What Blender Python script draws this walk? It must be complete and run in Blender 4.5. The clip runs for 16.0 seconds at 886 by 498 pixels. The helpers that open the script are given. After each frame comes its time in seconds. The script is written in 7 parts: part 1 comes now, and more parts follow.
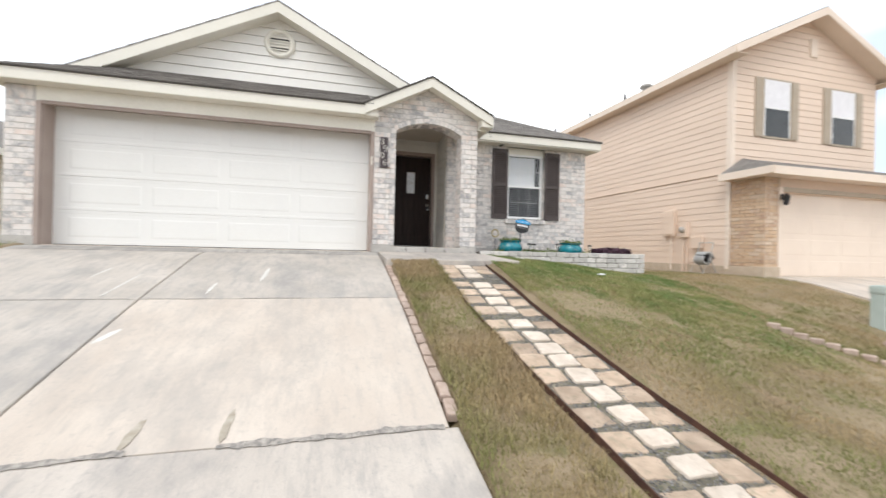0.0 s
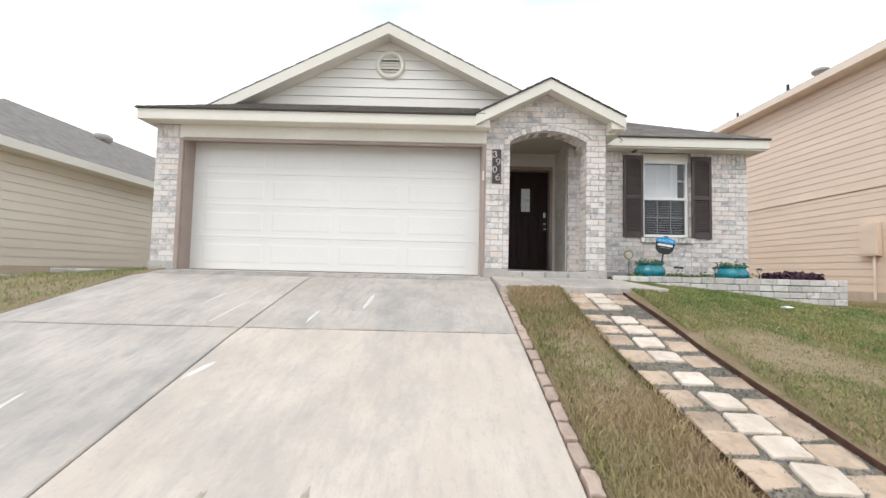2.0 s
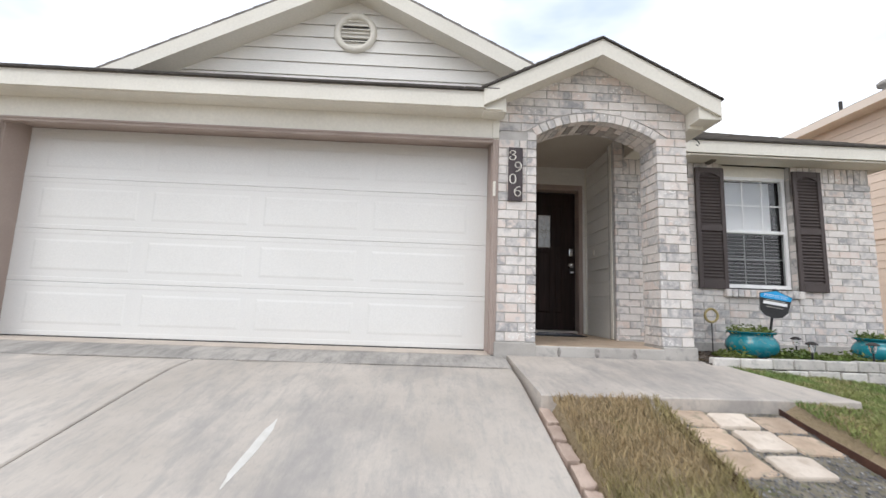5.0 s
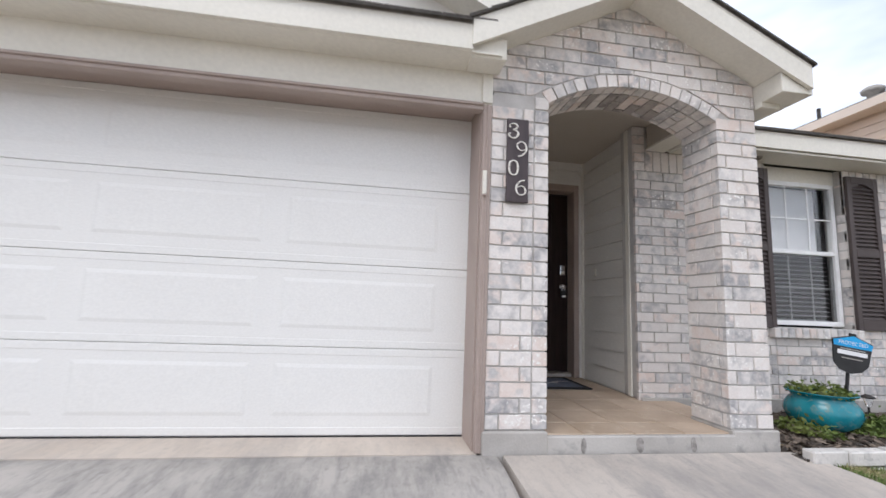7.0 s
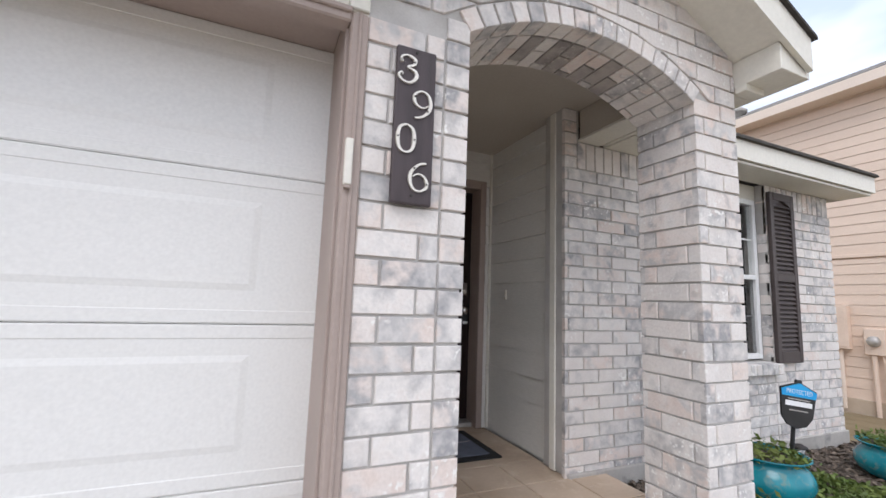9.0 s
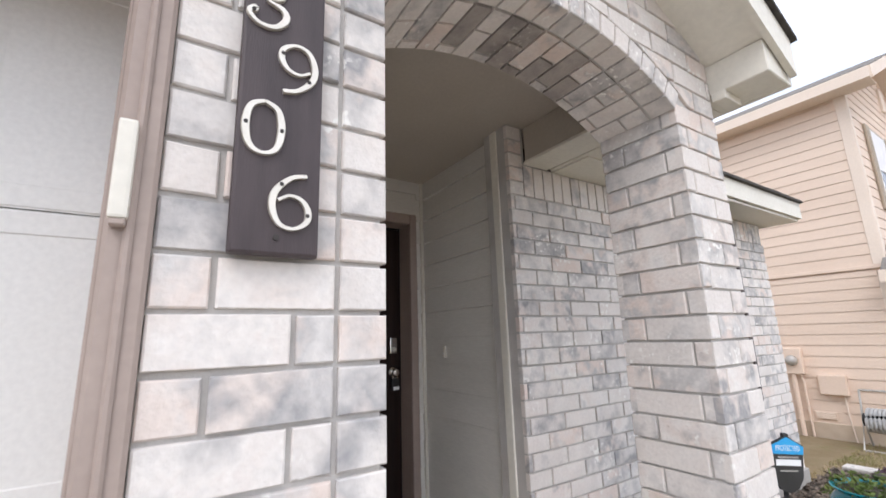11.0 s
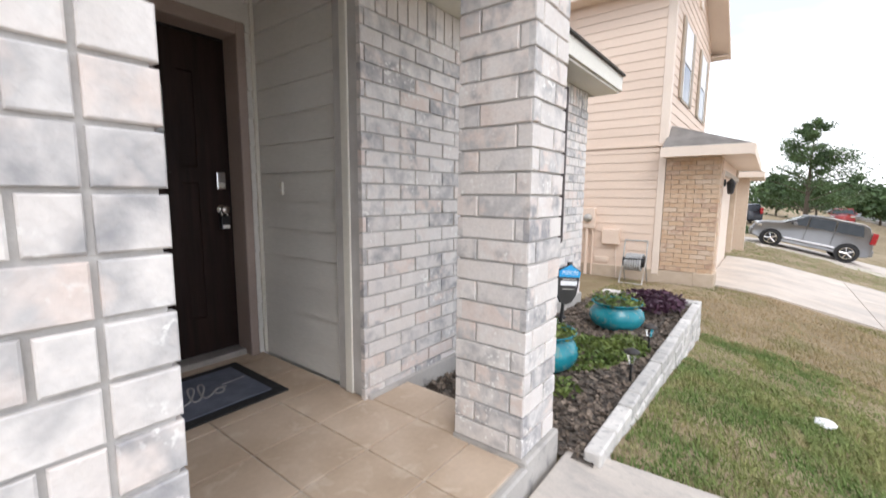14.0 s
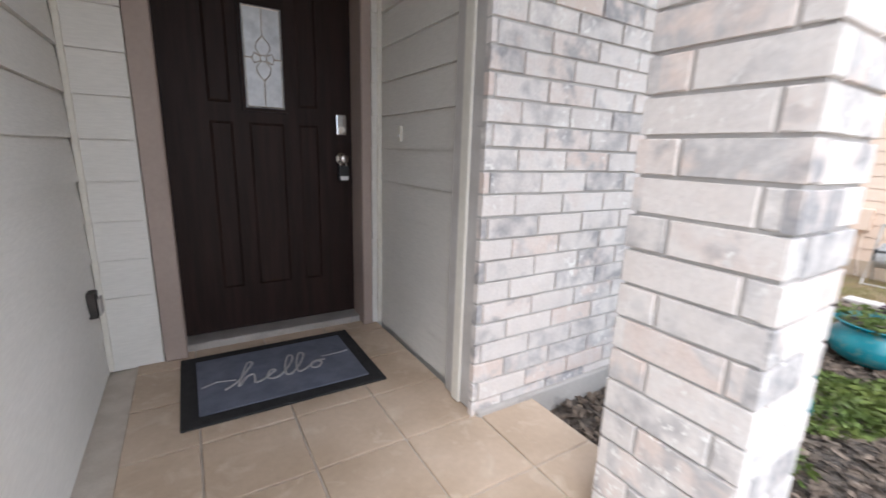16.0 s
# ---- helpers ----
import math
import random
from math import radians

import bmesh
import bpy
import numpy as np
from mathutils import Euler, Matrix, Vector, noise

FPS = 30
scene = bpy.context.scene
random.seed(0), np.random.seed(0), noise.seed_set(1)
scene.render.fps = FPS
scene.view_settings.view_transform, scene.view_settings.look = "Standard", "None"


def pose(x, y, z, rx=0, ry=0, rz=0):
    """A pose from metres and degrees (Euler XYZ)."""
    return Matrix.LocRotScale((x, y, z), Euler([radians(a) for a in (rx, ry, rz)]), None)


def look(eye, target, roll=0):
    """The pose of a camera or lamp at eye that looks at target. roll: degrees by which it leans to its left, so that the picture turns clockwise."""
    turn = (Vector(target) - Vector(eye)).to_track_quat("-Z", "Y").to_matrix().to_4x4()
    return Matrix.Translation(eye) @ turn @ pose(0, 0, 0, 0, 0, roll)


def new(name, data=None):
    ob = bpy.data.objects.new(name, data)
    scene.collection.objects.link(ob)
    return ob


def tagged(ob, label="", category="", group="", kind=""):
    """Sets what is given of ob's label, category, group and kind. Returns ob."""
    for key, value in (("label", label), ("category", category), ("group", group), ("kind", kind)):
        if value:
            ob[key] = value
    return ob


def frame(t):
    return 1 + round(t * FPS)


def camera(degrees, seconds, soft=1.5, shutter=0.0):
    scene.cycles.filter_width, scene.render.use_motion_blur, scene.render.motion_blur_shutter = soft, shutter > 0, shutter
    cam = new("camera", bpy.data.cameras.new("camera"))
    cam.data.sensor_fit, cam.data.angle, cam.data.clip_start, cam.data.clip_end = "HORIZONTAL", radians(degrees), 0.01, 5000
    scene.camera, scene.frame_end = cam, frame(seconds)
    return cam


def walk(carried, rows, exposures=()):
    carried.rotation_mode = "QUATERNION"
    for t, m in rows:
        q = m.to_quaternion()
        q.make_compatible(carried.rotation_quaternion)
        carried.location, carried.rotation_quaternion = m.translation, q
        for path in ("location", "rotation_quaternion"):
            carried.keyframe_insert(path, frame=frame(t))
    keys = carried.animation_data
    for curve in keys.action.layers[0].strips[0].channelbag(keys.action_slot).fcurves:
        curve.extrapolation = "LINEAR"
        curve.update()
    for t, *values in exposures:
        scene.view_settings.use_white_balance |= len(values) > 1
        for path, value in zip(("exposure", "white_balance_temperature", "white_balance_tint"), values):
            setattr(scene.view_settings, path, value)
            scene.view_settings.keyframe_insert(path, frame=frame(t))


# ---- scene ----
cam = camera(93.0, 16.0, shutter=0.4)
METRES, EYE, TILT, LEAN, TURN = 8.1, 0.06, 0.0, 0.0, -14.9
ROWS = [
    (0.0, 0.0, 0.0, 0.0, -0.0, 0.1, -1.34),
    (0.5, -0.0015, 0.0075, -0.0012, 9.75, 0.33, -2.06),
    (1.0, -0.0013, 0.0227, -0.0044, 16.56, -2.24, -2.01),
    (1.5, -0.0118, 0.0576, -0.0015, 15.58, 0.65, -1.79),
    (2.0, -0.0207, 0.1018, 0.0012, 14.92, 2.98, -1.33),
    (2.5, -0.0255, 0.1572, 0.0057, 15.69, 0.93, -3.69),
    (3.0, -0.0448, 0.2105, 0.0093, 16.73, 2.58, -3.44),
    (3.5, -0.0602, 0.2605, 0.0142, 15.61, 1.59, -1.79),
    (4.0, -0.072, 0.3146, 0.0259, 14.61, 3.72, -2.11),
    (6.5, -0.1492, 0.553, 0.082, 9.27, 8.71, -1.72),
    (7.0, -0.153, 0.6005, 0.0955, 6.29, 7.65, -2.27),
    (7.5, -0.162, 0.6469, 0.1053, 0.17, 6.28, -0.89),
    (8.0, -0.1579, 0.6872, 0.1144, -5.04, 5.8, -2.05),
    (8.5, -0.1513, 0.7221, 0.1273, -6.87, 6.59, -2.6),
    (11.0, -0.1277, 0.8299, 0.1591, -17.81, 11.83, 1.82),
    (11.5, -0.1277, 0.8345, 0.1623, -18.93, 16.48, 1.5),
    (12.0, -0.1255, 0.8343, 0.1621, -23.27, 15.89, 1.04),
    (12.5, -0.1211, 0.8323, 0.1599, -31.15, 12.96, 0.55),
    (13.0, -0.1184, 0.8323, 0.1565, -35.93, 8.67, -0.4),
    (13.5, -0.1174, 0.834, 0.1492, -36.77, 0.17, -0.82),
    (14.0, -0.1169, 0.8355, 0.1424, -37.39, -7.26, -0.47),
    (14.5, -0.1145, 0.8376, 0.1371, -38.7, -13.74, -0.61),
    (15.0, -0.1017, 0.8479, 0.1334, -37.37, -15.99, 1.31),
    (15.5, -0.0768, 0.8698, 0.1385, -26.85, -13.39, -2.35),
    (16.0, -0.0652, 0.902, 0.1366, -16.04, -13.06, -1.84),
]
walk(cam, [(t, pose(0, 0, EYE, TILT, LEAN, TURN) @ pose(METRES * x, METRES * y, METRES * z, 90 + pitch, roll, yaw)) for t, x, y, z, yaw, pitch, roll in ROWS],
     [(0.0, 0.42, 6500, 10), (1.5, 0.34, 6450, 10), (4.0, 0.26, 6400, 10), (6.5, 0.18, 6150, 14), (8.5, 0.23, 6100, 14), (11.0, 0.50, 6200, 14), (13.0, 0.58, 6250, 14), (14.5, 0.58, 6250, 13), (15.5, 0.60, 6250, 14), (16.0, 0.98, 6100, 14)])

# ---- light ----
world = bpy.data.worlds.new("overcast_sky")
scene.world = world
world.use_nodes = True
wn, wl = world.node_tree.nodes, world.node_tree.links
wn.clear()
sky = wn.new("ShaderNodeTexSky")
sky.sky_type = "NISHITA"
sky.sun_disc = False
sky.sun_elevation, sky.sun_rotation = radians(58), radians(200)
wco = wn.new("ShaderNodeTexCoord")
wmap = wn.new("ShaderNodeMapping")
wmap.inputs["Scale"].default_value = (1.0, 1.0, 2.6)
wnoise = wn.new("ShaderNodeTexNoise")
wnoise.inputs["Scale"].default_value = 1.7
wnoise.inputs["Detail"].default_value = 5
wramp = wn.new("ShaderNodeValToRGB")
wramp.color_ramp.elements[0].position, wramp.color_ramp.elements[0].color = 0.36, (6.0, 6.9, 8.3, 1)
wramp.color_ramp.elements[1].position, wramp.color_ramp.elements[1].color = 0.58, (11.9, 12.0, 12.0, 1)
wmix = wn.new("ShaderNodeMix")
wmix.data_type = "RGBA"
wmix.inputs[0].default_value = 0.88
wbg = wn.new("ShaderNodeBackground")
wbg.inputs["Strength"].default_value = 0.117
wout = wn.new("ShaderNodeOutputWorld")
wl.new(wco.outputs["Generated"], wmap.inputs["Vector"])
wl.new(wmap.outputs["Vector"], wnoise.inputs["Vector"])
wl.new(wnoise.outputs["Fac"], wramp.inputs["Fac"])
wl.new(sky.outputs["Color"], wmix.inputs[6])
wl.new(wramp.outputs["Color"], wmix.inputs[7])
wl.new(wmix.outputs[2], wbg.inputs["Color"])
wl.new(wbg.outputs["Background"], wout.inputs["Surface"])

sun = bpy.data.lights.new("sun", "SUN")
sun.energy, sun.angle, sun.color = 0.95, radians(25), (1.0, 0.96, 0.9)
sun_ob = new("sun", sun)
sun_ob.matrix_world = look((-15, -10, 24), (0, 6, 0))


# ---- materials ----
def surface(name, c1, c2, scale=3.0, rough=0.7, bump=0.2, fine=60.0, metal=0.0, c3=None, vary=0.0, spread=(0.35, 0.65), stretch=(1, 1, 1), bump_dist=0.004):
    """Two-scale noise colour with fine relief; c3 adds blotches; vary shifts brightness piece by piece."""
    m = bpy.data.materials.new(name)
    m.use_nodes = True
    n, l = m.node_tree.nodes, m.node_tree.links
    b = n["Principled BSDF"]
    geo = n.new("ShaderNodeNewGeometry")
    mp = n.new("ShaderNodeMapping")
    mp.inputs["Scale"].default_value = stretch
    l.new(geo.outputs["Position"], mp.inputs["Vector"])
    big = n.new("ShaderNodeTexNoise")
    big.inputs["Scale"].default_value, big.inputs["Detail"].default_value = scale, 6
    l.new(mp.outputs["Vector"], big.inputs["Vector"])
    r = n.new("ShaderNodeValToRGB")
    r.color_ramp.elements[0].position, r.color_ramp.elements[0].color = spread[0], (*c1, 1)
    r.color_ramp.elements[1].position, r.color_ramp.elements[1].color = spread[1], (*c2, 1)
    l.new(big.outputs["Fac"], r.inputs["Fac"])
    col = r.outputs["Color"]
    small = n.new("ShaderNodeTexNoise")
    small.inputs["Scale"].default_value, small.inputs["Detail"].default_value = fine, 4
    l.new(mp.outputs["Vector"], small.inputs["Vector"])
    if c3:
        pat = n.new("ShaderNodeTexNoise")
        pat.inputs["Scale"].default_value, pat.inputs["Detail"].default_value, pat.inputs["Distortion"].default_value = scale * 2.7, 7, 0.6
        l.new(mp.outputs["Vector"], pat.inputs["Vector"])
        pr = n.new("ShaderNodeValToRGB")
        pr.color_ramp.elements[0].position, pr.color_ramp.elements[1].position = 0.55, 0.72
        l.new(pat.outputs["Fac"], pr.inputs["Fac"])
        mx = n.new("ShaderNodeMix")
        mx.data_type = "RGBA"
        mx.inputs[7].default_value = (*c3, 1)
        l.new(pr.outputs["Color"], mx.inputs[0])
        l.new(col, mx.inputs[6])
        col = mx.outputs[2]
    hsv = n.new("ShaderNodeHueSaturation")
    mr = n.new("ShaderNodeMapRange")
    mr.inputs[3].default_value, mr.inputs[4].default_value = 0.9, 1.1
    l.new(small.outputs["Fac"], mr.inputs[0])
    val = mr.outputs[0]
    if vary:
        info = n.new("ShaderNodeObjectInfo")
        add = n.new("ShaderNodeMath")
        add.operation = "ADD"
        l.new(info.outputs["Random"], add.inputs[0])
        l.new(geo.outputs["Random Per Island"], add.inputs[1])
        fr = n.new("ShaderNodeMath")
        fr.operation = "FRACT"
        l.new(add.outputs[0], fr.inputs[0])
        mv = n.new("ShaderNodeMapRange")
        mv.inputs[3].default_value, mv.inputs[4].default_value = 1 - vary, 1 + vary
        l.new(fr.outputs[0], mv.inputs[0])
        mu = n.new("ShaderNodeMath")
        mu.operation = "MULTIPLY"
        l.new(mv.outputs[0], mu.inputs[0])
        l.new(val, mu.inputs[1])
        val = mu.outputs[0]
    l.new(val, hsv.inputs["Value"])
    l.new(col, hsv.inputs["Color"])
    l.new(hsv.outputs["Color"], b.inputs["Base Color"])
    b.inputs["Roughness"].default_value, b.inputs["Metallic"].default_value = rough, metal
    if bump:
        bp = n.new("ShaderNodeBump")
        bp.inputs["Strength"].default_value, bp.inputs["Distance"].default_value = bump, bump_dist
        l.new(small.outputs["Fac"], bp.inputs["Height"])
        l.new(bp.outputs["Normal"], b.inputs["Normal"])
    return m


def brick_material(name, tones, white, rough=0.85):
    """Each brick takes one of several tones, with limewash blotches over it."""
    m = bpy.data.materials.new(name)
    m.use_nodes = True
    n, l = m.node_tree.nodes, m.node_tree.links
    b = n["Principled BSDF"]
    geo, info = n.new("ShaderNodeNewGeometry"), n.new("ShaderNodeObjectInfo")
    add = n.new("ShaderNodeMath")
    add.operation = "ADD"
    l.new(info.outputs["Random"], add.inputs[0])
    l.new(geo.outputs["Random Per Island"], add.inputs[1])
    fr = n.new("ShaderNodeMath")
    fr.operation = "FRACT"
    l.new(add.outputs[0], fr.inputs[0])
    r = n.new("ShaderNodeValToRGB")
    r.color_ramp.interpolation = "LINEAR"
    els = r.color_ramp.elements
    while len(els) < len(tones):
        els.new(0.5)
    for e, (p, c) in zip(els, tones):
        e.position, e.color = p, (*c, 1)
    cloud = n.new("ShaderNodeTexNoise")
    cloud.inputs["Scale"].default_value, cloud.inputs["Detail"].default_value = 11.0, 3
    l.new(geo.outputs["Position"], cloud.inputs["Vector"])
    shift = n.new("ShaderNodeMapRange")
    shift.inputs[1].default_value, shift.inputs[2].default_value, shift.inputs[3].default_value, shift.inputs[4].default_value = 0.3, 0.7, -0.13, 0.13
    l.new(cloud.outputs["Fac"], shift.inputs[0])
    tone = n.new("ShaderNodeMath")
    tone.operation = "ADD"
    l.new(fr.outputs[0], tone.inputs[0])
    l.new(shift.outputs[0], tone.inputs[1])
    l.new(tone.outputs[0], r.inputs["Fac"])
    # blotches inside each brick
    blot = n.new("ShaderNodeTexNoise")
    blot.inputs["Scale"].default_value, blot.inputs["Detail"].default_value, blot.inputs["Distortion"].default_value = 9.0, 6, 0.8
    l.new(geo.outputs["Position"], blot.inputs["Vector"])
    br = n.new("ShaderNodeValToRGB")
    br.color_ramp.elements[0].position, br.color_ramp.elements[1].position = 0.42, 0.66
    l.new(blot.outputs["Fac"], br.inputs["Fac"])
    amt = n.new("ShaderNodeMath")
    amt.operation = "MULTIPLY"
    amt.inputs[1].default_value = 0.55
    l.new(br.outputs["Color"], amt.inputs[0])
    mx = n.new("ShaderNodeMix")
    mx.data_type = "RGBA"
    mx.inputs[7].default_value = (*white, 1)
    l.new(amt.outputs[0], mx.inputs[0])
    l.new(r.outputs["Color"], mx.inputs[6])
    grain = n.new("ShaderNodeTexNoise")
    grain.inputs["Scale"].default_value, grain.inputs["Detail"].default_value = 75.0, 8
    l.new(geo.outputs["Position"], grain.inputs["Vector"])
    mr = n.new("ShaderNodeMapRange")
    mr.inputs[3].default_value, mr.inputs[4].default_value = 0.88, 1.12
    l.new(grain.outputs["Fac"], mr.inputs[0])
    hsv = n.new("ShaderNodeHueSaturation")
    l.new(mr.outputs[0], hsv.inputs["Value"])
    # flecks of whitewash that has flaked in patches
    masks = []
    for sc, lo, hi in ((42.0, 0.57, 0.64), (5.0, 0.52, 0.62)):
        t = n.new("ShaderNodeTexNoise")
        t.inputs["Scale"].default_value, t.inputs["Detail"].default_value = sc, 6
        l.new(geo.outputs["Position"], t.inputs["Vector"])
        q = n.new("ShaderNodeMapRange")
        q.inputs[1].default_value, q.inputs[2].default_value = lo, hi
        l.new(t.outputs["Fac"], q.inputs[0])
        masks.append(q.outputs[0])
    both = n.new("ShaderNodeMath")
    both.operation = "MULTIPLY"
    l.new(masks[0], both.inputs[0])
    l.new(masks[1], both.inputs[1])
    fleck = n.new("ShaderNodeMix")
    fleck.data_type = "RGBA"
    fleck.inputs[7].default_value = (*[min(0.84, c * 1.12) for c in white], 1)
    l.new(both.outputs[0], fleck.inputs[0])
    l.new(mx.outputs[2], fleck.inputs[6])
    l.new(fleck.outputs[2], hsv.inputs["Color"])
    l.new(hsv.outputs["Color"], b.inputs["Base Color"])
    b.inputs["Roughness"].default_value = rough
    bp = n.new("ShaderNodeBump")
    bp.inputs["Strength"].default_value, bp.inputs["Distance"].default_value = 0.5, 0.005
    l.new(grain.outputs["Fac"], bp.inputs["Height"])
    l.new(bp.outputs["Normal"], b.inputs["Normal"])
    return m


def concrete(name, c1, c2, dark, scale, stretch, streak=0.55, vary=0.03):
    """Broom-finished concrete: broad tone, wash streaks down the slope, ragged dark stains and fine speckle."""
    m = surface(name, c1, c2, scale, 0.9, 0.5, 150, vary=vary, stretch=stretch, spread=(0.28, 0.72))
    n, l = m.node_tree.nodes, m.node_tree.links
    b = n["Principled BSDF"]
    col = b.inputs["Base Color"].links[0].from_socket
    geo = n.new("ShaderNodeNewGeometry")
    for sc, st, lo, hi, amt in ((1.5, (1.0, 0.45, 1.0), 0.47, 0.64, streak), (5.0, (2.6, 0.5, 1.0), 0.48, 0.66, streak * 0.7), (26.0, (1.0, 0.8, 1.0), 0.54, 0.68, 0.45)):
        mp = n.new("ShaderNodeMapping")
        mp.inputs["Scale"].default_value = st
        l.new(geo.outputs["Position"], mp.inputs["Vector"])
        t = n.new("ShaderNodeTexNoise")
        t.inputs["Scale"].default_value, t.inputs["Detail"].default_value, t.inputs["Roughness"].default_value = sc, 10, 0.72
        l.new(mp.outputs["Vector"], t.inputs["Vector"])
        mr = n.new("ShaderNodeMapRange")
        mr.inputs[1].default_value, mr.inputs[2].default_value, mr.inputs[3].default_value, mr.inputs[4].default_value = lo, hi, 0.0, amt
        l.new(t.outputs["Fac"], mr.inputs[0])
        mx = n.new("ShaderNodeMix")
        mx.data_type = "RGBA"
        mx.inputs[7].default_value = (*dark, 1)
        l.new(mr.outputs[0], mx.inputs[0])
        l.new(col, mx.inputs[6])
        col = mx.outputs[2]
    l.new(col, b.inputs["Base Color"])
    return m


M_BRICK = brick_material("limewashed_brick", [(0.0, (0.72, 0.665, 0.62)), (0.26, (0.66, 0.62, 0.585)), (0.44, (0.33, 0.325, 0.33)), (0.56, (0.70, 0.625, 0.575)),
                                              (0.68, (0.75, 0.71, 0.67)), (0.82, (0.48, 0.465, 0.455)), (0.93, (0.70, 0.60, 0.54))], (0.77, 0.735, 0.70))
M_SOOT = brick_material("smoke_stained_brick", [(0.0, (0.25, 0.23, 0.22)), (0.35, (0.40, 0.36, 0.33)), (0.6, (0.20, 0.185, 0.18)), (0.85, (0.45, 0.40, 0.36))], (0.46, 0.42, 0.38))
M_TANBRICK = brick_material("tan_brick", [(0.0, (0.60, 0.43, 0.28)), (0.3, (0.54, 0.36, 0.23)), (0.5, (0.65, 0.49, 0.34)), (0.7, (0.46, 0.30, 0.21)), (0.85, (0.64, 0.51, 0.39))], (0.62, 0.47, 0.34))
M_MORTAR = surface("mortar", (0.45, 0.43, 0.405), (0.55, 0.53, 0.505), 6, 0.95, 0.4, 150)
M_TANMORTAR = surface("tan_mortar", (0.50, 0.40, 0.30), (0.56, 0.46, 0.35), 6, 0.95, 0.3, 150)
M_CREAM = surface("cream_trim_paint", (0.72, 0.69, 0.61), (0.77, 0.74, 0.66), 1.5, 0.55, 0.1, 40)
M_CEILING = surface("beige_ceiling_paint", (0.47, 0.425, 0.365), (0.51, 0.465, 0.405), 1.5, 0.7, 0.15, 50)
M_SIDING = surface("grey_white_siding_paint", (0.72, 0.70, 0.655), (0.78, 0.76, 0.715), 1.2, 0.6, 0.35, 70, stretch=(0.3, 0.3, 2.0))
M_TAUPE = surface("taupe_trim_paint", (0.34, 0.27, 0.235), (0.39, 0.315, 0.275), 2, 0.55, 0.15, 60)
M_GARAGE = surface("white_garage_paint", (0.74, 0.73, 0.70), (0.775, 0.765, 0.735), 0.8, 0.42, 0, 90)
M_SHINGLE = surface("grey_brown_shingles", (0.16, 0.145, 0.13), (0.23, 0.21, 0.19), 5, 0.95, 0.8, 90, vary=0.15)
M_CONCRETE = concrete("weathered_concrete", (0.53, 0.455, 0.385), (0.64, 0.565, 0.485), (0.37, 0.34, 0.31), 2.2, (1.0, 0.55, 1.0))
M_GREYCONC = concrete("greyer_weathered_concrete", (0.46, 0.41, 0.36), (0.60, 0.54, 0.475), (0.30, 0.28, 0.265), 2.4, (0.8, 0.6, 1.0), 0.7)
M_STAINED = concrete("dirt_stained_concrete", (0.44, 0.395, 0.345), (0.565, 0.51, 0.45), (0.31, 0.295, 0.28), 2.4, (0.7, 0.8, 1.0), 0.75)
M_OLDCONC = concrete("grey_stained_concrete", (0.38, 0.355, 0.325), (0.50, 0.465, 0.425), (0.19, 0.185, 0.175), 1.6, (0.5, 1.6, 1), 0.85)
M_STEPSTAIN = surface("damp_step_stain", (0.20, 0.185, 0.17), (0.40, 0.375, 0.345), 26, 0.9, 0.4, 120)
M_JOINT = surface("dark_joint_soil", (0.10, 0.085, 0.07), (0.16, 0.14, 0.11), 9, 1.0, 0.5, 100)
M_SLAB = surface("grey_foundation_concrete", (0.40, 0.375, 0.345), (0.50, 0.475, 0.44), 3, 0.9, 0.4, 80, c3=(0.30, 0.285, 0.27))
M_TILE = surface("tan_ceramic_tile", (0.46, 0.35, 0.25), (0.56, 0.44, 0.33), 3.6, 0.5, 0.15, 40, c3=(0.60, 0.495, 0.385), vary=0.06)
M_GROUT = surface("pale_grout", (0.50, 0.44, 0.37), (0.58, 0.52, 0.45), 12, 0.95, 0.3, 120)
M_DOOR = surface("dark_brown_door_stain", (0.017, 0.009, 0.0075), (0.027, 0.0145, 0.012), 5, 0.5, 0.25, 60, stretch=(6, 6, 0.5))
M_DOOR.node_tree.nodes["Principled BSDF"].inputs["Specular IOR Level"].default_value = 0.2
M_SHUTTER = surface("dark_brown_shutter_vinyl", (0.060, 0.045, 0.042), (0.075, 0.058, 0.054), 4, 0.6, 0.1, 50)
M_PLAQUE = surface("stained_plaque_wood", (0.040, 0.028, 0.030), (0.062, 0.045, 0.047), 6, 0.5, 0.3, 70, stretch=(5, 5, 0.6))
M_BRASS = surface("brushed_nickel", (0.66, 0.62, 0.55), (0.74, 0.70, 0.63), 12, 0.38, 0.1, 200, metal=0.55)
M_CHROME = surface("polished_chrome", (0.72, 0.71, 0.69), (0.80, 0.79, 0.77), 20, 0.14, 0, 50, metal=1.0)
M_BLACK = surface("black_plastic", (0.012, 0.012, 0.013), (0.02, 0.02, 0.022), 12, 0.45, 0.1, 120)
M_VINYL = surface("white_vinyl", (0.78, 0.78, 0.77), (0.83, 0.83, 0.82), 4, 0.4, 0, 40)
M_BLIND = surface("white_blind_slat", (0.74, 0.73, 0.75), (0.80, 0.79, 0.81), 5, 0.5, 0, 40)
# near-black colour stands in for the lack of light behind openings
M_ROOM = surface("unlit_interior_dark", (0.05, 0.05, 0.052), (0.07, 0.07, 0.072), 2, 0.9, 0, 30)
M_TEAL = surface("teal_glazed_ceramic", (0.010, 0.17, 0.22), (0.020, 0.26, 0.31), 7, 0.22, 0.15, 30, c3=(0.16, 0.27, 0.24))
M_BLUE = surface("bright_blue_print", (0.010, 0.32, 0.68), (0.015, 0.36, 0.73), 8, 0.45, 0, 60)
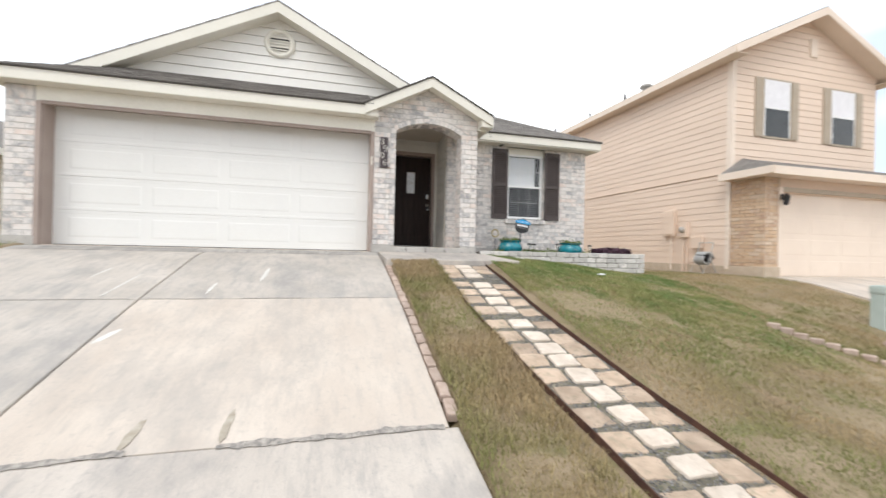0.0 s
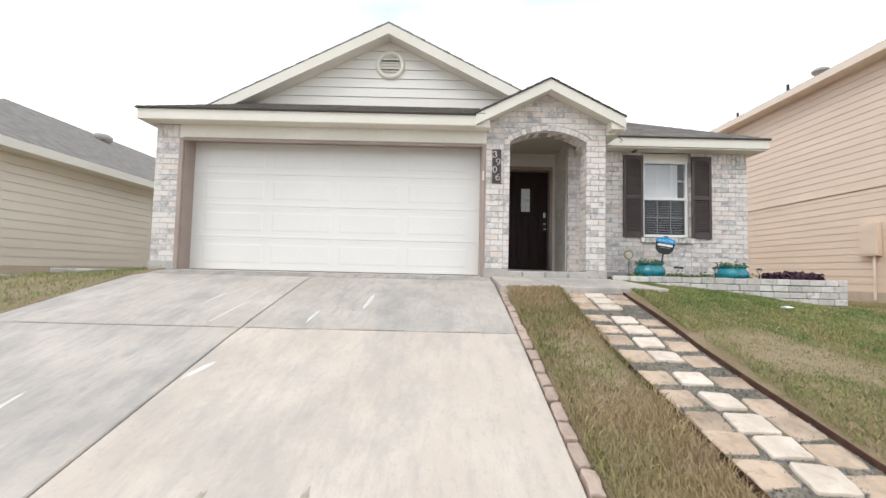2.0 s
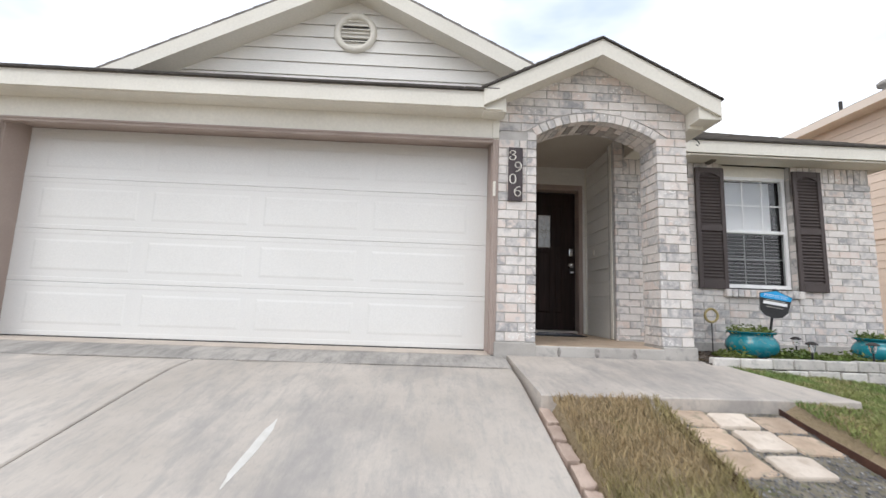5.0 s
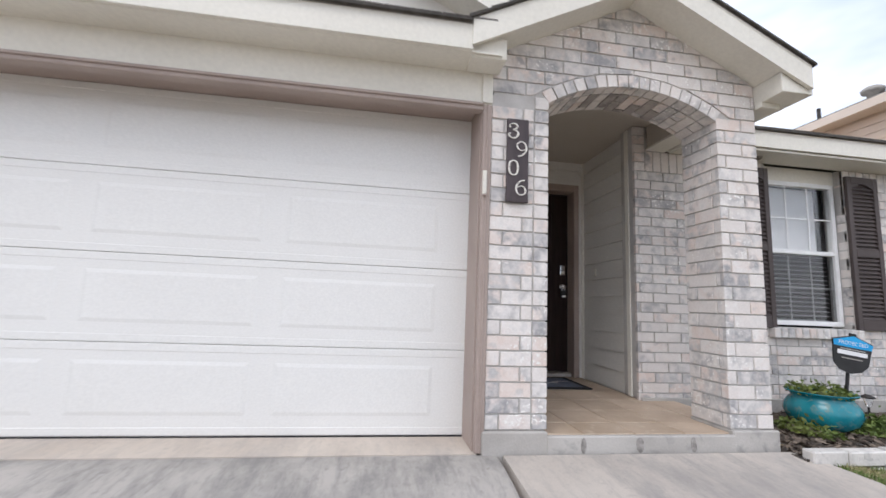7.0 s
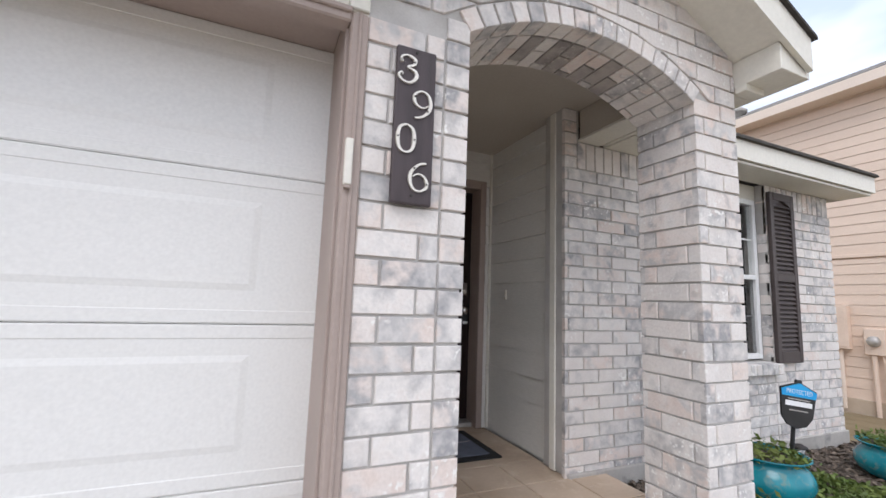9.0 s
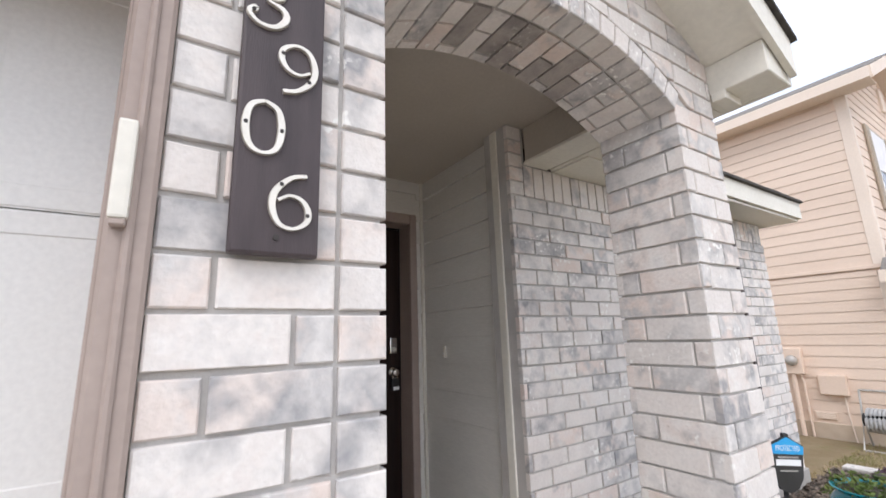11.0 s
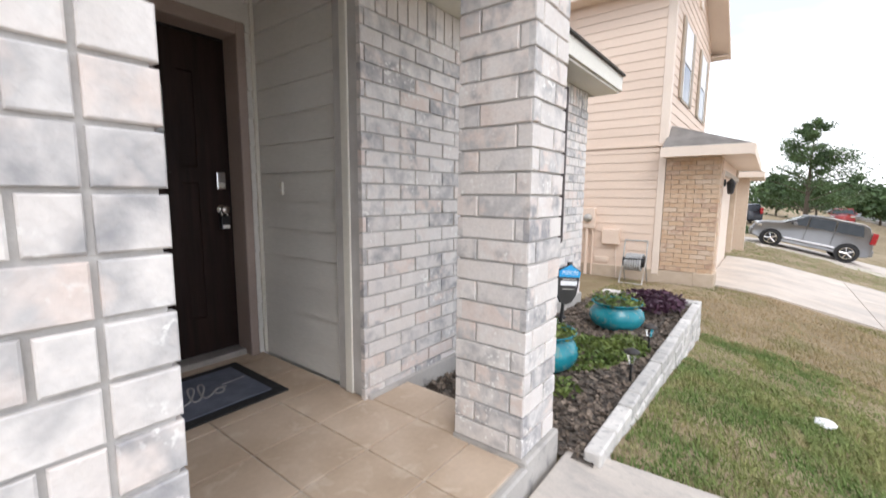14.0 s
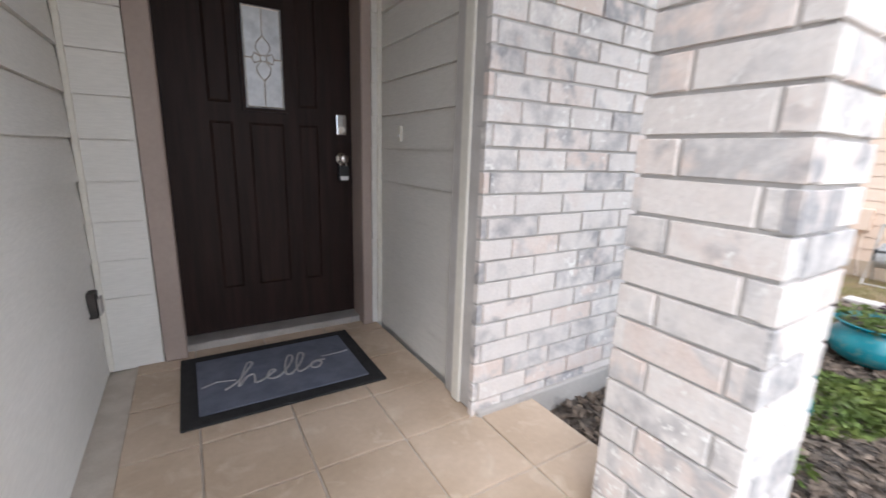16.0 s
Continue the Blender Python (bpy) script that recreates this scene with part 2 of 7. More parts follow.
M_WHITE = surface("white_print", (0.8, 0.8, 0.8), (0.85, 0.85, 0.85), 8, 0.6, 0, 60)
M_MULCH = surface("dark_mulch", (0.07, 0.055, 0.045), (0.15, 0.125, 0.105), 22, 1.0, 1.0, 90, c3=(0.23, 0.195, 0.16), bump_dist=0.03)
M_BEDSTONE = surface("pale_wall_stone", (0.50, 0.48, 0.45), (0.62, 0.59, 0.55), 7, 0.9, 0.6, 60, c3=(0.36, 0.35, 0.335), vary=0.16)
M_STONE_L = surface("pale_sandstone_paver", (0.58, 0.49, 0.40), (0.70, 0.61, 0.515), 7, 0.9, 0.6, 70, c3=(0.52, 0.43, 0.345), vary=0.10)
M_STONE_D = surface("tan_sandstone_paver", (0.38, 0.285, 0.205), (0.54, 0.415, 0.31), 6, 0.9, 0.6, 70, c3=(0.30, 0.26, 0.185), vary=0.17)
M_RUST = surface("rusty_steel_edging", (0.050, 0.022, 0.015), (0.10, 0.045, 0.028), 10, 0.9, 0.5, 80)
M_PAVER = surface("rose_brown_paver", (0.38, 0.285, 0.23), (0.48, 0.375, 0.31), 9, 0.95, 0.5, 80, vary=0.14)
M_EARTH = surface("dry_lawn_thatch", (0.23, 0.175, 0.095), (0.37, 0.285, 0.185), 1.1, 1.0, 1.0, 45, c3=(0.20, 0.185, 0.08), bump_dist=0.03)
M_ROAD = surface("asphalt", (0.13, 0.13, 0.13), (0.17, 0.17, 0.17), 2, 0.95, 0.4, 90)
M_PEACH = surface("peach_siding_paint", (0.72, 0.57, 0.455), (0.77, 0.615, 0.495), 1.0, 0.65, 0.2, 60, stretch=(0.4, 0.4, 2))
M_PEACHTRIM = surface("pale_peach_trim_paint", (0.76, 0.64, 0.535), (0.80, 0.68, 0.57), 1.5, 0.6, 0.1, 50)
M_TAN = surface("tan_shutter_paint", (0.40, 0.33, 0.25), (0.45, 0.375, 0.29), 3, 0.6, 0.1, 50)
M_LSIDING = surface("beige_siding_paint", (0.66, 0.60, 0.505), (0.72, 0.655, 0.555), 1.0, 0.65, 0.2, 60, stretch=(0.4, 0.4, 2))
M_SILVER = surface("silver_car_paint", (0.24, 0.237, 0.235), (0.28, 0.276, 0.272), 2, 0.3, 0, 40, metal=0.6)
M_TYRE = surface("tyre_rubber", (0.015, 0.015, 0.015), (0.025, 0.025, 0.025), 20, 0.9, 0.2, 90)
M_CARGLASS = surface("tinted_car_glass", (0.02, 0.024, 0.026), (0.03, 0.034, 0.036), 3, 0.06, 0, 30)
M_RED = surface("red_lens", (0.30, 0.01, 0.012), (0.35, 0.015, 0.015), 8, 0.25, 0, 30)
M_BARK = surface("grey_brown_bark", (0.09, 0.07, 0.05), (0.15, 0.12, 0.09), 12, 0.95, 0.8, 60)
M_LEAF = surface("tree_leaves", (0.045, 0.085, 0.028), (0.095, 0.15, 0.05), 0.6, 0.7, 0, 30, vary=0.35)
M_LEAF2 = surface("bed_leaves", (0.085, 0.135, 0.025), (0.17, 0.20, 0.045), 4, 0.7, 0, 30, vary=0.3)
M_PURPLE = surface("purple_leaves", (0.045, 0.016, 0.032), (0.085, 0.03, 0.055), 9, 0.6, 0, 30, vary=0.35)
M_GREYPLASTIC = surface("grey_green_utility_plastic", (0.40, 0.46, 0.42), (0.45, 0.51, 0.47), 5, 0.6, 0.1, 60)
M_MATBLUE = surface("slate_blue_mat_pile", (0.115, 0.13, 0.175), (0.155, 0.17, 0.22), 14, 0.95, 0.7, 400)
M_MATLETTER = surface("pale_mat_lettering", (0.36, 0.35, 0.355), (0.42, 0.41, 0.415), 20, 0.95, 0.5, 300)
M_RUBBER = surface("black_mat_rubber", (0.012, 0.012, 0.013), (0.022, 0.022, 0.023), 20, 0.85, 0.7, 300)
M_WIRE = surface("dark_iron", (0.03, 0.028, 0.026), (0.06, 0.05, 0.045), 20, 0.7, 0.3, 90)
M_STRAW = surface("straw_ring", (0.38, 0.30, 0.13), (0.50, 0.41, 0.20), 30, 0.9, 0.6, 200)


def grass_material(name, fresh, dry, bare, scale):
    """Blades that go from green to straw over broad patches, each blade varying."""
    m = surface(name, fresh, dry, scale, 0.85, 0, 9.0, c3=bare, vary=0.30, spread=(0.40, 0.60))
    return m


M_GRASS = grass_material("dry_grass_blades", (0.20, 0.205, 0.068), (0.38, 0.285, 0.155), (0.40, 0.30, 0.195), 0.9)
M_GREENGRASS = grass_material("green_grass_blades", (0.15, 0.22, 0.06), (0.27, 0.28, 0.10), (0.42, 0.35, 0.19), 1.6)


def glass_material(name, tint, rough=0.02):
    m = bpy.data.materials.new(name)
    m.use_nodes = True
    b = m.node_tree.nodes["Principled BSDF"]
    b.inputs["Base Color"].default_value = (*tint, 1)
    b.inputs["Roughness"].default_value = rough
    b.inputs["Transmission Weight"].default_value = 1.0
    b.inputs["IOR"].default_value = 1.45
    return m


M_GLASS = glass_material("window_glass", (0.95, 0.97, 0.97))
M_SCREENED = glass_material("screened_window_glass", (0.42, 0.43, 0.44))
M_LEADED = glass_material("textured_door_glass", (0.9, 0.93, 0.95), 0.12)


# ---- builders ----
def thing(name, loc=(0, 0, 0), label="", category="", group="", kind="", rz=0.0):
    ob = new(name)
    ob.empty_display_size = 0.1
    ob.matrix_basis = pose(*loc, 0, 0, rz)
    return tagged(ob, label, category, group, kind)


def mesh_of(bm, name, material, smooth=False):
    me = bpy.data.meshes.new(name)
    bmesh.ops.recalc_face_normals(bm, faces=bm.faces)
    bm.to_mesh(me)
    bm.free()
    me.materials.append(material)
    if smooth:
        me.polygons.foreach_set("use_smooth", [True] * len(me.polygons))
    return me


def part(name, bm, material, parent=None, label="", smooth=False):
    ob = new(name, mesh_of(bm, name, material, smooth))
    ob.parent = parent
    return tagged(ob, label)


def piece(name, me, parent, loc=(0, 0, 0), rz=0.0):
    ob = new(name, me)
    ob.parent = parent
    ob.matrix_basis = pose(*loc, 0, 0, rz)
    return ob


def whole(name, bm, material, label, category, kind="", smooth=False, group=""):
    return tagged(part(name, bm, material, None, "", smooth), label, category, group, kind)


def hexa(bm, pts):
    """A solid from eight corners: four below, four above, in the same order."""
    v = [bm.verts.new(p) for p in pts]
    for f in ((3, 2, 1, 0), (4, 5, 6, 7), (0, 1, 5, 4), (1, 2, 6, 5), (2, 3, 7, 6), (3, 0, 4, 7)):
        bm.faces.new([v[i] for i in f])
    return v


def box(bm, x0, x1, y0, y1, z0, z1):
    return hexa(bm, [(x0, y0, z0), (x1, y0, z0), (x1, y1, z0), (x0, y1, z0), (x0, y0, z1), (x1, y0, z1), (x1, y1, z1), (x0, y1, z1)])


def bbox(x0, x1, y0, y1, z0, z1, bevel=0.0, seg=1):
    bm = bmesh.new()
    box(bm, x0, x1, y0, y1, z0, z1)
    if bevel:
        bmesh.ops.bevel(bm, geom=bm.edges[:], offset=bevel, segments=seg, affect="EDGES", profile=0.6)
    return bm


def loft(bm, rings, close=True, caps=True):
    """Joins rings of points (same count) into a skin."""
    vs = [[bm.verts.new(p) for p in ring] for ring in rings]
    k = len(vs[0])
    for a, b in zip(vs, vs[1:]):
        for i in range(k if close else k - 1):
            j = (i + 1) % k
            bm.faces.new((a[i], a[j], b[j], b[i]))
    if caps:
        bm.faces.new(vs[0][::-1])
        bm.faces.new(vs[-1])


def lathe(profile, seg=28, cx=0, cy=0, caps=True):
    bm = bmesh.new()
    loft(bm, [[(cx + r * math.cos(2 * math.pi * i / seg), cy + r * math.sin(2 * math.pi * i / seg), z) for i in range(seg)] for r, z in profile], True, caps)
    return bm


def tube(bm, pts, r, seg=8):
    """A round bar along points; r is one radius or one for each point."""
    rings = []
    for i, p in enumerate(pts):
        a, b = Vector(pts[max(i - 1, 0)]), Vector(pts[min(i + 1, len(pts) - 1)])
        d = (b - a).normalized()
        s = d.cross(Vector((0, 0, 1)) if abs(d.z) < 0.9 else Vector((1, 0, 0))).normalized()
        u = s.cross(d)
        rr = r[i] if isinstance(r, (list, tuple)) else r
        rings.append([Vector(p) + rr * (math.cos(2 * math.pi * k / seg) * s + math.sin(2 * math.pi * k / seg) * u) for k in range(seg)])
    loft(bm, rings)
    return bm


def torus(bm, c, R, r, axis="y", seg=24, rs=8):
    rings = []
    for i in range(seg + 1):
        a = 2 * math.pi * i / seg
        ring = []
        for k in range(rs):
            b = 2 * math.pi * k / rs
            q, h = R + r * math.cos(b), r * math.sin(b)
            o = {"y": (q * math.cos(a), h, q * math.sin(a)), "x": (h, q * math.cos(a), q * math.sin(a)), "z": (q * math.cos(a), q * math.sin(a), h)}[axis]
            ring.append((c[0] + o[0], c[1] + o[1], c[2] + o[2]))
        rings.append(ring)
    loft(bm, rings, True, False)
    return bm


def text_part(name, words, size, m, material, parent, depth=0.002, label=""):
    cu = bpy.data.curves.new(name, "FONT")
    cu.body, cu.size, cu.extrude, cu.align_x, cu.align_y = words, size, depth, "CENTER", "CENTER"
    cu.offset = -0.011 * size
    cu.materials.append(material)
    ob = new(name, cu)
    ob.parent = parent
    ob.matrix_basis = m
    return tagged(ob, label)


def clip(poly, a, b, c):
    """The part of a convex polygon where a*u + b*v <= c."""
    out = []
    for i, p in enumerate(poly):
        q = poly[(i + 1) % len(poly)]
        dp, dq = a * p[0] + b * p[1] - c, a * q[0] + b * q[1] - c
        if dp <= 0:
            out.append(p)
        if dp * dq < 0:
            t = dp / (dp - dq)
            out.append((p[0] + t * (q[0] - p[0]), p[1] + t * (q[1] - p[1])))
    return out


def area(poly):
    return abs(sum(p[0] * q[1] - q[0] * p[1] for p, q in zip(poly, poly[1:] + poly[:1]))) / 2


def brick_prism(bm, poly, place, depth=0.03, cham=0.003):
    """A brick face with eased edges: outline, front, sides; place(u, v, w) gives the world point, w outward."""
    cu, cv = sum(p[0] for p in poly) / len(poly), sum(p[1] for p in poly) / len(poly)
    back = [bm.verts.new(place(u, v, -depth)) for u, v in poly]
    mid = [bm.verts.new(place(u, v, -cham)) for u, v in poly]
    front = []
    for u, v in poly:
        d = math.hypot(u - cu, v - cv) or 1
        k = max(0.0, 1 - cham * 1.4 / d)
        front.append(bm.verts.new(place(cu + (u - cu) * k, cv + (v - cv) * k, 0)))
    n = len(poly)
    for i in range(n):
        j = (i + 1) % n
        bm.faces.new((back[i], back[j], mid[j], mid[i]))
        bm.faces.new((mid[i], mid[j], front[j], front[i]))
    bm.faces.new(front)


ROW, LONG, GAP = 0.0909, 0.257, 0.010
rng = random.Random(4)


def running_bond(u0, u1, v0, v1, shapes=(), skip=None, shift=0.0, row=ROW, long=LONG, gap=GAP):
    """Brick outlines of a running bond over a rectangle, cut by half planes; skip(u, v) may give further cuts or None to drop."""
    out = []
    k = 0
    v = v0
    while v < v1 - 0.01:
        u = u0 - (long / 2 if k % 2 else 0) - shift
        while u < u1 - 0.005:
            a, b = max(u, u0), min(u + long - gap, u1)
            if b - a > 0.02:
                j = rng.uniform(-0.0015, 0.0015)
                poly = [(a, v + j), (b, v + j), (b, min(v + row - gap, v1) + j), (a, min(v + row - gap, v1) + j)]
                for s in shapes:
                    poly = clip(poly, *s) if poly else poly
                if poly and skip:
                    poly = skip(poly)
                if poly and len(poly) >= 3 and area(poly) > 0.0006:
                    out.append(poly)
            u += long
        v += row
        k += 1
    return out


def lay(polys, place, material, parent, name="brick", single=300):
    """Bricks as parts of their wall: the first ones one by one, the rest joined."""
    rest = bmesh.new()
    for i, poly in enumerate(polys):
        w = rng.uniform(-0.002, 0.002)
        at = (lambda u, v, d, w=w: place(u, v, d + w))
        if i < single:
            bm = bmesh.new()
            brick_prism(bm, poly, at)
            part(name, bm, material, parent)
        else:
            brick_prism(rest, poly, at)
    if len(polys) > single:
        tagged(part(name + "work", rest, material, parent), kind="stuff")
    else:
        rest.free()


def facing(axis, sign, c):
    """Maps wall coordinates (u along, v up, w outward) to the world for a wall in the plane axis = c."""
    if axis == "y":
        return lambda u, v, w: (u, c + sign * w, v)
    return lambda u, v, w: (c + sign * w, u, v)


def siding(parent, place, u0, u1, v0, v1, step, material, shapes=(), name="siding_board", proud=0.020):
    """Lapped boards, each a wedge that stands proud at its lower edge."""
    v = v0
    while v < v1 - 0.015:
        top = min(v + step - 0.006, v1)
        poly = [(u0, v), (u1, v), (u1, top), (u0, top)]
        for s in shapes:
            poly = clip(poly, *s) if poly else poly
        if poly and len(poly) >= 3 and area(poly) > 0.002:
            bm = bmesh.new()
            lo, hi = v, v + step
            fr = [bm.verts.new(place(u, q, proud - 0.8 * proud * (q - lo) / (hi - lo))) for u, q in poly]
            bk = [bm.verts.new(place(u, q, -0.01)) for u, q in poly]
            for i in range(len(poly)):
                j = (i + 1) % len(poly)
                bm.faces.new((bk[i], bk[j], fr[j], fr[i]))
            bm.faces.new(fr)
            part(name, bm, material, parent)
        v += step


def panelled(x0, x1, z0, z1, y, thick, rects, g=0.018, d=0.007):
    """A slab facing -y whose rectangles are sunk and raised again as panels."""
    xs = sorted({x0, x1, *[r[0] for r in rects], *[r[1] for r in rects]})
    zs = sorted({z0, z1, *[r[2] for r in rects], *[r[3] for r in rects]})
    bm = bmesh.new()
    grid = {(i, k): bm.verts.new((x, y, z)) for i, x in enumerate(xs) for k, z in enumerate(zs)}
    chosen = []
    for i in range(len(xs) - 1):
        for k in range(len(zs) - 1):
            f = bm.faces.new((grid[i, k], grid[i + 1, k], grid[i + 1, k + 1], grid[i, k + 1]))
            cx, cz = (xs[i] + xs[i + 1]) / 2, (zs[k] + zs[k + 1]) / 2
            if any(r[0] < cx < r[1] and r[2] < cz < r[3] for r in rects):
                chosen.append(f)
    bmesh.ops.inset_individual(bm, faces=chosen, thickness=g * 0.5, depth=-d)
    bmesh.ops.inset_individual(bm, faces=chosen, thickness=g * 0.4, depth=0)
    bmesh.ops.inset_individual(bm, faces=chosen, thickness=g, depth=d * 0.8)
    v = [bm.verts.new(p) for p in ((x0, y + thick, z0), (x1, y + thick, z0), (x1, y + thick, z1), (x0, y + thick, z1))]
    bm.faces.new(v[::-1])
    nx, nz = len(xs) - 1, len(zs) - 1
    bm.faces.new([grid[i, 0] for i in range(nx + 1)] + [v[1], v[0]])
    bm.faces.new([grid[i, nz] for i in range(nx + 1)] + [v[2], v[3]])
    bm.faces.new([grid[0, k] for k in range(nz + 1)] + [v[3], v[0]])
    bm.faces.new([grid[nx, k] for k in range(nz + 1)] + [v[2], v[1]])
    return bm


def leaf_cloud(count, sampler, size, rnd):
    """Many small two-triangle leaves; sampler(rnd) gives each one's place."""
    vs, fs = [], []
    for i in range(count):
        c = Vector(sampler(rnd))
        s = size * rnd.uniform(0.6, 1.3)
        a = Vector((rnd.gauss(0, 1), rnd.gauss(0, 1), rnd.gauss(0, 0.6))).normalized() * s
        b = a.cross(Vector((rnd.gauss(0, 1), rnd.gauss(0, 1), rnd.gauss(0, 1)))).normalized() * s * 0.45
        k = len(vs)
        vs += [c - a, c + b, c + a, c - b]
        fs.append((k, k + 1, k + 2, k + 3))
    me = bpy.data.meshes.new("leaves")
    me.from_pydata(vs, [], fs)
    return me


# ---- ground ----
PY = (-400, -12, -4, 0, 2.54, 3.34, 4.05, 4.82, 6.66, 7.45, 40, 400)
PZ = (-1.95, -1.93, -1.88, -1.56, -1.09, -0.88, -0.70, -0.50, -0.10, 0.0, 0.0, 0.0)


def slope(y):
    return float(np.interp(y, PY, PZ))


def side(x):
    return float(np.interp(x, (-30, -8, -4.4, 2.6, 6.4, 10.0, 25, 60), (-0.3, -0.30, -0.03, 0.0, -0.40, -0.45, -0.82, -1.0)))


def lawn(x, y):
    near = float(np.interp(y, (-5, -3.5), (0.15, 1)))
    z = slope(y) + side(x) * near
    if -4.33 < x < (0.87 if y > 2.7 else 0.82) and y > -4.2:
        return z - 0.14
    if 0.72 < x < 2.95 - 0.20 * (y - 6.25) and 6.30 < y:
        return min(z, slope(y) - 0.06) - 0.05
    if -4.6 < x < 5.6 and y > 7.6:
        return -0.25
    if x > 9.7 and y > 7.5 and x < 15:
        return -0.6
    if x > 1.56 and x < 2.46:
        return z - 0.01
    if 0.87 < x < 3.5 and 5.5 < y <= 6.30:
        z = z + 0.05 * min(1, (y - 5.5) / 0.6)
    bump = 0.018 * noise.noise((x * 1.3, y * 1.3, 0.0)) + 0.012 * noise.noise((x * 4, y * 4, 3.0))
    return z + 0.035 + bump


def ground_sheet():
    xs = np.concatenate([[-400, -150, -60, -30, -20], np.arange(-15, -4.6, 0.5), np.arange(-4.5, 10.01, 0.16), np.arange(10.5, 30, 0.8), [32, 40, 60, 90, 150, 400]])
    ys = np.concatenate([[-400, -150, -60, -30, -14], np.arange(-13, -3, 0.5), np.arange(-3, 9.0, 0.16), np.arange(9.5, 24, 1.0), [26, 40, 60, 150, 400]])
    vs = [(x, y, lawn(x, y)) for y in ys for x in xs]
    n = len(xs)
    fs = [(j * n + i, j * n + i + 1, (j + 1) * n + i + 1, (j + 1) * n + i) for j in range(len(ys) - 1) for i in range(n - 1)]
    me = bpy.data.meshes.new("ground")
    me.from_pydata([tuple(map(float, v)) for v in vs], [], fs)
    me.materials.append(M_EARTH)
    return tagged(new("ground", me), "sloping front lawns with dry thatchy soil", "ground", kind="structure")


ground_sheet()


def strip_slab(bm, x0, x1, ys, thick, lift=0.0, zf=None):
    """A slab that follows the slope, with eased top edges."""
    e = 0.008
    zf = zf or slope
    rings = []
    for k, y in enumerate(ys):
        d = e if k in (0, len(ys) - 1) else 0
        z = zf(y) + lift - (e if d else 0)
        rings.append([(x0, y, z - thick), (x0, y, z - e), (x0 + e, y, z), (x1 - e, y, z), (x1, y, z - e), (x1, y, z - thick)])
    loft(bm, rings)


def driveway():
    d = thing("driveway", (0, 0, 0), "sloping pale concrete driveway with cracked joints and stains", "driveway", kind="structure")
    cuts = (-4.2, -1.9, 0.35, 2.60, 4.83, 7.05)
    for a, b in zip(cuts, cuts[1:]):
        for x0, x1 in ((-4.33, -1.853), (-1.838, 0.765)):
            bm = bmesh.new()
            strip_slab(bm, x0, x1 + (0.06 if x0 > -2 and a < 1 else 0), list(np.linspace(a + 0.006, b - 0.006, 9)), 0.12)
            part("concrete_slab", bm, M_STAINED if a > 4 or (x0 < -2 and a > 2) else M_GREYCONC if a < 1 else M_CONCRETE, d)
    bm = bmesh.new()
    strip_slab(bm, -4.45, 0.775, [7.056, 7.2, 7.35, 7.50], 0.12)
    part("concrete_slab", bm, M_OLDCONC, d)
    bm = bmesh.new()
    strip_slab(bm, -4.22, 0.66, [7.505, 7.6, 7.78, 7.95], 0.12, 0.004)
    part("garage_apron", bm, M_CONCRETE, d)
    bm = bmesh.new()
    loft(bm, [[(x, y, slope(y) - 0.10 - h) for x, h in ((-4.32, 0), (0.755, 0), (0.755, 0.02), (-4.32, 0.02))] for y in np.linspace(-4.2, 7.4, 30)])
    part("joint_filler", bm, M_JOINT, d)
    # chalky scrapes and oil stains lie on the slabs
    for x, y, w, l, a, m in ((-2.68, 3.27, 0.05, 0.85, 2, M_SCRAPE), (-0.80, 5.73, 0.05, 0.57, -2, M_SCRAPE), (-2.58, 5.76, 0.025, 0.40, -6, M_SCRAPE), (-1.27, 5.18, 0.04, 0.38, -2, M_SCRAPE),
                             (-2.18, 5.28, 0.022, 0.80, -4, M_SCRAPE), (-1.75, 4.02, 0.06, 0.28, -20, M_SCRAPE), (-1.07, 2.76, 0.055, 0.26, -8, M_STAIN), (-0.58, 2.78, 0.05, 0.30, -4, M_STAIN)):
        bm = bmesh.new()
        pts = []
        for k in range(18):
            t = 2 * math.pi * k / 18
            q = 1 + 0.35 * noise.noise((math.cos(t) * 2 + x, math.sin(t) * 2 + y, 1))
            u, v = w * 0.5 * math.cos(t) * q, l * 0.5 * math.sin(t) * q
            c, s = math.cos(radians(a)), math.sin(radians(a))
            pts.append((x + u * c - v * s, y + u * s + v * c))
        lo = [bm.verts.new((px, py, slope(py) - 0.004)) for px, py in pts]
        hi = [bm.verts.new((px, py, slope(py) + 0.0015)) for px, py in pts]
        bm.faces.new(hi)
        for i in range(18):
            j = (i + 1) % 18
            bm.faces.new((lo[i], lo[j], hi[j], hi[i]))
        part("stain", bm, m, d, "chalky scrape" if m is M_SCRAPE else "dark oily stain")


M_SCRAPE = surface("chalk_scrape", (0.60, 0.58, 0.53), (0.68, 0.66, 0.62), 12, 0.95, 0.3, 120)
M_STAIN = surface("oil_stain", (0.33, 0.285, 0.22), (0.46, 0.41, 0.34), 14, 0.8, 0.3, 120)
driveway()


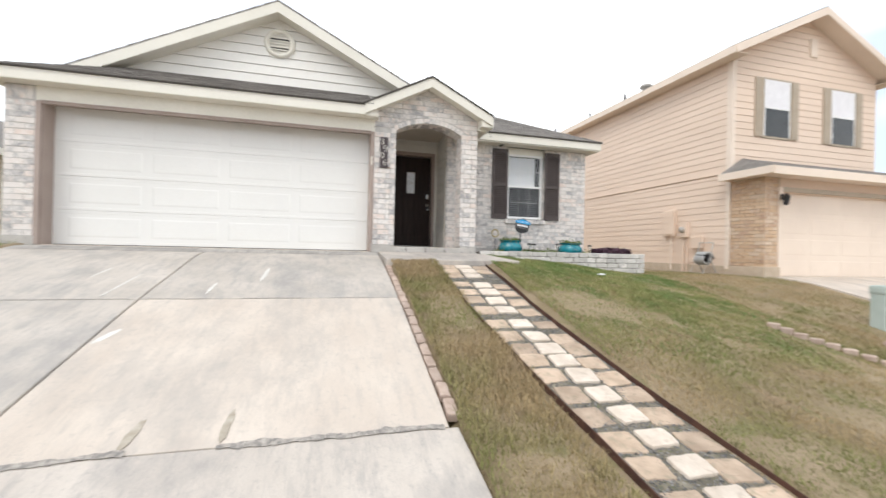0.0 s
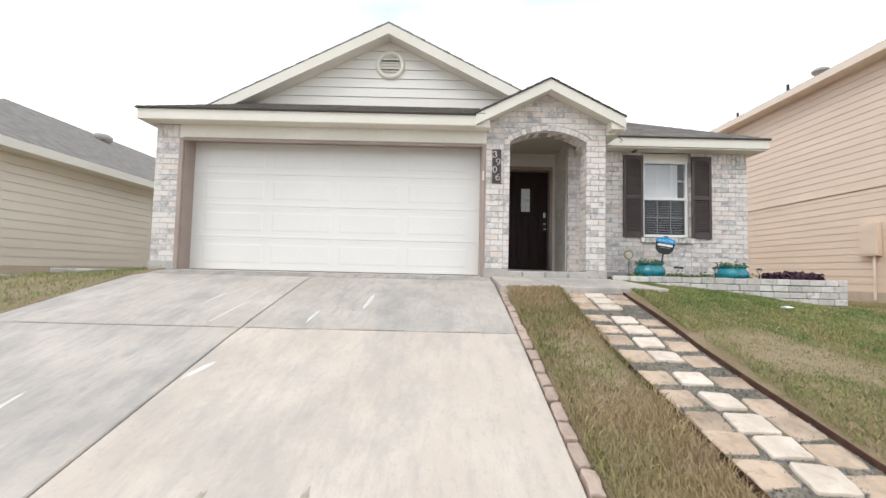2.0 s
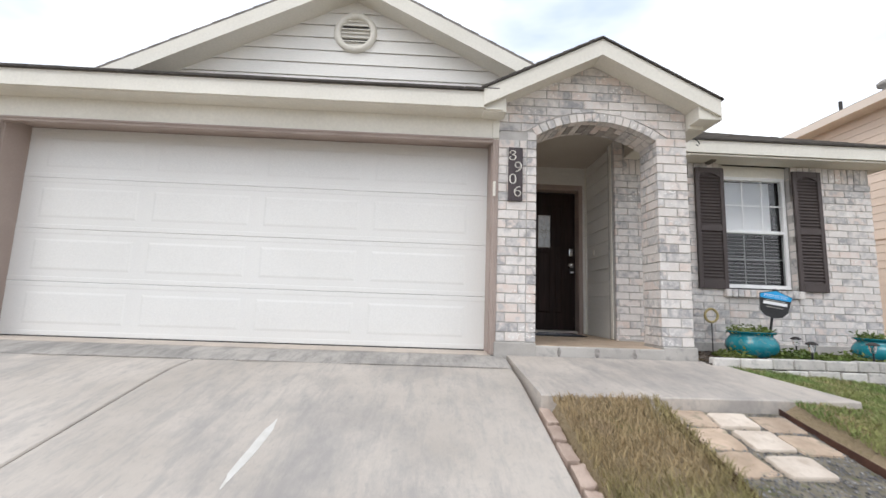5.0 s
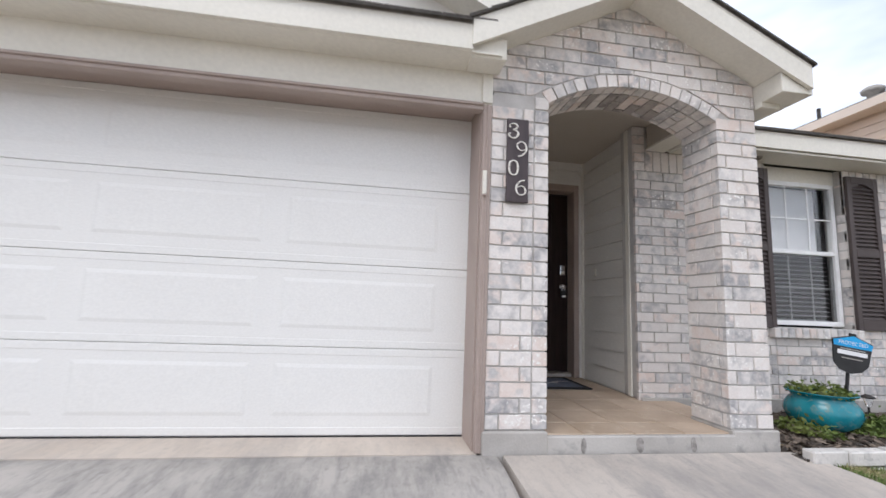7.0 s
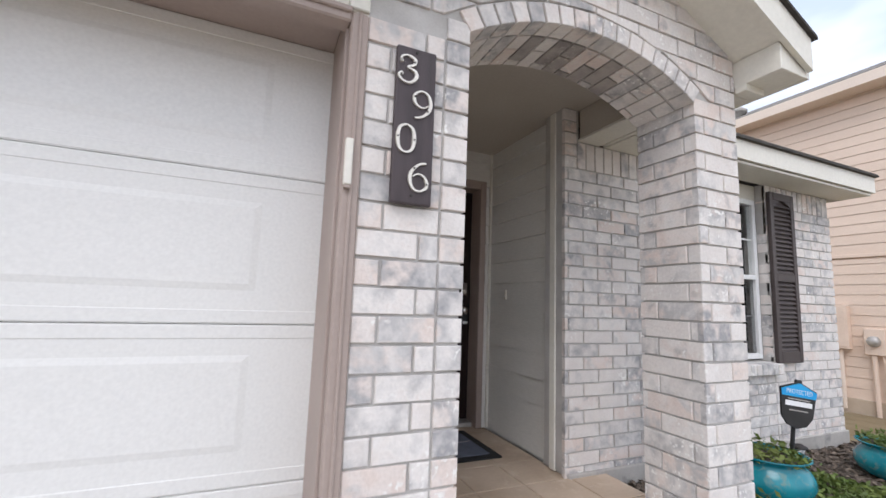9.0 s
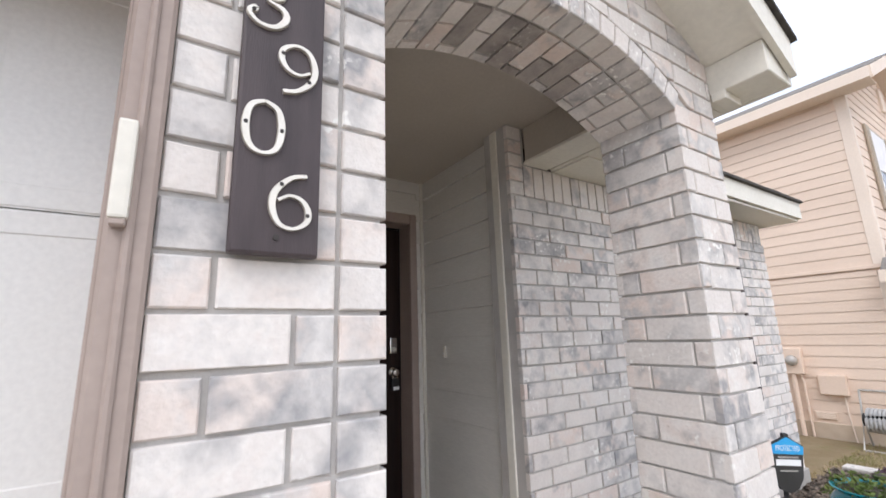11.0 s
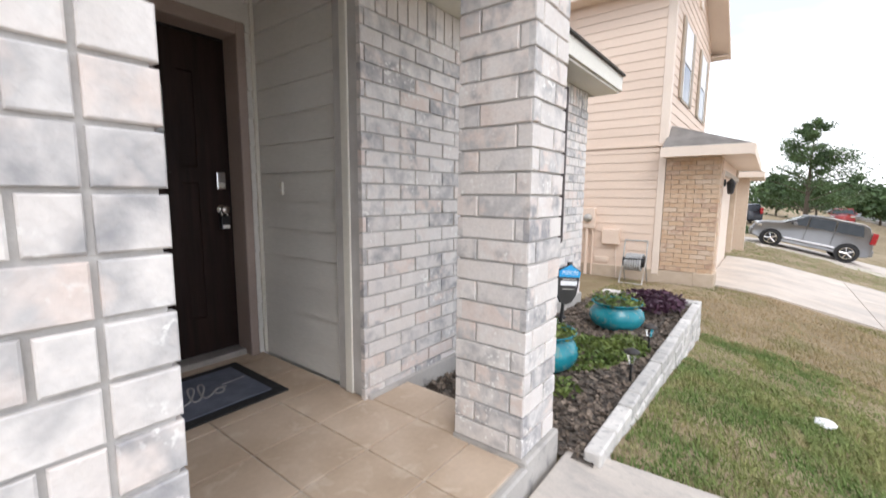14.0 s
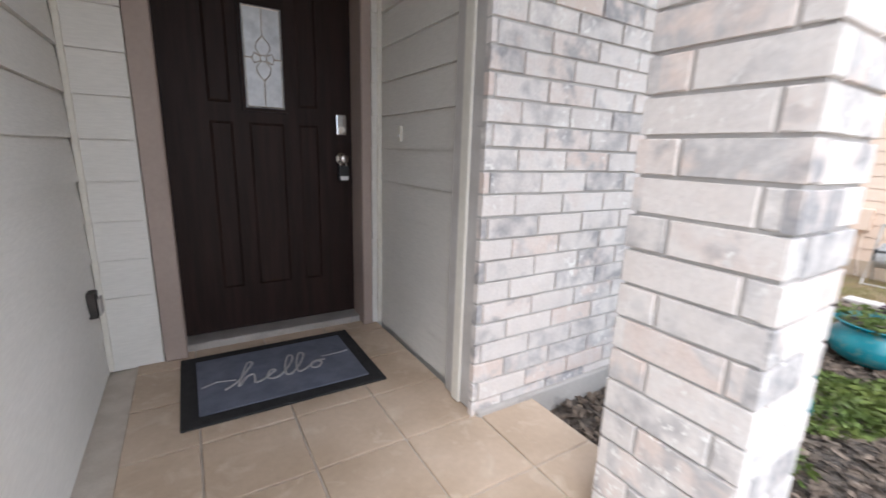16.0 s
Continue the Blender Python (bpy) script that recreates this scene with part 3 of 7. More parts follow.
def joint_grime():
    """Ragged dark dirt washed along the joints of the driveway."""
    g = thing("joint_grime", (0, 0, 0), "dark dirt gathered along the driveway joints", "dirt", kind="structure")
    for y, w, m, off in ((2.60, 0.042, M_GRIME, 0.0), (4.83, 0.013, M_GRIME, 0.0), (7.05, 0.022, M_GRIME, -0.012), (0.35, 0.035, M_GRIME, 0.0)):
        for k in range(34):
            x0 = -4.30 + k * 0.148
            if abs(x0 + 0.07 + 1.845) < 0.09 or noise.noise((x0 * 1.7, y * 3, 8.0)) < -0.22:
                continue
            bm = bmesh.new()
            top, low = [], []
            for i in range(7):
                x = x0 + 0.146 * i / 6
                a = w * (0.55 + 1.1 * abs(noise.noise((x * 4, y, 1.0)))) * (0.4 + 0.6 * abs(noise.noise((x * 19, y, 5.0))))
                b = w * (0.55 + 1.1 * abs(noise.noise((x * 4, y, 9.0)))) * (0.4 + 0.6 * abs(noise.noise((x * 19, y, 7.0))))
                c = y + off + 0.02 * noise.noise((x * 2.5, y, 3.0))
                top.append(bm.verts.new((x, c + a, slope(c + a) + 0.0006)))
                low.append(bm.verts.new((x, c - b, slope(c - b) + 0.0006)))
            for i in range(6):
                bm.faces.new((low[i], low[i + 1], top[i + 1], top[i]))
            part("dirt_smear", bm, m, g)


M_GRIME = surface("joint_grime", (0.20, 0.185, 0.17), (0.42, 0.38, 0.335), 30, 0.95, 0.4, 120)
joint_grime()


def walkway():
    w = thing("walkway", (0, 0, 0), "short concrete walk slab below the porch step", "walkway", kind="structure")
    bm = bmesh.new()
    zf = (lambda y: -0.098 + 0.085 * (y - 6.25))
    rings = []
    for k in range(9):
        x0, x1 = 0.80 + 2.16 * k / 8, 0.80 + 1.93 * k / 8
        f = 6.25 + 0.03 * k / 8
        rings.append([(x0, f, zf(f) - 0.16), (x0, f, zf(f) - 0.008), (x0, f + 0.008, zf(f)), (x1, 7.452, zf(7.452)), (x1, 7.46, zf(7.452) - 0.008), (x1, 7.46, zf(7.452) - 0.16)])
    loft(bm, rings)
    part("concrete_slab", bm, M_GREYCONC, w)


walkway()


def road():
    bm = bmesh.new()
    hexa(bm, [(-300, -13, -2.2), (300, -13, -2.2), (300, -5, -2.2), (-300, -5, -2.2), (-300, -13, -1.80), (300, -13, -1.80), (300, -5, -1.80), (-300, -5, -1.80)])
    whole("road", bm, M_ROAD, "grey asphalt residential street", "road", "structure")
    bm = bmesh.new()
    box(bm, -300, 300, -5.0, -4.75, -2.2, -1.70)
    whole("kerb", bm, M_OLDCONC, "pale concrete kerb along the street", "kerb", "structure")


road()

# ---- the house ----
FRONT, WING, DOORWALL = 7.507, 8.44, 9.55
EAVE = 2.525


def flat_wall(name, x0, x1, y0, y1, z0, z1, material=None):
    bm = bmesh.new()
    box(bm, x0, x1, y0, y1, z0, z1)
    return part(name, bm, material or M_MORTAR)


def left_column():
    w = flat_wall("wall_1", -4.61, -4.24, FRONT + 0.006, FRONT + 0.40, 0.12, 2.33)
    tagged(w, "narrow limewashed brick pier beside the garage door", "wall", kind="structure")
    polys = running_bond(-4.61, -4.24, 0.13, 2.12, row=0.0865) + [[(-4.61 + k * 0.087, 2.13), (-4.61 + k * 0.087 + 0.077, 2.13), (-4.61 + k * 0.087 + 0.077, 2.32), (-4.61 + k * 0.087, 2.32)] for k in range(4)]
    lay(polys, facing("y", -1, FRONT), M_BRICK, w)
    s = flat_wall("wall_2", -4.60, -4.3, FRONT + 0.40, 20, -0.3, 2.33, M_SIDING)
    tagged(s, "painted side wall of the house", "wall", kind="structure")
    f = part("foundation_1", bbox(-4.63, -4.22, FRONT - 0.02, FRONT + 0.4, -0.35, 0.12, 0.006), M_SLAB)
    tagged(f, "grey concrete footing under the brick pier", "foundation", kind="structure")


left_column()

ARCH_L, ARCH_R, CROWN, SPRING = 1.08, 2.31, 2.36, 2.18
ARCH_C = (ARCH_L + ARCH_R) / 2
ARCH_RAD = (((ARCH_R - ARCH_L) / 2) ** 2 + (CROWN - SPRING) ** 2) / (2 * (CROWN - SPRING))
ARCH_Z = CROWN - ARCH_RAD
RING = 0.085
PEAK_X, PEAK_Z, PITCH = 1.67, 3.14, 0.50


def porch_front():
    """The brick front of the porch: a pier each side of a segmental arch, and the gable over it."""
    w = thing("wall_3", (0, 0, 0), "limewashed brick porch front with a segmental arch under a small gable", "wall", kind="structure")
    core = 0.010
    for x0, x1, y1 in ((0.70, ARCH_L - core, FRONT + 0.34), (ARCH_R + core, 2.62 - core, FRONT + 0.345)):
        bm = bmesh.new()
        box(bm, x0 - (0.004 if x0 < 1 else 0), x1, FRONT + core, y1 - core, 0.12, 2.2)
        part("mortar_core", bm, M_MORTAR, w)
    # the core above the arch follows its curve
    bm = bmesh.new()
    n = 24
    fr, bk = [], []
    for k in range(n + 1):
        x = ARCH_L + (ARCH_R - ARCH_L) * k / n
        z = ARCH_Z + math.sqrt(max(ARCH_RAD ** 2 - (x - ARCH_C) ** 2, 0)) + core
        t = min(PEAK_Z - 0.17 - PITCH * abs(x - PEAK_X), 2.95)
        fr.append([(x, FRONT + core, z), (x, FRONT + 0.33, z), (x, FRONT + 0.33, t), (x, FRONT + core, t)])
    loft(bm, fr)
    part("mortar_core", bm, M_MORTAR, w)
    for x0, x1 in ((0.712, ARCH_L), (ARCH_R, 2.608)):
        t0, t1 = (PEAK_Z - 0.17 - PITCH * abs(x - PEAK_X) for x in (x0, x1))
        bm = bmesh.new()
        hexa(bm, [(x0, FRONT + core, 2.2), (x1, FRONT + core, 2.2), (x1, FRONT + 0.33, 2.2), (x0, FRONT + 0.33, 2.2),
                  (x0, FRONT + core, t0), (x1, FRONT + core, t1), (x1, FRONT + 0.33, t1), (x0, FRONT + 0.33, t0)])
        part("mortar_core", bm, M_MORTAR, w)
    place = facing("y", -1, FRONT)
    outer = ARCH_RAD + RING + 0.008

    def cut(poly):
        cx, cy = sum(p[0] for p in poly) / len(poly), sum(p[1] for p in poly) / len(poly)
        a = math.atan2(cy - ARCH_Z, cx - ARCH_C)
        nx, nz = math.cos(a), math.sin(a)
        if abs(cx - ARCH_C) < 0.78 and cy > 2.1:
            return clip(poly, -nx, -nz, -(nx * ARCH_C + nz * ARCH_Z + outer))
        return poly

    roof = [(-PITCH, 1, PEAK_Z - 0.165 - PITCH * PEAK_X), (PITCH, 1, PEAK_Z - 0.165 + PITCH * PEAK_X)]
    jamb = 0.092
    polys = []
    for k in range(22):
        z, cutx = 0.13 + k * ROW, 0.908 if k % 2 else 0.783
        for a, b in ((0.70, cutx - GAP / 2), (cutx + GAP / 2, ARCH_L - jamb - GAP)):
            j = rng.uniform(-0.002, 0.002)
            polys.append([(a, z + j), (b, z + j * 0.4), (b, z + ROW - GAP + rng.uniform(-0.002, 0.002)), (a, z + ROW - GAP + j)])
    k = 0
    while 0.13 + k * ROW < 2.13:
        z = 0.13 + k * ROW
        polys.append([(ARCH_L - jamb, z), (ARCH_L, z), (ARCH_L, z + ROW - GAP), (ARCH_L - jamb, z + ROW - GAP)])
        k += 1
    top = 0.13 + k * ROW
    polys += running_bond(ARCH_R, 2.62, 0.13, top - 0.01, shift=0.06)
    polys += running_bond(0.70, 2.62, top, 3.0, roof, cut, shift=0.03)
    lay(polys, place, M_BRICK, w)
    # arch ring and its soffit
    n = 17
    half = math.asin((ARCH_R - ARCH_L) / 2 / ARCH_RAD)
    for k in range(n):
        a0, a1 = -half + 2 * half * k / n, -half + 2 * half * (k + 1) / n
        a1 -= 0.009 / ARCH_RAD
        pol = []
        for a, r in ((a0, ARCH_RAD), (a1, ARCH_RAD), (a1, ARCH_RAD + RING), (a0, ARCH_RAD + RING)):
            pol.append((ARCH_C + r * math.sin(a), ARCH_Z + r * math.cos(a)))
        bm = bmesh.new()
        brick_prism(bm, pol, lambda u, v, d: (u, FRONT - 0.003 - d, v), 0.095)
        part("arch_brick", bm, M_BRICK, w)
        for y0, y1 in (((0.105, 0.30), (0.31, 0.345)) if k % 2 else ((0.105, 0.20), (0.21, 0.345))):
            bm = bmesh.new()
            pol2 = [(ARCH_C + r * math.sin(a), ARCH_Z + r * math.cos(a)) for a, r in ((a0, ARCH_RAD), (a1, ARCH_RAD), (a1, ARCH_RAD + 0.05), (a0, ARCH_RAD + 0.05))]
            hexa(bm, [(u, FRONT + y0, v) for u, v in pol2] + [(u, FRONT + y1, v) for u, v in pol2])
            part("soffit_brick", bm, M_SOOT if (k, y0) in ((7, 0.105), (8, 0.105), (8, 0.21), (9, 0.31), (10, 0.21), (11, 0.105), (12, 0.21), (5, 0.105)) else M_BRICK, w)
    # returns of both piers
    back = FRONT + 0.345
    lay([[(FRONT + 0.10, v[0][1]), (back, v[0][1]), (back, v[2][1]), (FRONT + 0.10, v[2][1])] for v in running_bond(0, 0.19, 0.13, top - 0.01)], facing("x", 1, ARCH_L), M_BRICK, w)
    inner = []
    for k in range(int(round((top - 0.13) / ROW))):
        z, cuty = 0.13 + k * ROW, FRONT + (0.242 if k % 2 else 0.068)
        for a, b in ((FRONT + 0.006, cuty - GAP / 2), (cuty + GAP / 2, back)):
            inner.append([(a, z), (b, z), (b, z + ROW - GAP), (a, z + ROW - GAP)])
    lay(inner, facing("x", -1, ARCH_R), M_BRICK, w)
    lay(running_bond(FRONT + 0.008, back, 0.13, 2.42, shift=0.10), facing("x", 1, 2.62), M_BRICK, w)
    lay(running_bond(ARCH_R, 2.62, 0.13, 2.42, shift=0.06), facing("y", 1, back), M_BRICK, w)
    for nm, x0, x1 in (("foundation_2", 0.68, ARCH_L + 0.0), ("foundation_3", ARCH_R, 2.645)):
        f = part(nm, bbox(x0, x1, FRONT - 0.022, FRONT + 0.36, -0.3, 0.122, 0.008), M_SLAB)
        tagged(f, "grey concrete footing of the porch brickwork", "foundation", kind="structure")


porch_front()


def wing_wall():
    w = thing("wall_4", (0, 0, 0), "limewashed brick front wall with a soldier course and a window", "wall", kind="structure")
    wx0, wx1, wz0, wz1 = 3.66, 4.54, 0.76, 2.33
    for x0, x1, z0, z1 in ((2.42, wx0, 0.12, 2.33), (2.296, 2.42, 0.12, 2.56), (wx1, 5.55, 0.12, 2.33), (wx0, wx1, 0.12, wz0)):
        bm = bmesh.new()
        box(bm, x0, x1, WING + 0.010, WING + 0.22, z0, z1)
        part("mortar_core", bm, M_MORTAR, w)
    bm = bmesh.new()
    box(bm, wx0, wx1, WING + 0.09, WING + 0.2, 2.19, 2.33)
    part("window_head_board", bm, M_CREAM, w)
    row = 0.0855
    top = 0.08 + 24 * row
    polys = running_bond(2.29, wx0, 0.08, top, shift=0.095, row=row) + running_bond(wx1, 5.56, 0.08, top, shift=0.09, row=row) + running_bond(wx0 + GAP, wx1 - GAP, 0.08, wz0 - 0.10, shift=0.02, row=row)
    for a, b in ((2.40, wx0), (wx1, 5.56)):
        k = a
        while k + 0.07 < b:
            polys.append([(k, top), (k + 0.072, top), (k + 0.072, 2.32), (k, 2.32)])
            k += 0.082
    polys += running_bond(2.29, 2.395, top, 2.55, row=row)
    polys.sort(key=lambda p: p[0][0])
    lay(polys, facing("y", -1, WING), M_BRICK, w)
    for x, s in ((wx0, 1), (wx1, -1)):
        lay([[(WING + 0.005, q[0][1]), (WING + 0.09, q[0][1]), (WING + 0.09, q[2][1]), (WING + 0.005, q[2][1])] for q in running_bond(0, 0.19, 0.80, 2.18)], facing("x", s, x), M_BRICK, w)
    # rowlock sill
    x = wx0 - 0.06
    while x < wx1 + 0.03:
        part("sill_brick", bbox(x, x + 0.066, WING - 0.055, WING + 0.09, wz0 - 0.095, wz0 - 0.005, 0.006), M_BRICK, w)
        x += 0.075
    s = flat_wall("wall_5", 5.30, 5.54, WING + 0.22, 20, -0.4, 2.33, M_SIDING)
    tagged(s, "painted side wall behind the brick front", "wall", kind="structure")
    f = part("foundation_4", bbox(2.31, 5.58, WING - 0.02, WING + 0.25, -0.5, 0.122, 0.006), M_SLAB)
    tagged(f, "grey concrete footing under the brick wall", "foundation", kind="structure")


wing_wall()


def porch_room():
    """Floor, tiles, siding walls, corner boards, ceiling and beam of the entry."""
    f = thing("floor", (0, 0, 0), "porch floor of tan ceramic tiles with pale grout", "floor", kind="structure")
    part("porch_slab", bbox(0.96, 2.33, FRONT - 0.015, 9.75, -0.3, 0.092, 0.004), M_GROUT, f)
    part("porch_slab", bbox(2.32, 2.62, FRONT + 0.35, WING + 0.03, -0.3, 0.092, 0.004), M_GROUT, f)
    part("step_edge", bbox(ARCH_L - 0.01, ARCH_R + 0.01, FRONT - 0.028, FRONT + 0.01, -0.3, 0.098, 0.008), M_SLAB, f, "pale worn concrete step edge")
    for x, w in ((1.30, 0.035), (1.66, 0.05), (2.02, 0.04)):
        bm = bmesh.new()
        pts = [(x + w * (0.5 + 0.4 * noise.noise((k * 1.3, x * 9, 0))) * math.cos(k * 0.524), 0.045 + 0.045 * math.sin(k * 0.524)) for k in range(12)]
        loft(bm, [[(u, yy, v) for u, v in pts] for yy in (FRONT - 0.0305, FRONT - 0.027)])
        part("stain", bm, M_STEPSTAIN, f, "dark damp stain")
    gx = [0.962, 1.325, 1.66, 1.993, 2.328, 2.615]
    gy = [7.52, 7.77, 8.10, 8.445, 8.775, 9.11, 9.44, 9.74]
    for x0, x1 in zip(gx, gx[1:]):
        for y0, y1 in zip(gy, gy[1:]):
            if x0 > 2.3 and (y0 < 7.7 or y1 > 8.5):
                continue
            if x0 > 2.3:
                y0 = max(y0, FRONT + 0.35)
            if x0 < 1.0 and y1 < 7.8:
                x0 = ARCH_L
            part("floor_tile", bbox(x0 + 0.004, x1 - 0.004, y0 + 0.004, y1 - 0.004, 0.085, 0.1 + rng.uniform(-0.0007, 0.0007), 0.0025), M_TILE, f)
    # left wall
    w = flat_wall("wall_6", 0.70, 0.957, FRONT + 0.345, 9.9, -0.2, 2.6, M_SIDING)
    tagged(w, "grey-white lap siding beside the porch", "wall", kind="structure")
    siding(w, facing("x", 1, 0.957), FRONT + 0.345, DOORWALL, 0.105, 2.56, 0.178, M_SIDING)
    # right wall
    w = flat_wall("wall_7", 2.365, 2.60, WING + 0.24, 9.9, -0.2, 2.6, M_SIDING)
    tagged(w, "grey-white lap siding beside the entry door", "wall", kind="structure")
    siding(w, facing("x", -1, 2.365), WING + 0.15, DOORWALL, 0.105, 2.56, 0.178, M_SIDING)
    part("corner_board", bbox(2.318, 2.36, WING + 0.052, WING + 0.16, 0.105, 2.555, 0.004), M_CREAM, w)
    part("corner_board", bbox(2.286, 2.335, WING + 0.10, WING + 0.158, 0.108, 2.557, 0.004), M_CREAM, w)
    # wall with the door
    w = thing("wall_8", (0, 0, 0), "grey-white lap siding round the entry door", "wall", kind="structure")
    for x0, x1, z0, z1 in ((0.957, 1.19, -0.1, 2.6), (2.29, 2.365, -0.1, 2.6), (1.19, 2.29, 2.27, 2.6)):
        bm = bmesh.new()
        box(bm, x0, x1, DOORWALL, DOORWALL + 0.2, z0, z1)
        part("wall_core", bm, M_SIDING, w)
    siding(w, facing("y", -1, DOORWALL), 0.985, 1.192, 0.105, 2.56, 0.178, M_SIDING)
    siding(w, facing("y", -1, DOORWALL), 2.295, 2.33, 0.105, 2.56, 0.178, M_SIDING)
    siding(w, facing("y", -1, DOORWALL), 1.192, 2.295, 2.285, 2.56, 0.178, M_SIDING)
    part("corner_board", bbox(2.325, 2.35, DOORWALL - 0.03, DOORWALL - 0.002, 0.105, 2.56, 0.003), M_CREAM, w)
    part("corner_board", bbox(0.972, 0.995, DOORWALL - 0.03, DOORWALL - 0.002, 0.105, 2.56, 0.003), M_CREAM, w)
    c = part("ceiling_1", bbox(0.72, 2.62, FRONT + 0.33, 9.9, 2.56, 2.60), M_CEILING)
    tagged(c, "plain beige painted porch ceiling", "ceiling", kind="structure")
    # the beam takes the darker ceiling beige to paint in the shade on cream
    b = part("porch_beam", bbox(2.42, 2.60, FRONT + 0.35, WING + 0.004, 2.345, 2.56, 0.006), M_CEILING)
    part("beam_lip", bbox(2.405, 2.60, FRONT + 0.35, WING + 0.004, 2.325, 2.345, 0.004), M_CREAM, b)
    tagged(b, "boxed beam over the porch's side opening, coloured as cream in shade", "beam", kind="structure")


porch_room()


def entry_door():
    d = thing("door_1", (1.285, 9.72, 0.12), "closed dark brown panelled entry door with a small leaded glass light", "door", kind="structure")
    W, H = 0.95, 2.08
    cols = ((0.20, 0.32), (0.385, 0.575), (0.64, 0.76))
    rects = [(*c, 0.26, 1.17) for c in cols] + [(*cols[0], 1.25, 1.86), (*cols[2], 1.25, 1.86), (*cols[1], 1.24, 1.735)]
    gl = rects.pop()
    part("door_leaf", panelled(0, W, 0.02, H, 0, 0.044, rects, 0.02, 0.009), M_DOOR, d)
    lx0, lx1, lz0, lz1 = gl
    fr = bmesh.new()
    for b in ((lx0 - 0.018, lx1 + 0.018, lz0 - 0.018, lz0), (lx0 - 0.018, lx1 + 0.018, lz1, lz1 + 0.018), (lx0 - 0.018, lx0, lz0, lz1), (lx1, lx1 + 0.018, lz0, lz1)):
        box(fr, b[0], b[1], -0.014, 0.002, b[2], b[3])
    part("light_frame", fr, M_DOOR, d)
    g = part("glass_light", bbox(lx0, lx1, -0.007, -0.003, lz0, lz1), M_DOORGLASS, d, "leaded glass with the sky's reflection in its pale colour")
    came = bmesh.new()
    cx, cz = (lx0 + lx1) / 2, (lz0 + lz1) / 2
    for e in (0.006,):
        for p, q in (((lx0 + e, lz0 + e), (lx1 - e, lz0 + e)), ((lx1 - e, lz0 + e), (lx1 - e, lz1 - e)), ((lx1 - e, lz1 - e), (lx0 + e, lz1 - e)), ((lx0 + e, lz1 - e), (lx0 + e, lz0 + e)),
                     ((cx, lz0), (cx, cz - 0.11)), ((cx, cz + 0.11), (cx, lz1)), ((lx0, cz), (cx - 0.05, cz)), ((cx + 0.05, cz), (lx1, cz))):
            tube(came, [(p[0], -0.009, p[1]), (q[0], -0.009, q[1])], 0.003, 6)
    for s in (1, -1):
        for k in (1, -1):
            tube(came, [(cx, -0.009, cz + s * 0.11), (cx + k * 0.03, -0.009, cz + s * 0.075), (cx + k * 0.036, -0.009, cz + s * 0.045), (cx + k * 0.012, -0.009, cz + s * 0.012)], 0.003, 6)
            tube(came, [(cx + k * 0.055, -0.009, cz), (cx + k * 0.045, -0.009, cz + s * 0.025), (cx + k * 0.012, -0.009, cz + s * 0.012)], 0.003, 6)
    torus(came, (cx, -0.009, cz), 0.016, 0.003)
    part("lead_came", came, M_CHROME, g)
    # lock, knob and key box
    k = part("keypad", bbox(0.855, 0.915, -0.024, 0, 1.12, 1.235, 0.008, 2), M_CHROME, d, "chrome keypad deadbolt")
    part("lock_dial", tube(bmesh.new(), [(0.885, -0.022, 1.15), (0.885, -0.036, 1.15)], 0.018, 16), M_BRASS, k)
    bm = bmesh.new()
    tube(bm, [(0.885, 0, 0.985), (0.885, -0.012, 0.985)], 0.034, 20)
    tube(bm, [(0.885, -0.01, 0.985), (0.885, -0.035, 0.985), (0.885, -0.05, 0.985), (0.885, -0.066, 0.985), (0.885, -0.072, 0.985)], [0.012, 0.013, 0.027, 0.026, 0.012], 18)
    part("door_knob", bm, M_CHROME, d, "round chrome knob", True)
    b = part("key_box", bbox(0.855, 0.915, -0.06, -0.018, 0.855, 0.945, 0.008, 2), M_BLACK, d, "black key lockbox hung on the knob")
    part("key_box_label", bbox(0.862, 0.908, -0.0625, -0.058, 0.862, 0.885, 0.001), M_WHITE, b)
    part("shackle", tube(bmesh.new(), [(0.868, -0.04, 0.94), (0.868, -0.04, 0.985), (0.885, -0.04, 1.005), (0.902, -0.04, 0.985), (0.902, -0.04, 0.94)], 0.005, 8), M_CHROME, b)
    # frame, brick mould and threshold
    for x0, x1, z0, z1 in ((-0.09, 0.008, -0.02, 2.17), (W - 0.004, W + 0.055, -0.02, 2.17), (0.008, W - 0.004, 2.09, 2.17)):
        part("door_casing", bbox(x0, x1, -0.195, -0.012, z0, z1, 0.006), M_TAUPE, d, "taupe painted casing")
    for x0, x1, z0, z1 in ((-0.012, 0.0, 0, 2.10), (W, W + 0.012, 0, 2.10), (0, W, 2.082, 2.10)):
        part("weather_strip", bbox(x0, x1, -0.010, 0.05, z0, z1), M_BLACK, d)
    part("threshold", bbox(-0.01, W + 0.01, -0.12, 0.05, -0.03, 0.016, 0.006), M_CHROMEDULL, d, "dull aluminium threshold")
    bm = bmesh.new()
    box(bm, -0.3, 1.1, 0.06, 0.1, -0.2, 2.4)
    part("door_backing", bm, M_ROOM, d)


# opaque blue-grey base paints in the bright sky mirrored by the door glass
M_DOORGLASS = surface("sky_reflecting_pale_glass", (0.55, 0.58, 0.61), (0.74, 0.77, 0.80), 14, 0.08, 0.5, 60)
M_CHROMEDULL = surface("dull_aluminium", (0.42, 0.40, 0.37), (0.52, 0.50, 0.47), 9, 0.5, 0.2, 60, metal=0.5)
entry_door()


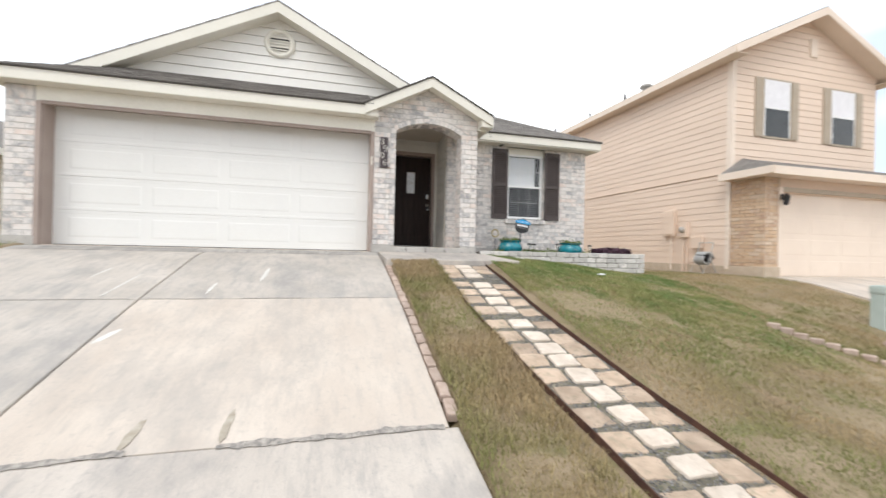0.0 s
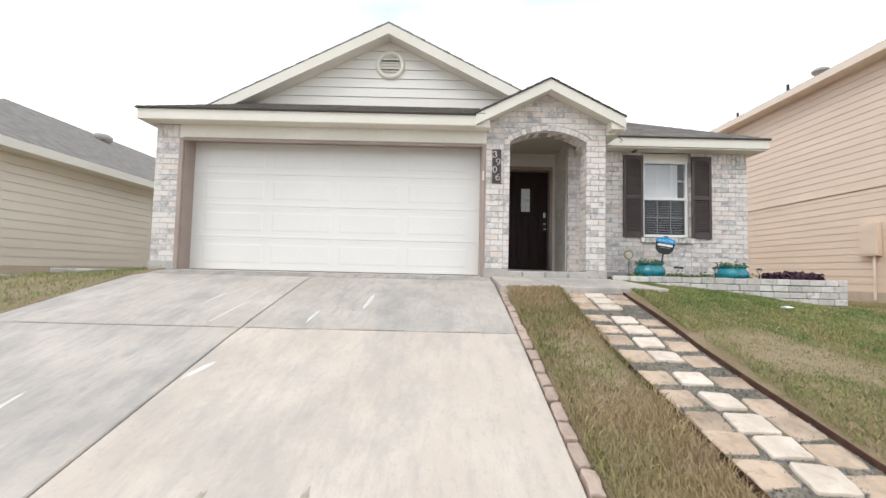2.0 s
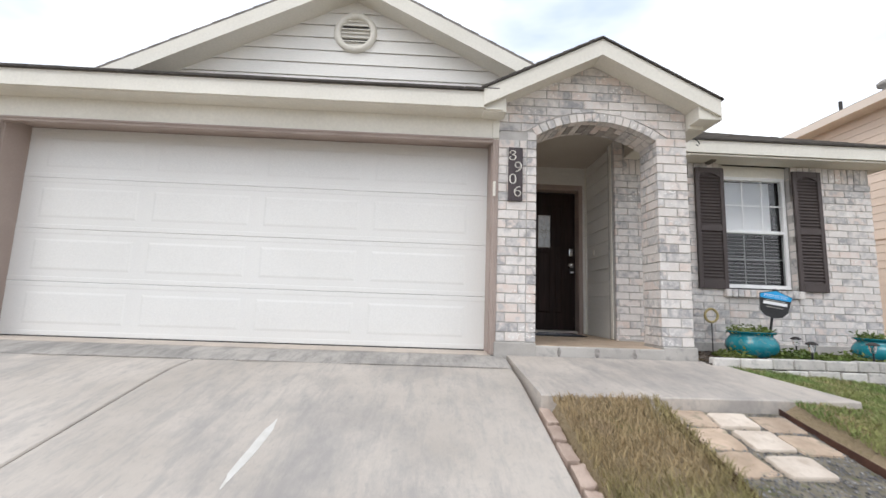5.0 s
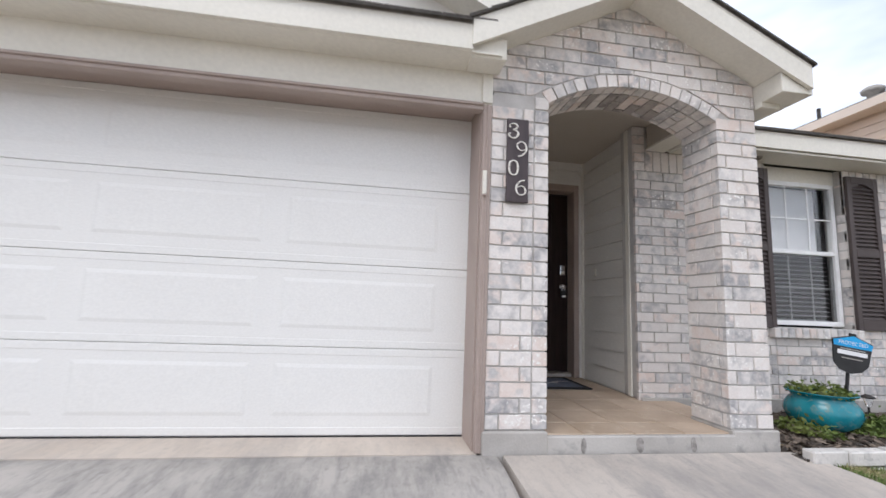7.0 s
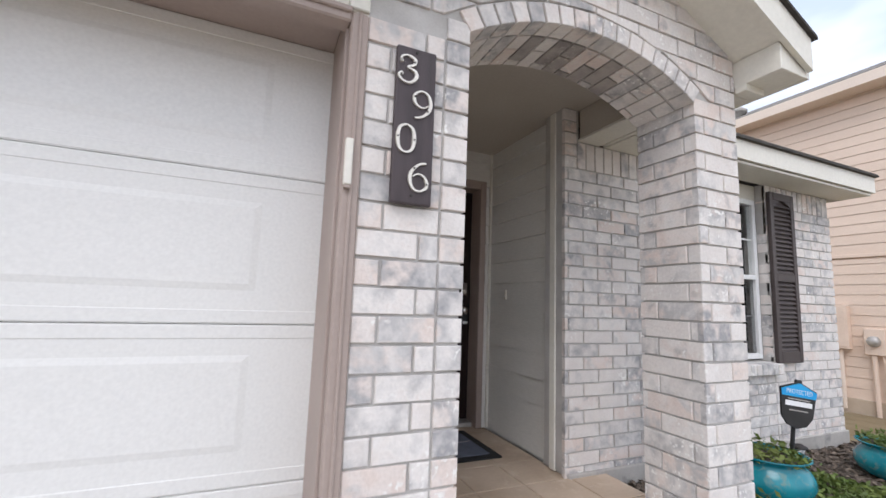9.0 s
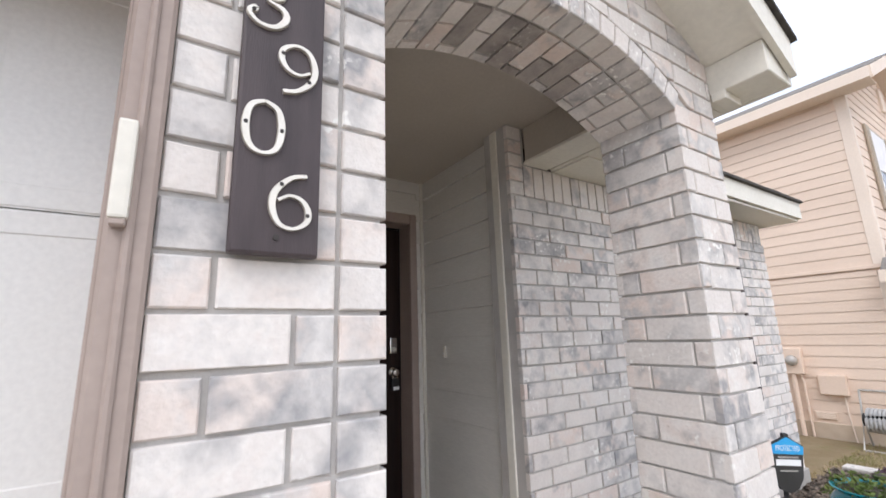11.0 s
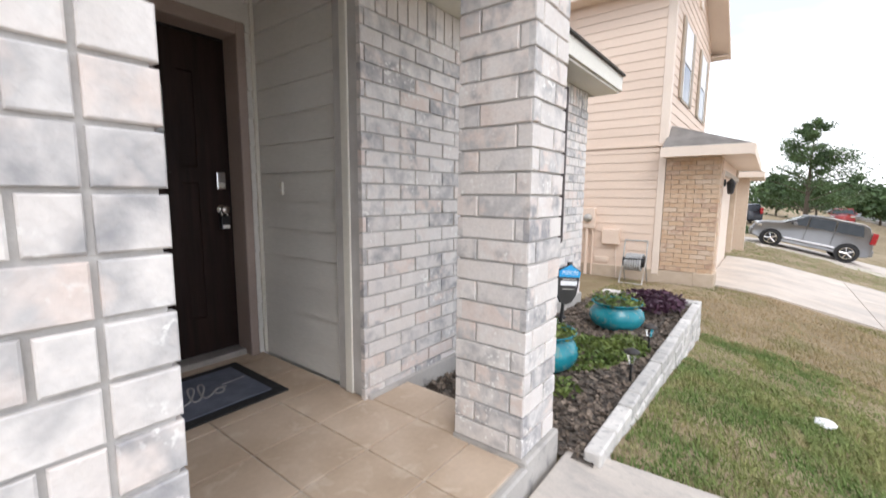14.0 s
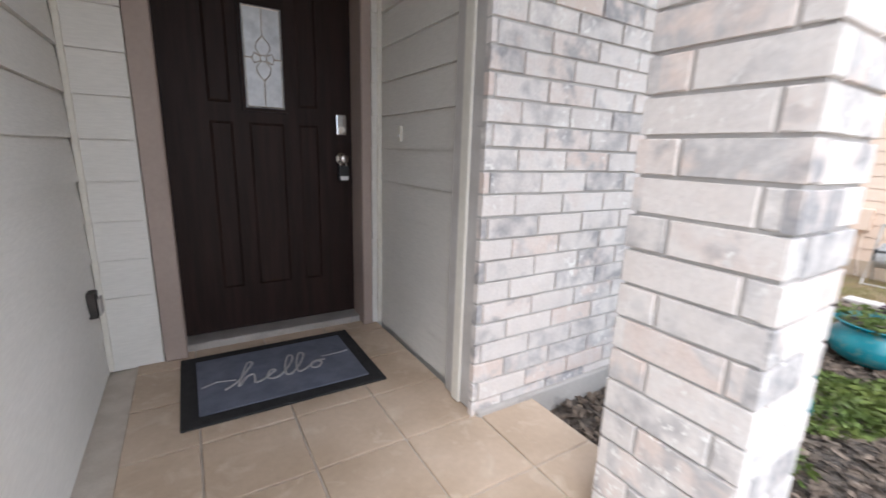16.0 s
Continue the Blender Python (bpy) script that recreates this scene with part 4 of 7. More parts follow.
def garage():
    x0, x1, y = -4.16, 0.635, 7.81
    d = thing("door_2", (0, 0, 0), "closed white sectional garage door with long embossed panels", "garage door", kind="structure")
    h = 2.125 / 4
    for k in range(4):
        z0 = 0.012 + k * h
        rects = [(0.43 - 1.131 * i - 1.0, 0.43 - 1.131 * i, z0 + 0.106, z0 + 0.437) for i in range(4)]
        part("door_section", panelled(x0, x1, z0 + 0.0015, z0 + h - 0.0015, y, 0.045, rects, 0.032, 0.0045), M_GARAGE, d)
        for q0, q1 in ((0.004, 0.048), (h - 0.048, h - 0.004)):
            part("section_rib", bbox(x0 + 0.002, x1 - 0.002, y - 0.0025, y + 0.01, z0 + q0, z0 + q1, 0.002), M_GARAGE, d)
    bm = bmesh.new()
    box(bm, x0, x1, y - 0.004, y + 0.04, 0.0, 0.013)
    part("rubber_seal", bm, M_BLACK, d)
    bm = bmesh.new()
    box(bm, x0 - 0.1, x1 + 0.1, y + 0.05, y + 0.09, 0.0, 2.3)
    part("door_backing", bm, M_ROOM, d)
    # taupe casing: jambs and head with a stepped stop
    t = thing("trim_1", (0, 0, 0), "taupe painted casing round the garage opening", "trim", kind="structure")
    for a, b in ((-4.24, -4.155), (0.63, 0.70)):
        part("jamb", bbox(a, b, FRONT + 0.03, y + 0.06, 0.0, 2.18, 0.004), M_TAUPE, t)
    part("jamb_trim", bbox(0.64, 0.698, FRONT - 0.012, FRONT + 0.03, 0.0, 2.116, 0.006), M_TAUPE, t)
    part("jamb_trim", bbox(0.663, 0.676, FRONT - 0.020, FRONT - 0.010, 0.0, 2.116, 0.004), M_TAUPE, t)
    part("jamb_trim", bbox(-4.238, -4.17, FRONT - 0.012, FRONT + 0.03, 0.0, 2.116, 0.006), M_TAUPE, t)
    part("head", bbox(-4.155, 0.63, FRONT + 0.06, y + 0.06, 2.138, 2.18, 0.004), M_TAUPE, t)
    part("head_trim", bbox(-4.17, 0.64, FRONT - 0.012, FRONT + 0.06, 2.076, 2.118, 0.006), M_TAUPE, t)
    part("head_trim", bbox(-4.17, 0.64, FRONT - 0.024, FRONT - 0.01, 2.104, 2.124, 0.004), M_TAUPE, t)
    hd = part("wall_9", bbox(-4.24, 0.698, FRONT + 0.004, FRONT + 0.058, 2.12, 2.50), M_CREAM)
    tagged(hd, "smooth cream header board above the garage door", "wall", kind="structure")
    part("header_trim", bbox(0.63, 0.70, FRONT - 0.01, FRONT + 0.006, 2.128, 2.36, 0.004), M_CREAM, hd)
    s = thing("door_sensor", (0.66, FRONT - 0.012, 1.60), "small cream plastic keypad box on the garage casing", "keypad")
    part("case", bbox(-0.016, 0.008, -0.022, 0, -0.075, 0.075, 0.005, 2), M_CREAM, s)
    part("cover_edge", bbox(-0.014, 0.006, -0.02, -0.002, -0.085, -0.075, 0.002), M_TAUPE, s)


garage()


def slab_roof(name, quad, thick, label):
    """A sloping roof plane with thickness and rows of shingle tabs seen as courses."""
    a, b, c, d = (Vector(q) for q in quad)
    r = thing(name, (0, 0, 0), label, "roof", kind="structure")
    bm = bmesh.new()
    up = (b - a).cross(d - a).normalized()
    if up.z < 0:
        up = -up
    hexa(bm, [p - up * thick for p in (a, b, c, d)] + [a, b, c, d])
    part("deck", bm, M_SHINGLE, r)
    return r, up


def shingled(name, quad, label, thick=0.03, course=0.14):
    a, b, c, d = (Vector(q) for q in quad)
    r, up = slab_roof(name, quad, thick, label)
    n = max(2, int((d - a).length / course))
    n = min(n, 34)
    bm = bmesh.new()
    for k in range(n):
        t0, t1 = k / n, (k + 1.05) / n
        t1 = min(t1, 1)
        l0, r0, l1, r1 = a.lerp(d, t0), b.lerp(c, t0), a.lerp(d, t1), b.lerp(c, t1)
        m = max(1, int((r0 - l0).length / 0.33))
        for i in range(m):
            s0, s1 = i / m, (i + 1) / m
            e = 0.004 / max((r0 - l0).length / m, 0.01) / m
            hh = 0.008 + 0.003 * rng.random()
            p, q, q2, p2 = l0.lerp(r0, s0 + e), l0.lerp(r0, s1 - e), l1.lerp(r1, s1 - e), l1.lerp(r1, s0 + e)
            v = [bm.verts.new(x) for x in (p + up * hh, q + up * hh, q2 + up * 0.002, p2 + up * 0.002, p, q)]
            bm.faces.new(v[:4])
            bm.faces.new((v[4], v[5], v[1], v[0]))
    tagged(part("shingles", bm, M_SHINGLE, r), kind="stuff")
    return r


def drip_edge(p, q):
    """The dark shingle edge that overhangs a board from p to q."""
    bm = bmesh.new()
    p, q = Vector(p), Vector(q)
    hexa(bm, [p, q, q + Vector((0, 0.06, 0)), p + Vector((0, 0.06, 0)), p + Vector((0, 0, 0.016)), q + Vector((0, 0, 0.016)), q + Vector((0, 0.06, 0.016)), p + Vector((0, 0.06, 0.016))])
    return tagged(part("trim_3", bm, M_DRIP), "dark shingle edge over the fascia", "roof edge", kind="structure")


M_DRIP = surface("dark_shingle_edge", (0.045, 0.04, 0.036), (0.075, 0.068, 0.06), 20, 0.95, 0.4, 90)


def fascia(name, p, q, h=0.175, thick=0.025, out=(0, -1, 0), label="cream painted fascia board", material=None):
    """An upright board whose top edge runs from p to q."""
    bm = bmesh.new()
    p, q, o = Vector(p), Vector(q), Vector(out)
    dn = Vector((0, 0, -h))
    hexa(bm, [p + dn + o * thick, q + dn + o * thick, q + dn, p + dn, p + o * thick, q + o * thick, q, p])
    return tagged(part(name, bm, material or M_CREAM), label, "fascia", kind="structure")


def house_roofs():
    lab = "low-pitched roof of grey-brown asphalt shingles"
    # garage skirt
    shingled("roof_1", ((-4.80, 7.26, EAVE), (0.66, 7.26, EAVE), (0.66, 8.75, 3.20), (-3.2, 8.75, 3.20)), lab)
    shingled("roof_2", ((-4.80, 20, EAVE), (-4.80, 7.26, EAVE), (-3.2, 8.75, 3.20), (-3.2, 20, 3.20)), lab, course=0.2)
    drip_edge((-4.81, 7.245, EAVE - 0.022), (0.50, 7.245, EAVE - 0.022))
    fascia("fascia_1", (-4.78, 7.30, EAVE - 0.01), (0.515, 7.30, EAVE - 0.01))
    fascia("fascia_2", (-4.76, 7.3, EAVE - 0.01), (-4.76, 20, EAVE - 0.01), out=(-1, 0, 0))
    s = part("soffit_1", bbox(-4.76, 0.70, 7.30, FRONT + 0.01, 2.335, 2.355), M_CREAM)
    tagged(s, "cream boarded soffit under the garage eave", "soffit", kind="structure")
    s = part("soffit_2", bbox(-4.76, -4.60, FRONT, 20, 2.335, 2.355), M_CREAM)
    tagged(s, "cream boarded soffit along the side", "soffit", kind="structure")
    part("eave_return", bbox(0.515, 0.735, 7.32, FRONT - 0.012, 2.322, 2.46, 0.004), M_CREAM, s)
    # big gable
    gx, gz, k, y0, yw = -1.05, 4.60, 0.50, 8.30, 8.60
    w = 3.35
    shingled("roof_3", ((gx - w, 20, gz - k * w), (gx - w, y0, gz - k * w), (gx, y0, gz), (gx, 20, gz)), lab, course=0.25)
    shingled("roof_4", ((gx + w + 1.2, y0, gz - k * (w + 1.2)), (gx + w + 1.2, 20, gz - k * (w + 1.2)), (gx, 20, gz), (gx, y0, gz)), lab, course=0.25)
    for n, s in (("fascia_3", -1), ("fascia_4", 1)):
        fascia(n, (gx, y0 + 0.02, gz - 0.035), (gx + s * w, y0 + 0.02, gz - 0.035 - k * w), 0.19)
        bm = bmesh.new()
        zz = gz - 0.20
        hexa(bm, [(gx, y0 + 0.02, zz - 0.02), (gx + s * w, y0 + 0.02, zz - 0.02 - k * w), (gx + s * w, yw, zz - 0.02 - k * w), (gx, yw, zz - 0.02),
                  (gx, y0 + 0.02, zz), (gx + s * w, y0 + 0.02, zz - k * w), (gx + s * w, yw, zz - k * w), (gx, yw, zz)])
        tagged(part("soffit_3", bm, M_CREAM), "cream soffit under the gable rake", "soffit", kind="structure")
    g = thing("wall_10", (0, 0, 0), "white lap-sided gable wall with a round louvred vent", "wall", kind="structure")
    bm = bmesh.new()
    hexa(bm, [(gx - 3.2, yw + 0.01, 2.9), (gx + 3.2, yw + 0.01, 2.9), (gx + 3.2, yw + 0.1, 2.9), (gx - 3.2, yw + 0.1, 2.9),
              (gx - 0.1, yw + 0.01, gz - 0.2), (gx + 0.1, yw + 0.01, gz - 0.2), (gx + 0.1, yw + 0.1, gz - 0.2), (gx - 0.1, yw + 0.1, gz - 0.2)])
    part("wall_core", bm, M_SIDING, g)
    siding(g, facing("y", -1, yw), gx - 3.3, gx + 3.3, 3.13, 4.42, 0.178, M_SIDING, [(-k, 1, gz - 0.2 - k * gx), (k, 1, gz - 0.2 + k * gx)])
    v = thing("gable_vent", (gx + 0.015, yw - 0.02, 3.92), "round white louvred attic vent in the gable", "vent")
    part("rim", torus(bmesh.new(), (0, 0, 0), 0.235, 0.045, "y", 36, 8), M_CREAM, v, "", True)
    bm = bmesh.new()
    tube(bm, [(0, 0.012, 0), (0, 0.018, 0)], 0.21, 32)
    part("backing", bm, M_ROOM, v)
    for q in range(-3, 4):
        z = q * 0.056
        half = math.sqrt(max(0.205 ** 2 - z * z, 0.001))
        bm = bmesh.new()
        hexa(bm, [(-half, -0.02, z - 0.022), (half, -0.02, z - 0.022), (half, 0.0, z + 0.004), (-half, 0.0, z + 0.004),
                  (-half, -0.02, z - 0.012), (half, -0.02, z - 0.012), (half, 0.006, z + 0.014), (-half, 0.006, z + 0.014)])
        part("louvre", bm, M_CREAM, v)
    # porch gable
    y0, hw = 7.26, 1.18
    shingled("roof_5", ((PEAK_X - hw, 10.5, PEAK_Z - PITCH * hw), (PEAK_X - hw, y0, PEAK_Z - PITCH * hw), (PEAK_X, y0, PEAK_Z), (PEAK_X, 10.5, PEAK_Z)), lab)
    shingled("roof_6", ((PEAK_X + hw, y0, PEAK_Z - PITCH * hw), (PEAK_X + hw, 10.5, PEAK_Z - PITCH * hw), (PEAK_X, 10.5, PEAK_Z), (PEAK_X, y0, PEAK_Z)), lab)
    for n, s, e in (("fascia_5", -1, 1.16), ("fascia_6", 1, hw - 0.02)):
        drip_edge((PEAK_X, y0 - 0.02, PEAK_Z - 0.03), (PEAK_X + s * (e + 0.02), y0 - 0.02, PEAK_Z - 0.03 - PITCH * (e + 0.02)))
        fascia(n, (PEAK_X, y0 + 0.025, PEAK_Z - 0.035), (PEAK_X + s * e, y0 + 0.025, PEAK_Z - 0.035 - PITCH * e), 0.165)
        bm = bmesh.new()
        zz = PEAK_Z - 0.16
        hexa(bm, [(PEAK_X, y0 + 0.03, zz - 0.02), (PEAK_X + s * e, y0 + 0.03, zz - 0.02 - PITCH * e), (PEAK_X + s * e, FRONT + 0.3, zz - 0.02 - PITCH * e), (PEAK_X, FRONT + 0.3, zz - 0.02),
                  (PEAK_X, y0 + 0.03, zz), (PEAK_X + s * e, y0 + 0.03, zz - PITCH * e), (PEAK_X + s * e, FRONT + 0.3, zz - PITCH * e), (PEAK_X, FRONT + 0.3, zz)])
        tagged(part("soffit_4", bm, M_CREAM), "cream soffit under the porch gable", "soffit", kind="structure")
    ex = PEAK_X + hw
    r = part("trim_2", bbox(2.625, ex - 0.02, y0 + 0.03, FRONT + 0.05, 2.335, 2.475, 0.004), M_CREAM)
    tagged(r, "boxed cream eave return of the porch gable", "trim", kind="structure")
    part("crown_moulding", bbox(2.62, ex - 0.08, FRONT - 0.06, FRONT - 0.002, 2.30, 2.34, 0.008, 2), M_CREAM, r)
    fascia("fascia_7", (ex - 0.02, y0 + 0.03, 2.50), (ex - 0.02, WING - 0.29, 2.50), 0.165, out=(1, 0, 0))
    s = part("soffit_5", bbox(2.625, ex - 0.02, FRONT + 0.05, WING, 2.335, 2.35), M_CREAM)
    tagged(s, "cream soffit beside the porch", "soffit", kind="structure")
    # wing
    wy, wx = WING - 0.30, 5.78
    shingled("roof_7", ((2.72, wy, EAVE), (wx, wy, EAVE), (1.86, wy + 4, EAVE + 2.0), (1.80, wy + 4, EAVE + 2.0)), lab)
    shingled("roof_8", ((wx, wy, EAVE), (wx, 20, EAVE), (1.86, 20, EAVE + 2.0), (1.86, wy + 4, EAVE + 2.0)), lab, course=0.3)
    drip_edge((ex, wy - 0.012, EAVE - 0.022), (wx, wy - 0.012, EAVE - 0.022))
    fascia("fascia_8", (ex - 0.02, wy + 0.04, EAVE - 0.01), (wx - 0.02, wy + 0.04, EAVE - 0.01), 0.165)
    fascia("fascia_9", (wx - 0.045, wy + 0.04, EAVE - 0.01), (wx - 0.045, 20, EAVE - 0.01), 0.165, out=(1, 0, 0))
    s = part("soffit_6", bbox(2.66, wx - 0.05, wy + 0.04, WING + 0.02, 2.325, 2.345), M_CREAM)
    tagged(s, "cream soffit over the brick front wall", "soffit", kind="structure")
    s = part("soffit_7", bbox(5.53, wx - 0.05, WING, 20, 2.325, 2.345), M_CREAM)
    tagged(s, "cream soffit along the side wall", "soffit", kind="structure")


house_roofs()


def front_window():
    x0, x1, z0, z1, y = 3.68, 4.52, 0.78, 2.19, WING + 0.10
    w = thing("window_1", (x0, y, z0), "white vinyl single-hung window with grilles and half-lowered white blind", "window", kind="structure")
    W, H, f = x1 - x0, z1 - z0, 0.045
    for a, b, c, e in ((0, W, 0, f), (0, W, H - f, H), (0, f, f, H - f), (W - f, W, f, H - f), (f, W - f, H / 2 - 0.02, H / 2 + 0.02)):
        part("window_frame", bbox(a, b, -0.02, 0.04, c, e, 0.004), M_VINYL, w)
    for c, e in ((f, H / 2 - 0.02), (H / 2 + 0.02, H - f)):
        p = part("pane", bbox(f, W - f, 0.006, 0.010, c, e), M_GLASS if c > 0.3 else M_SCREENED, w)
        p.visible_shadow = False
        g = bmesh.new()
        gy = 0.0 if c > 0.3 else 0.013
        for q in (1, 2):
            xx = f + (W - 2 * f) * q / 3
            box(g, xx - 0.007, xx + 0.007, gy, gy + 0.005, c, e)
        box(g, f, W - f, gy - 0.0005, gy + 0.0045, (c + e) / 2 - 0.007, (c + e) / 2 + 0.007)
        part("grille", g, M_VINYL, w)
    bl = thing("window_blind", (x0 + f, y + 0.05, z0), "white horizontal slat blind, closed above and open below", "blind")
    n = 30
    for k in range(n):
        z = H - 0.05 - (k + 0.5) * (H - 0.08) / n
        up = z > H / 2
        t = radians(80 if up else 14)
        h, d = 0.027 * math.sin(t), 0.024 * math.cos(t)
        bm = bmesh.new()
        hexa(bm, [(0.01, 0.03 - d, z - h - 0.001), (W - 2 * f - (0.09 if up else 0.01), 0.03 - d, z - h - 0.001), (W - 2 * f - (0.09 if up else 0.01), 0.03 + d, z + h - 0.001), (0.01, 0.03 + d, z + h - 0.001),
                  (0.01, 0.03 - d, z - h + 0.001), (W - 2 * f - (0.09 if up else 0.01), 0.03 - d, z - h + 0.001), (W - 2 * f - (0.09 if up else 0.01), 0.03 + d, z + h + 0.001), (0.01, 0.03 + d, z + h + 0.001)])
        part("slat", bm, M_BLIND, bl)
    # box behind the blind, its indoor dimness put into the wall colour
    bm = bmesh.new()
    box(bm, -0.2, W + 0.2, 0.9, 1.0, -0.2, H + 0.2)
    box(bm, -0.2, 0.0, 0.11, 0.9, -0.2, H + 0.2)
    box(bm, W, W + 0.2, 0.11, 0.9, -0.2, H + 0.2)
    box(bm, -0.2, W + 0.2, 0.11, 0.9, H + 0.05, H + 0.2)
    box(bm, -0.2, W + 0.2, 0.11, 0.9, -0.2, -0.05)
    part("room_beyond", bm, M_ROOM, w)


front_window()


def shutter(x):
    W, H = 0.36, 1.50
    s = thing("shutter", (x, WING - 0.005, 0.755), "dark brown louvred vinyl shutter beside the window", "shutter", "shutters of the front window")
    for a, b, c, e in ((0, 0.05, 0, H), (W - 0.05, W, 0, H), (0.05, W - 0.05, 0, 0.10), (0.05, W - 0.05, H - 0.07, H), (0.05, W - 0.05, 0.70, 0.77)):
        part("stile" if e - c > 1 else "rail", bbox(a, b, -0.035, 0, c, e, 0.004), M_SHUTTER, s)
    bm = bmesh.new()
    loft(bm, [[(0.05 + (W - 0.1) * k / 12, yy, H - 0.07 - (0.05 * (1 - math.sin(math.pi * k / 12)))) for k in range(13)] + [(W - 0.05, yy, H - 0.069), (0.05, yy, H - 0.069)] for yy in (-0.033, -0.004)])
    part("arched_rail", bm, M_SHUTTER, s)
    bm = bmesh.new()
    box(bm, 0.04, W - 0.04, -0.008, -0.001, 0.05, H - 0.05)
    part("backing", bm, M_SHUTTER, s)
    for lo, hi, n in ((0.10, 0.70, 15), (0.77, H - 0.09, 16)):
        for k in range(n):
            z = lo + (k + 0.5) * (hi - lo) / n
            bm = bmesh.new()
            hexa(bm, [(0.05, -0.028, z - 0.018), (W - 0.05, -0.028, z - 0.018), (W - 0.05, -0.01, z + 0.010), (0.05, -0.01, z + 0.010),
                      (0.05, -0.028, z - 0.010), (W - 0.05, -0.028, z - 0.010), (W - 0.05, -0.006, z + 0.018), (0.05, -0.006, z + 0.018)])
            part("louvre", bm, M_SHUTTER, s)


shutter(3.29)
shutter(4.53)


def number_plaque():
    p = thing("house_number_plaque", (0.795, FRONT - 0.006, 1.488), "dark stained wooden plaque with nickel numerals 3906", "house number")
    part("board", bbox(0, 0.142, -0.024, 0, 0, 0.545, 0.006, 2), M_PLAQUE, p)
    strokes = {
        "3": [(-0.44, 0.74, 0.10), (-0.36, 0.66, 0.15), (-0.42, 0.84, 0.09), (-0.12, 1.0, 0.09), (0.26, 0.86, 0.17), (0.22, 0.58, 0.15), (-0.10, 0.42, 0.06), (0.28, 0.28, 0.14), (0.36, 0.0, 0.19), (0.10, -0.30, 0.13), (-0.28, -0.30, 0.10), (-0.50, -0.06, 0.13), (-0.36, 0.08, 0.16), (-0.38, -0.04, 0.08)],
        "9": [(-0.34, -0.36, 0.10), (0.02, -0.26, 0.12), (0.36, 0.10, 0.17), (0.42, 0.50, 0.17), (0.26, 0.88, 0.12), (-0.06, 0.98, 0.09), (-0.36, 0.80, 0.14), (-0.40, 0.52, 0.16), (-0.24, 0.26, 0.11), (0.04, 0.18, 0.08), (0.30, 0.32, 0.08)],
        "0": [(0.0, 0.99, 0.09), (-0.30, 0.82, 0.15), (-0.40, 0.34, 0.19), (-0.30, -0.16, 0.15), (0.0, -0.33, 0.09), (0.30, -0.16, 0.15), (0.40, 0.34, 0.19), (0.30, 0.82, 0.15), (0.0, 0.99, 0.09)],
    }
    strokes["6"] = [(-u, 0.65 - v, w) for u, v, w in strokes["9"]]
    for ch, x, z in (("3", 0.043, 0.438), ("9", 0.094, 0.322), ("0", 0.042, 0.196), ("6", 0.092, 0.070)):
        st, path = strokes[ch], []
        for a, b, c, e in zip(st[:1] + st, st, st[1:], st[2:] + st[-1:]):
            for q in range(6):
                t = q / 6
                path.append([0.5 * (2 * b[i] + (c[i] - a[i]) * t + (2 * a[i] - 5 * b[i] + 4 * c[i] - e[i]) * t * t + (3 * b[i] - a[i] - 3 * c[i] + e[i]) * t ** 3) for i in range(3)])
        path.append(list(st[-1]))
        bm, rings, k = bmesh.new(), [], 0.072
        for i, (u, v, w) in enumerate(path):
            p0, p1 = path[max(i - 1, 0)], path[min(i + 1, len(path) - 1)]
            dx, dz = p1[0] - p0[0], p1[1] - p0[1]
            d = math.hypot(dx, dz) or 1
            nx, nz = -dz / d * w / 2, dx / d * w / 2
            rings.append([(k * (u + f * nx), yy, k * (v + f * nz)) for f, yy in ((1, 0.0), (1, -0.006), (0.8, -0.008), (-0.8, -0.008), (-1, -0.006), (-1, 0.0))])
        loft(bm, rings)
        ob = part("numeral", bm, M_BRASS, p, "raised nickel numeral with slender strokes")
        ob.matrix_basis = pose(x, -0.0235, z, 0, 0, 0)
        for u, v in {"3": ((0.24, 0.70), (-0.40, 0.0)), "9": ((-0.38, 0.66), (0.28, 0.04)), "0": ((-0.40, 0.36), (0.40, 0.30)), "6": ((-0.24, 0.72), (0.38, 0.02))}[ch]:
            part("pin", tube(bmesh.new(), [(k * u, -0.007, k * v), (k * u, -0.0092, k * v)], 0.0036, 8), M_WIRE, ob)
    for x, z in ((0.07, 0.53), (0.071, 0.03)):
        part("screw", tube(bmesh.new(), [(x, -0.022, z), (x, -0.0265, z)], 0.005, 10), M_WIRE, p)


number_plaque()


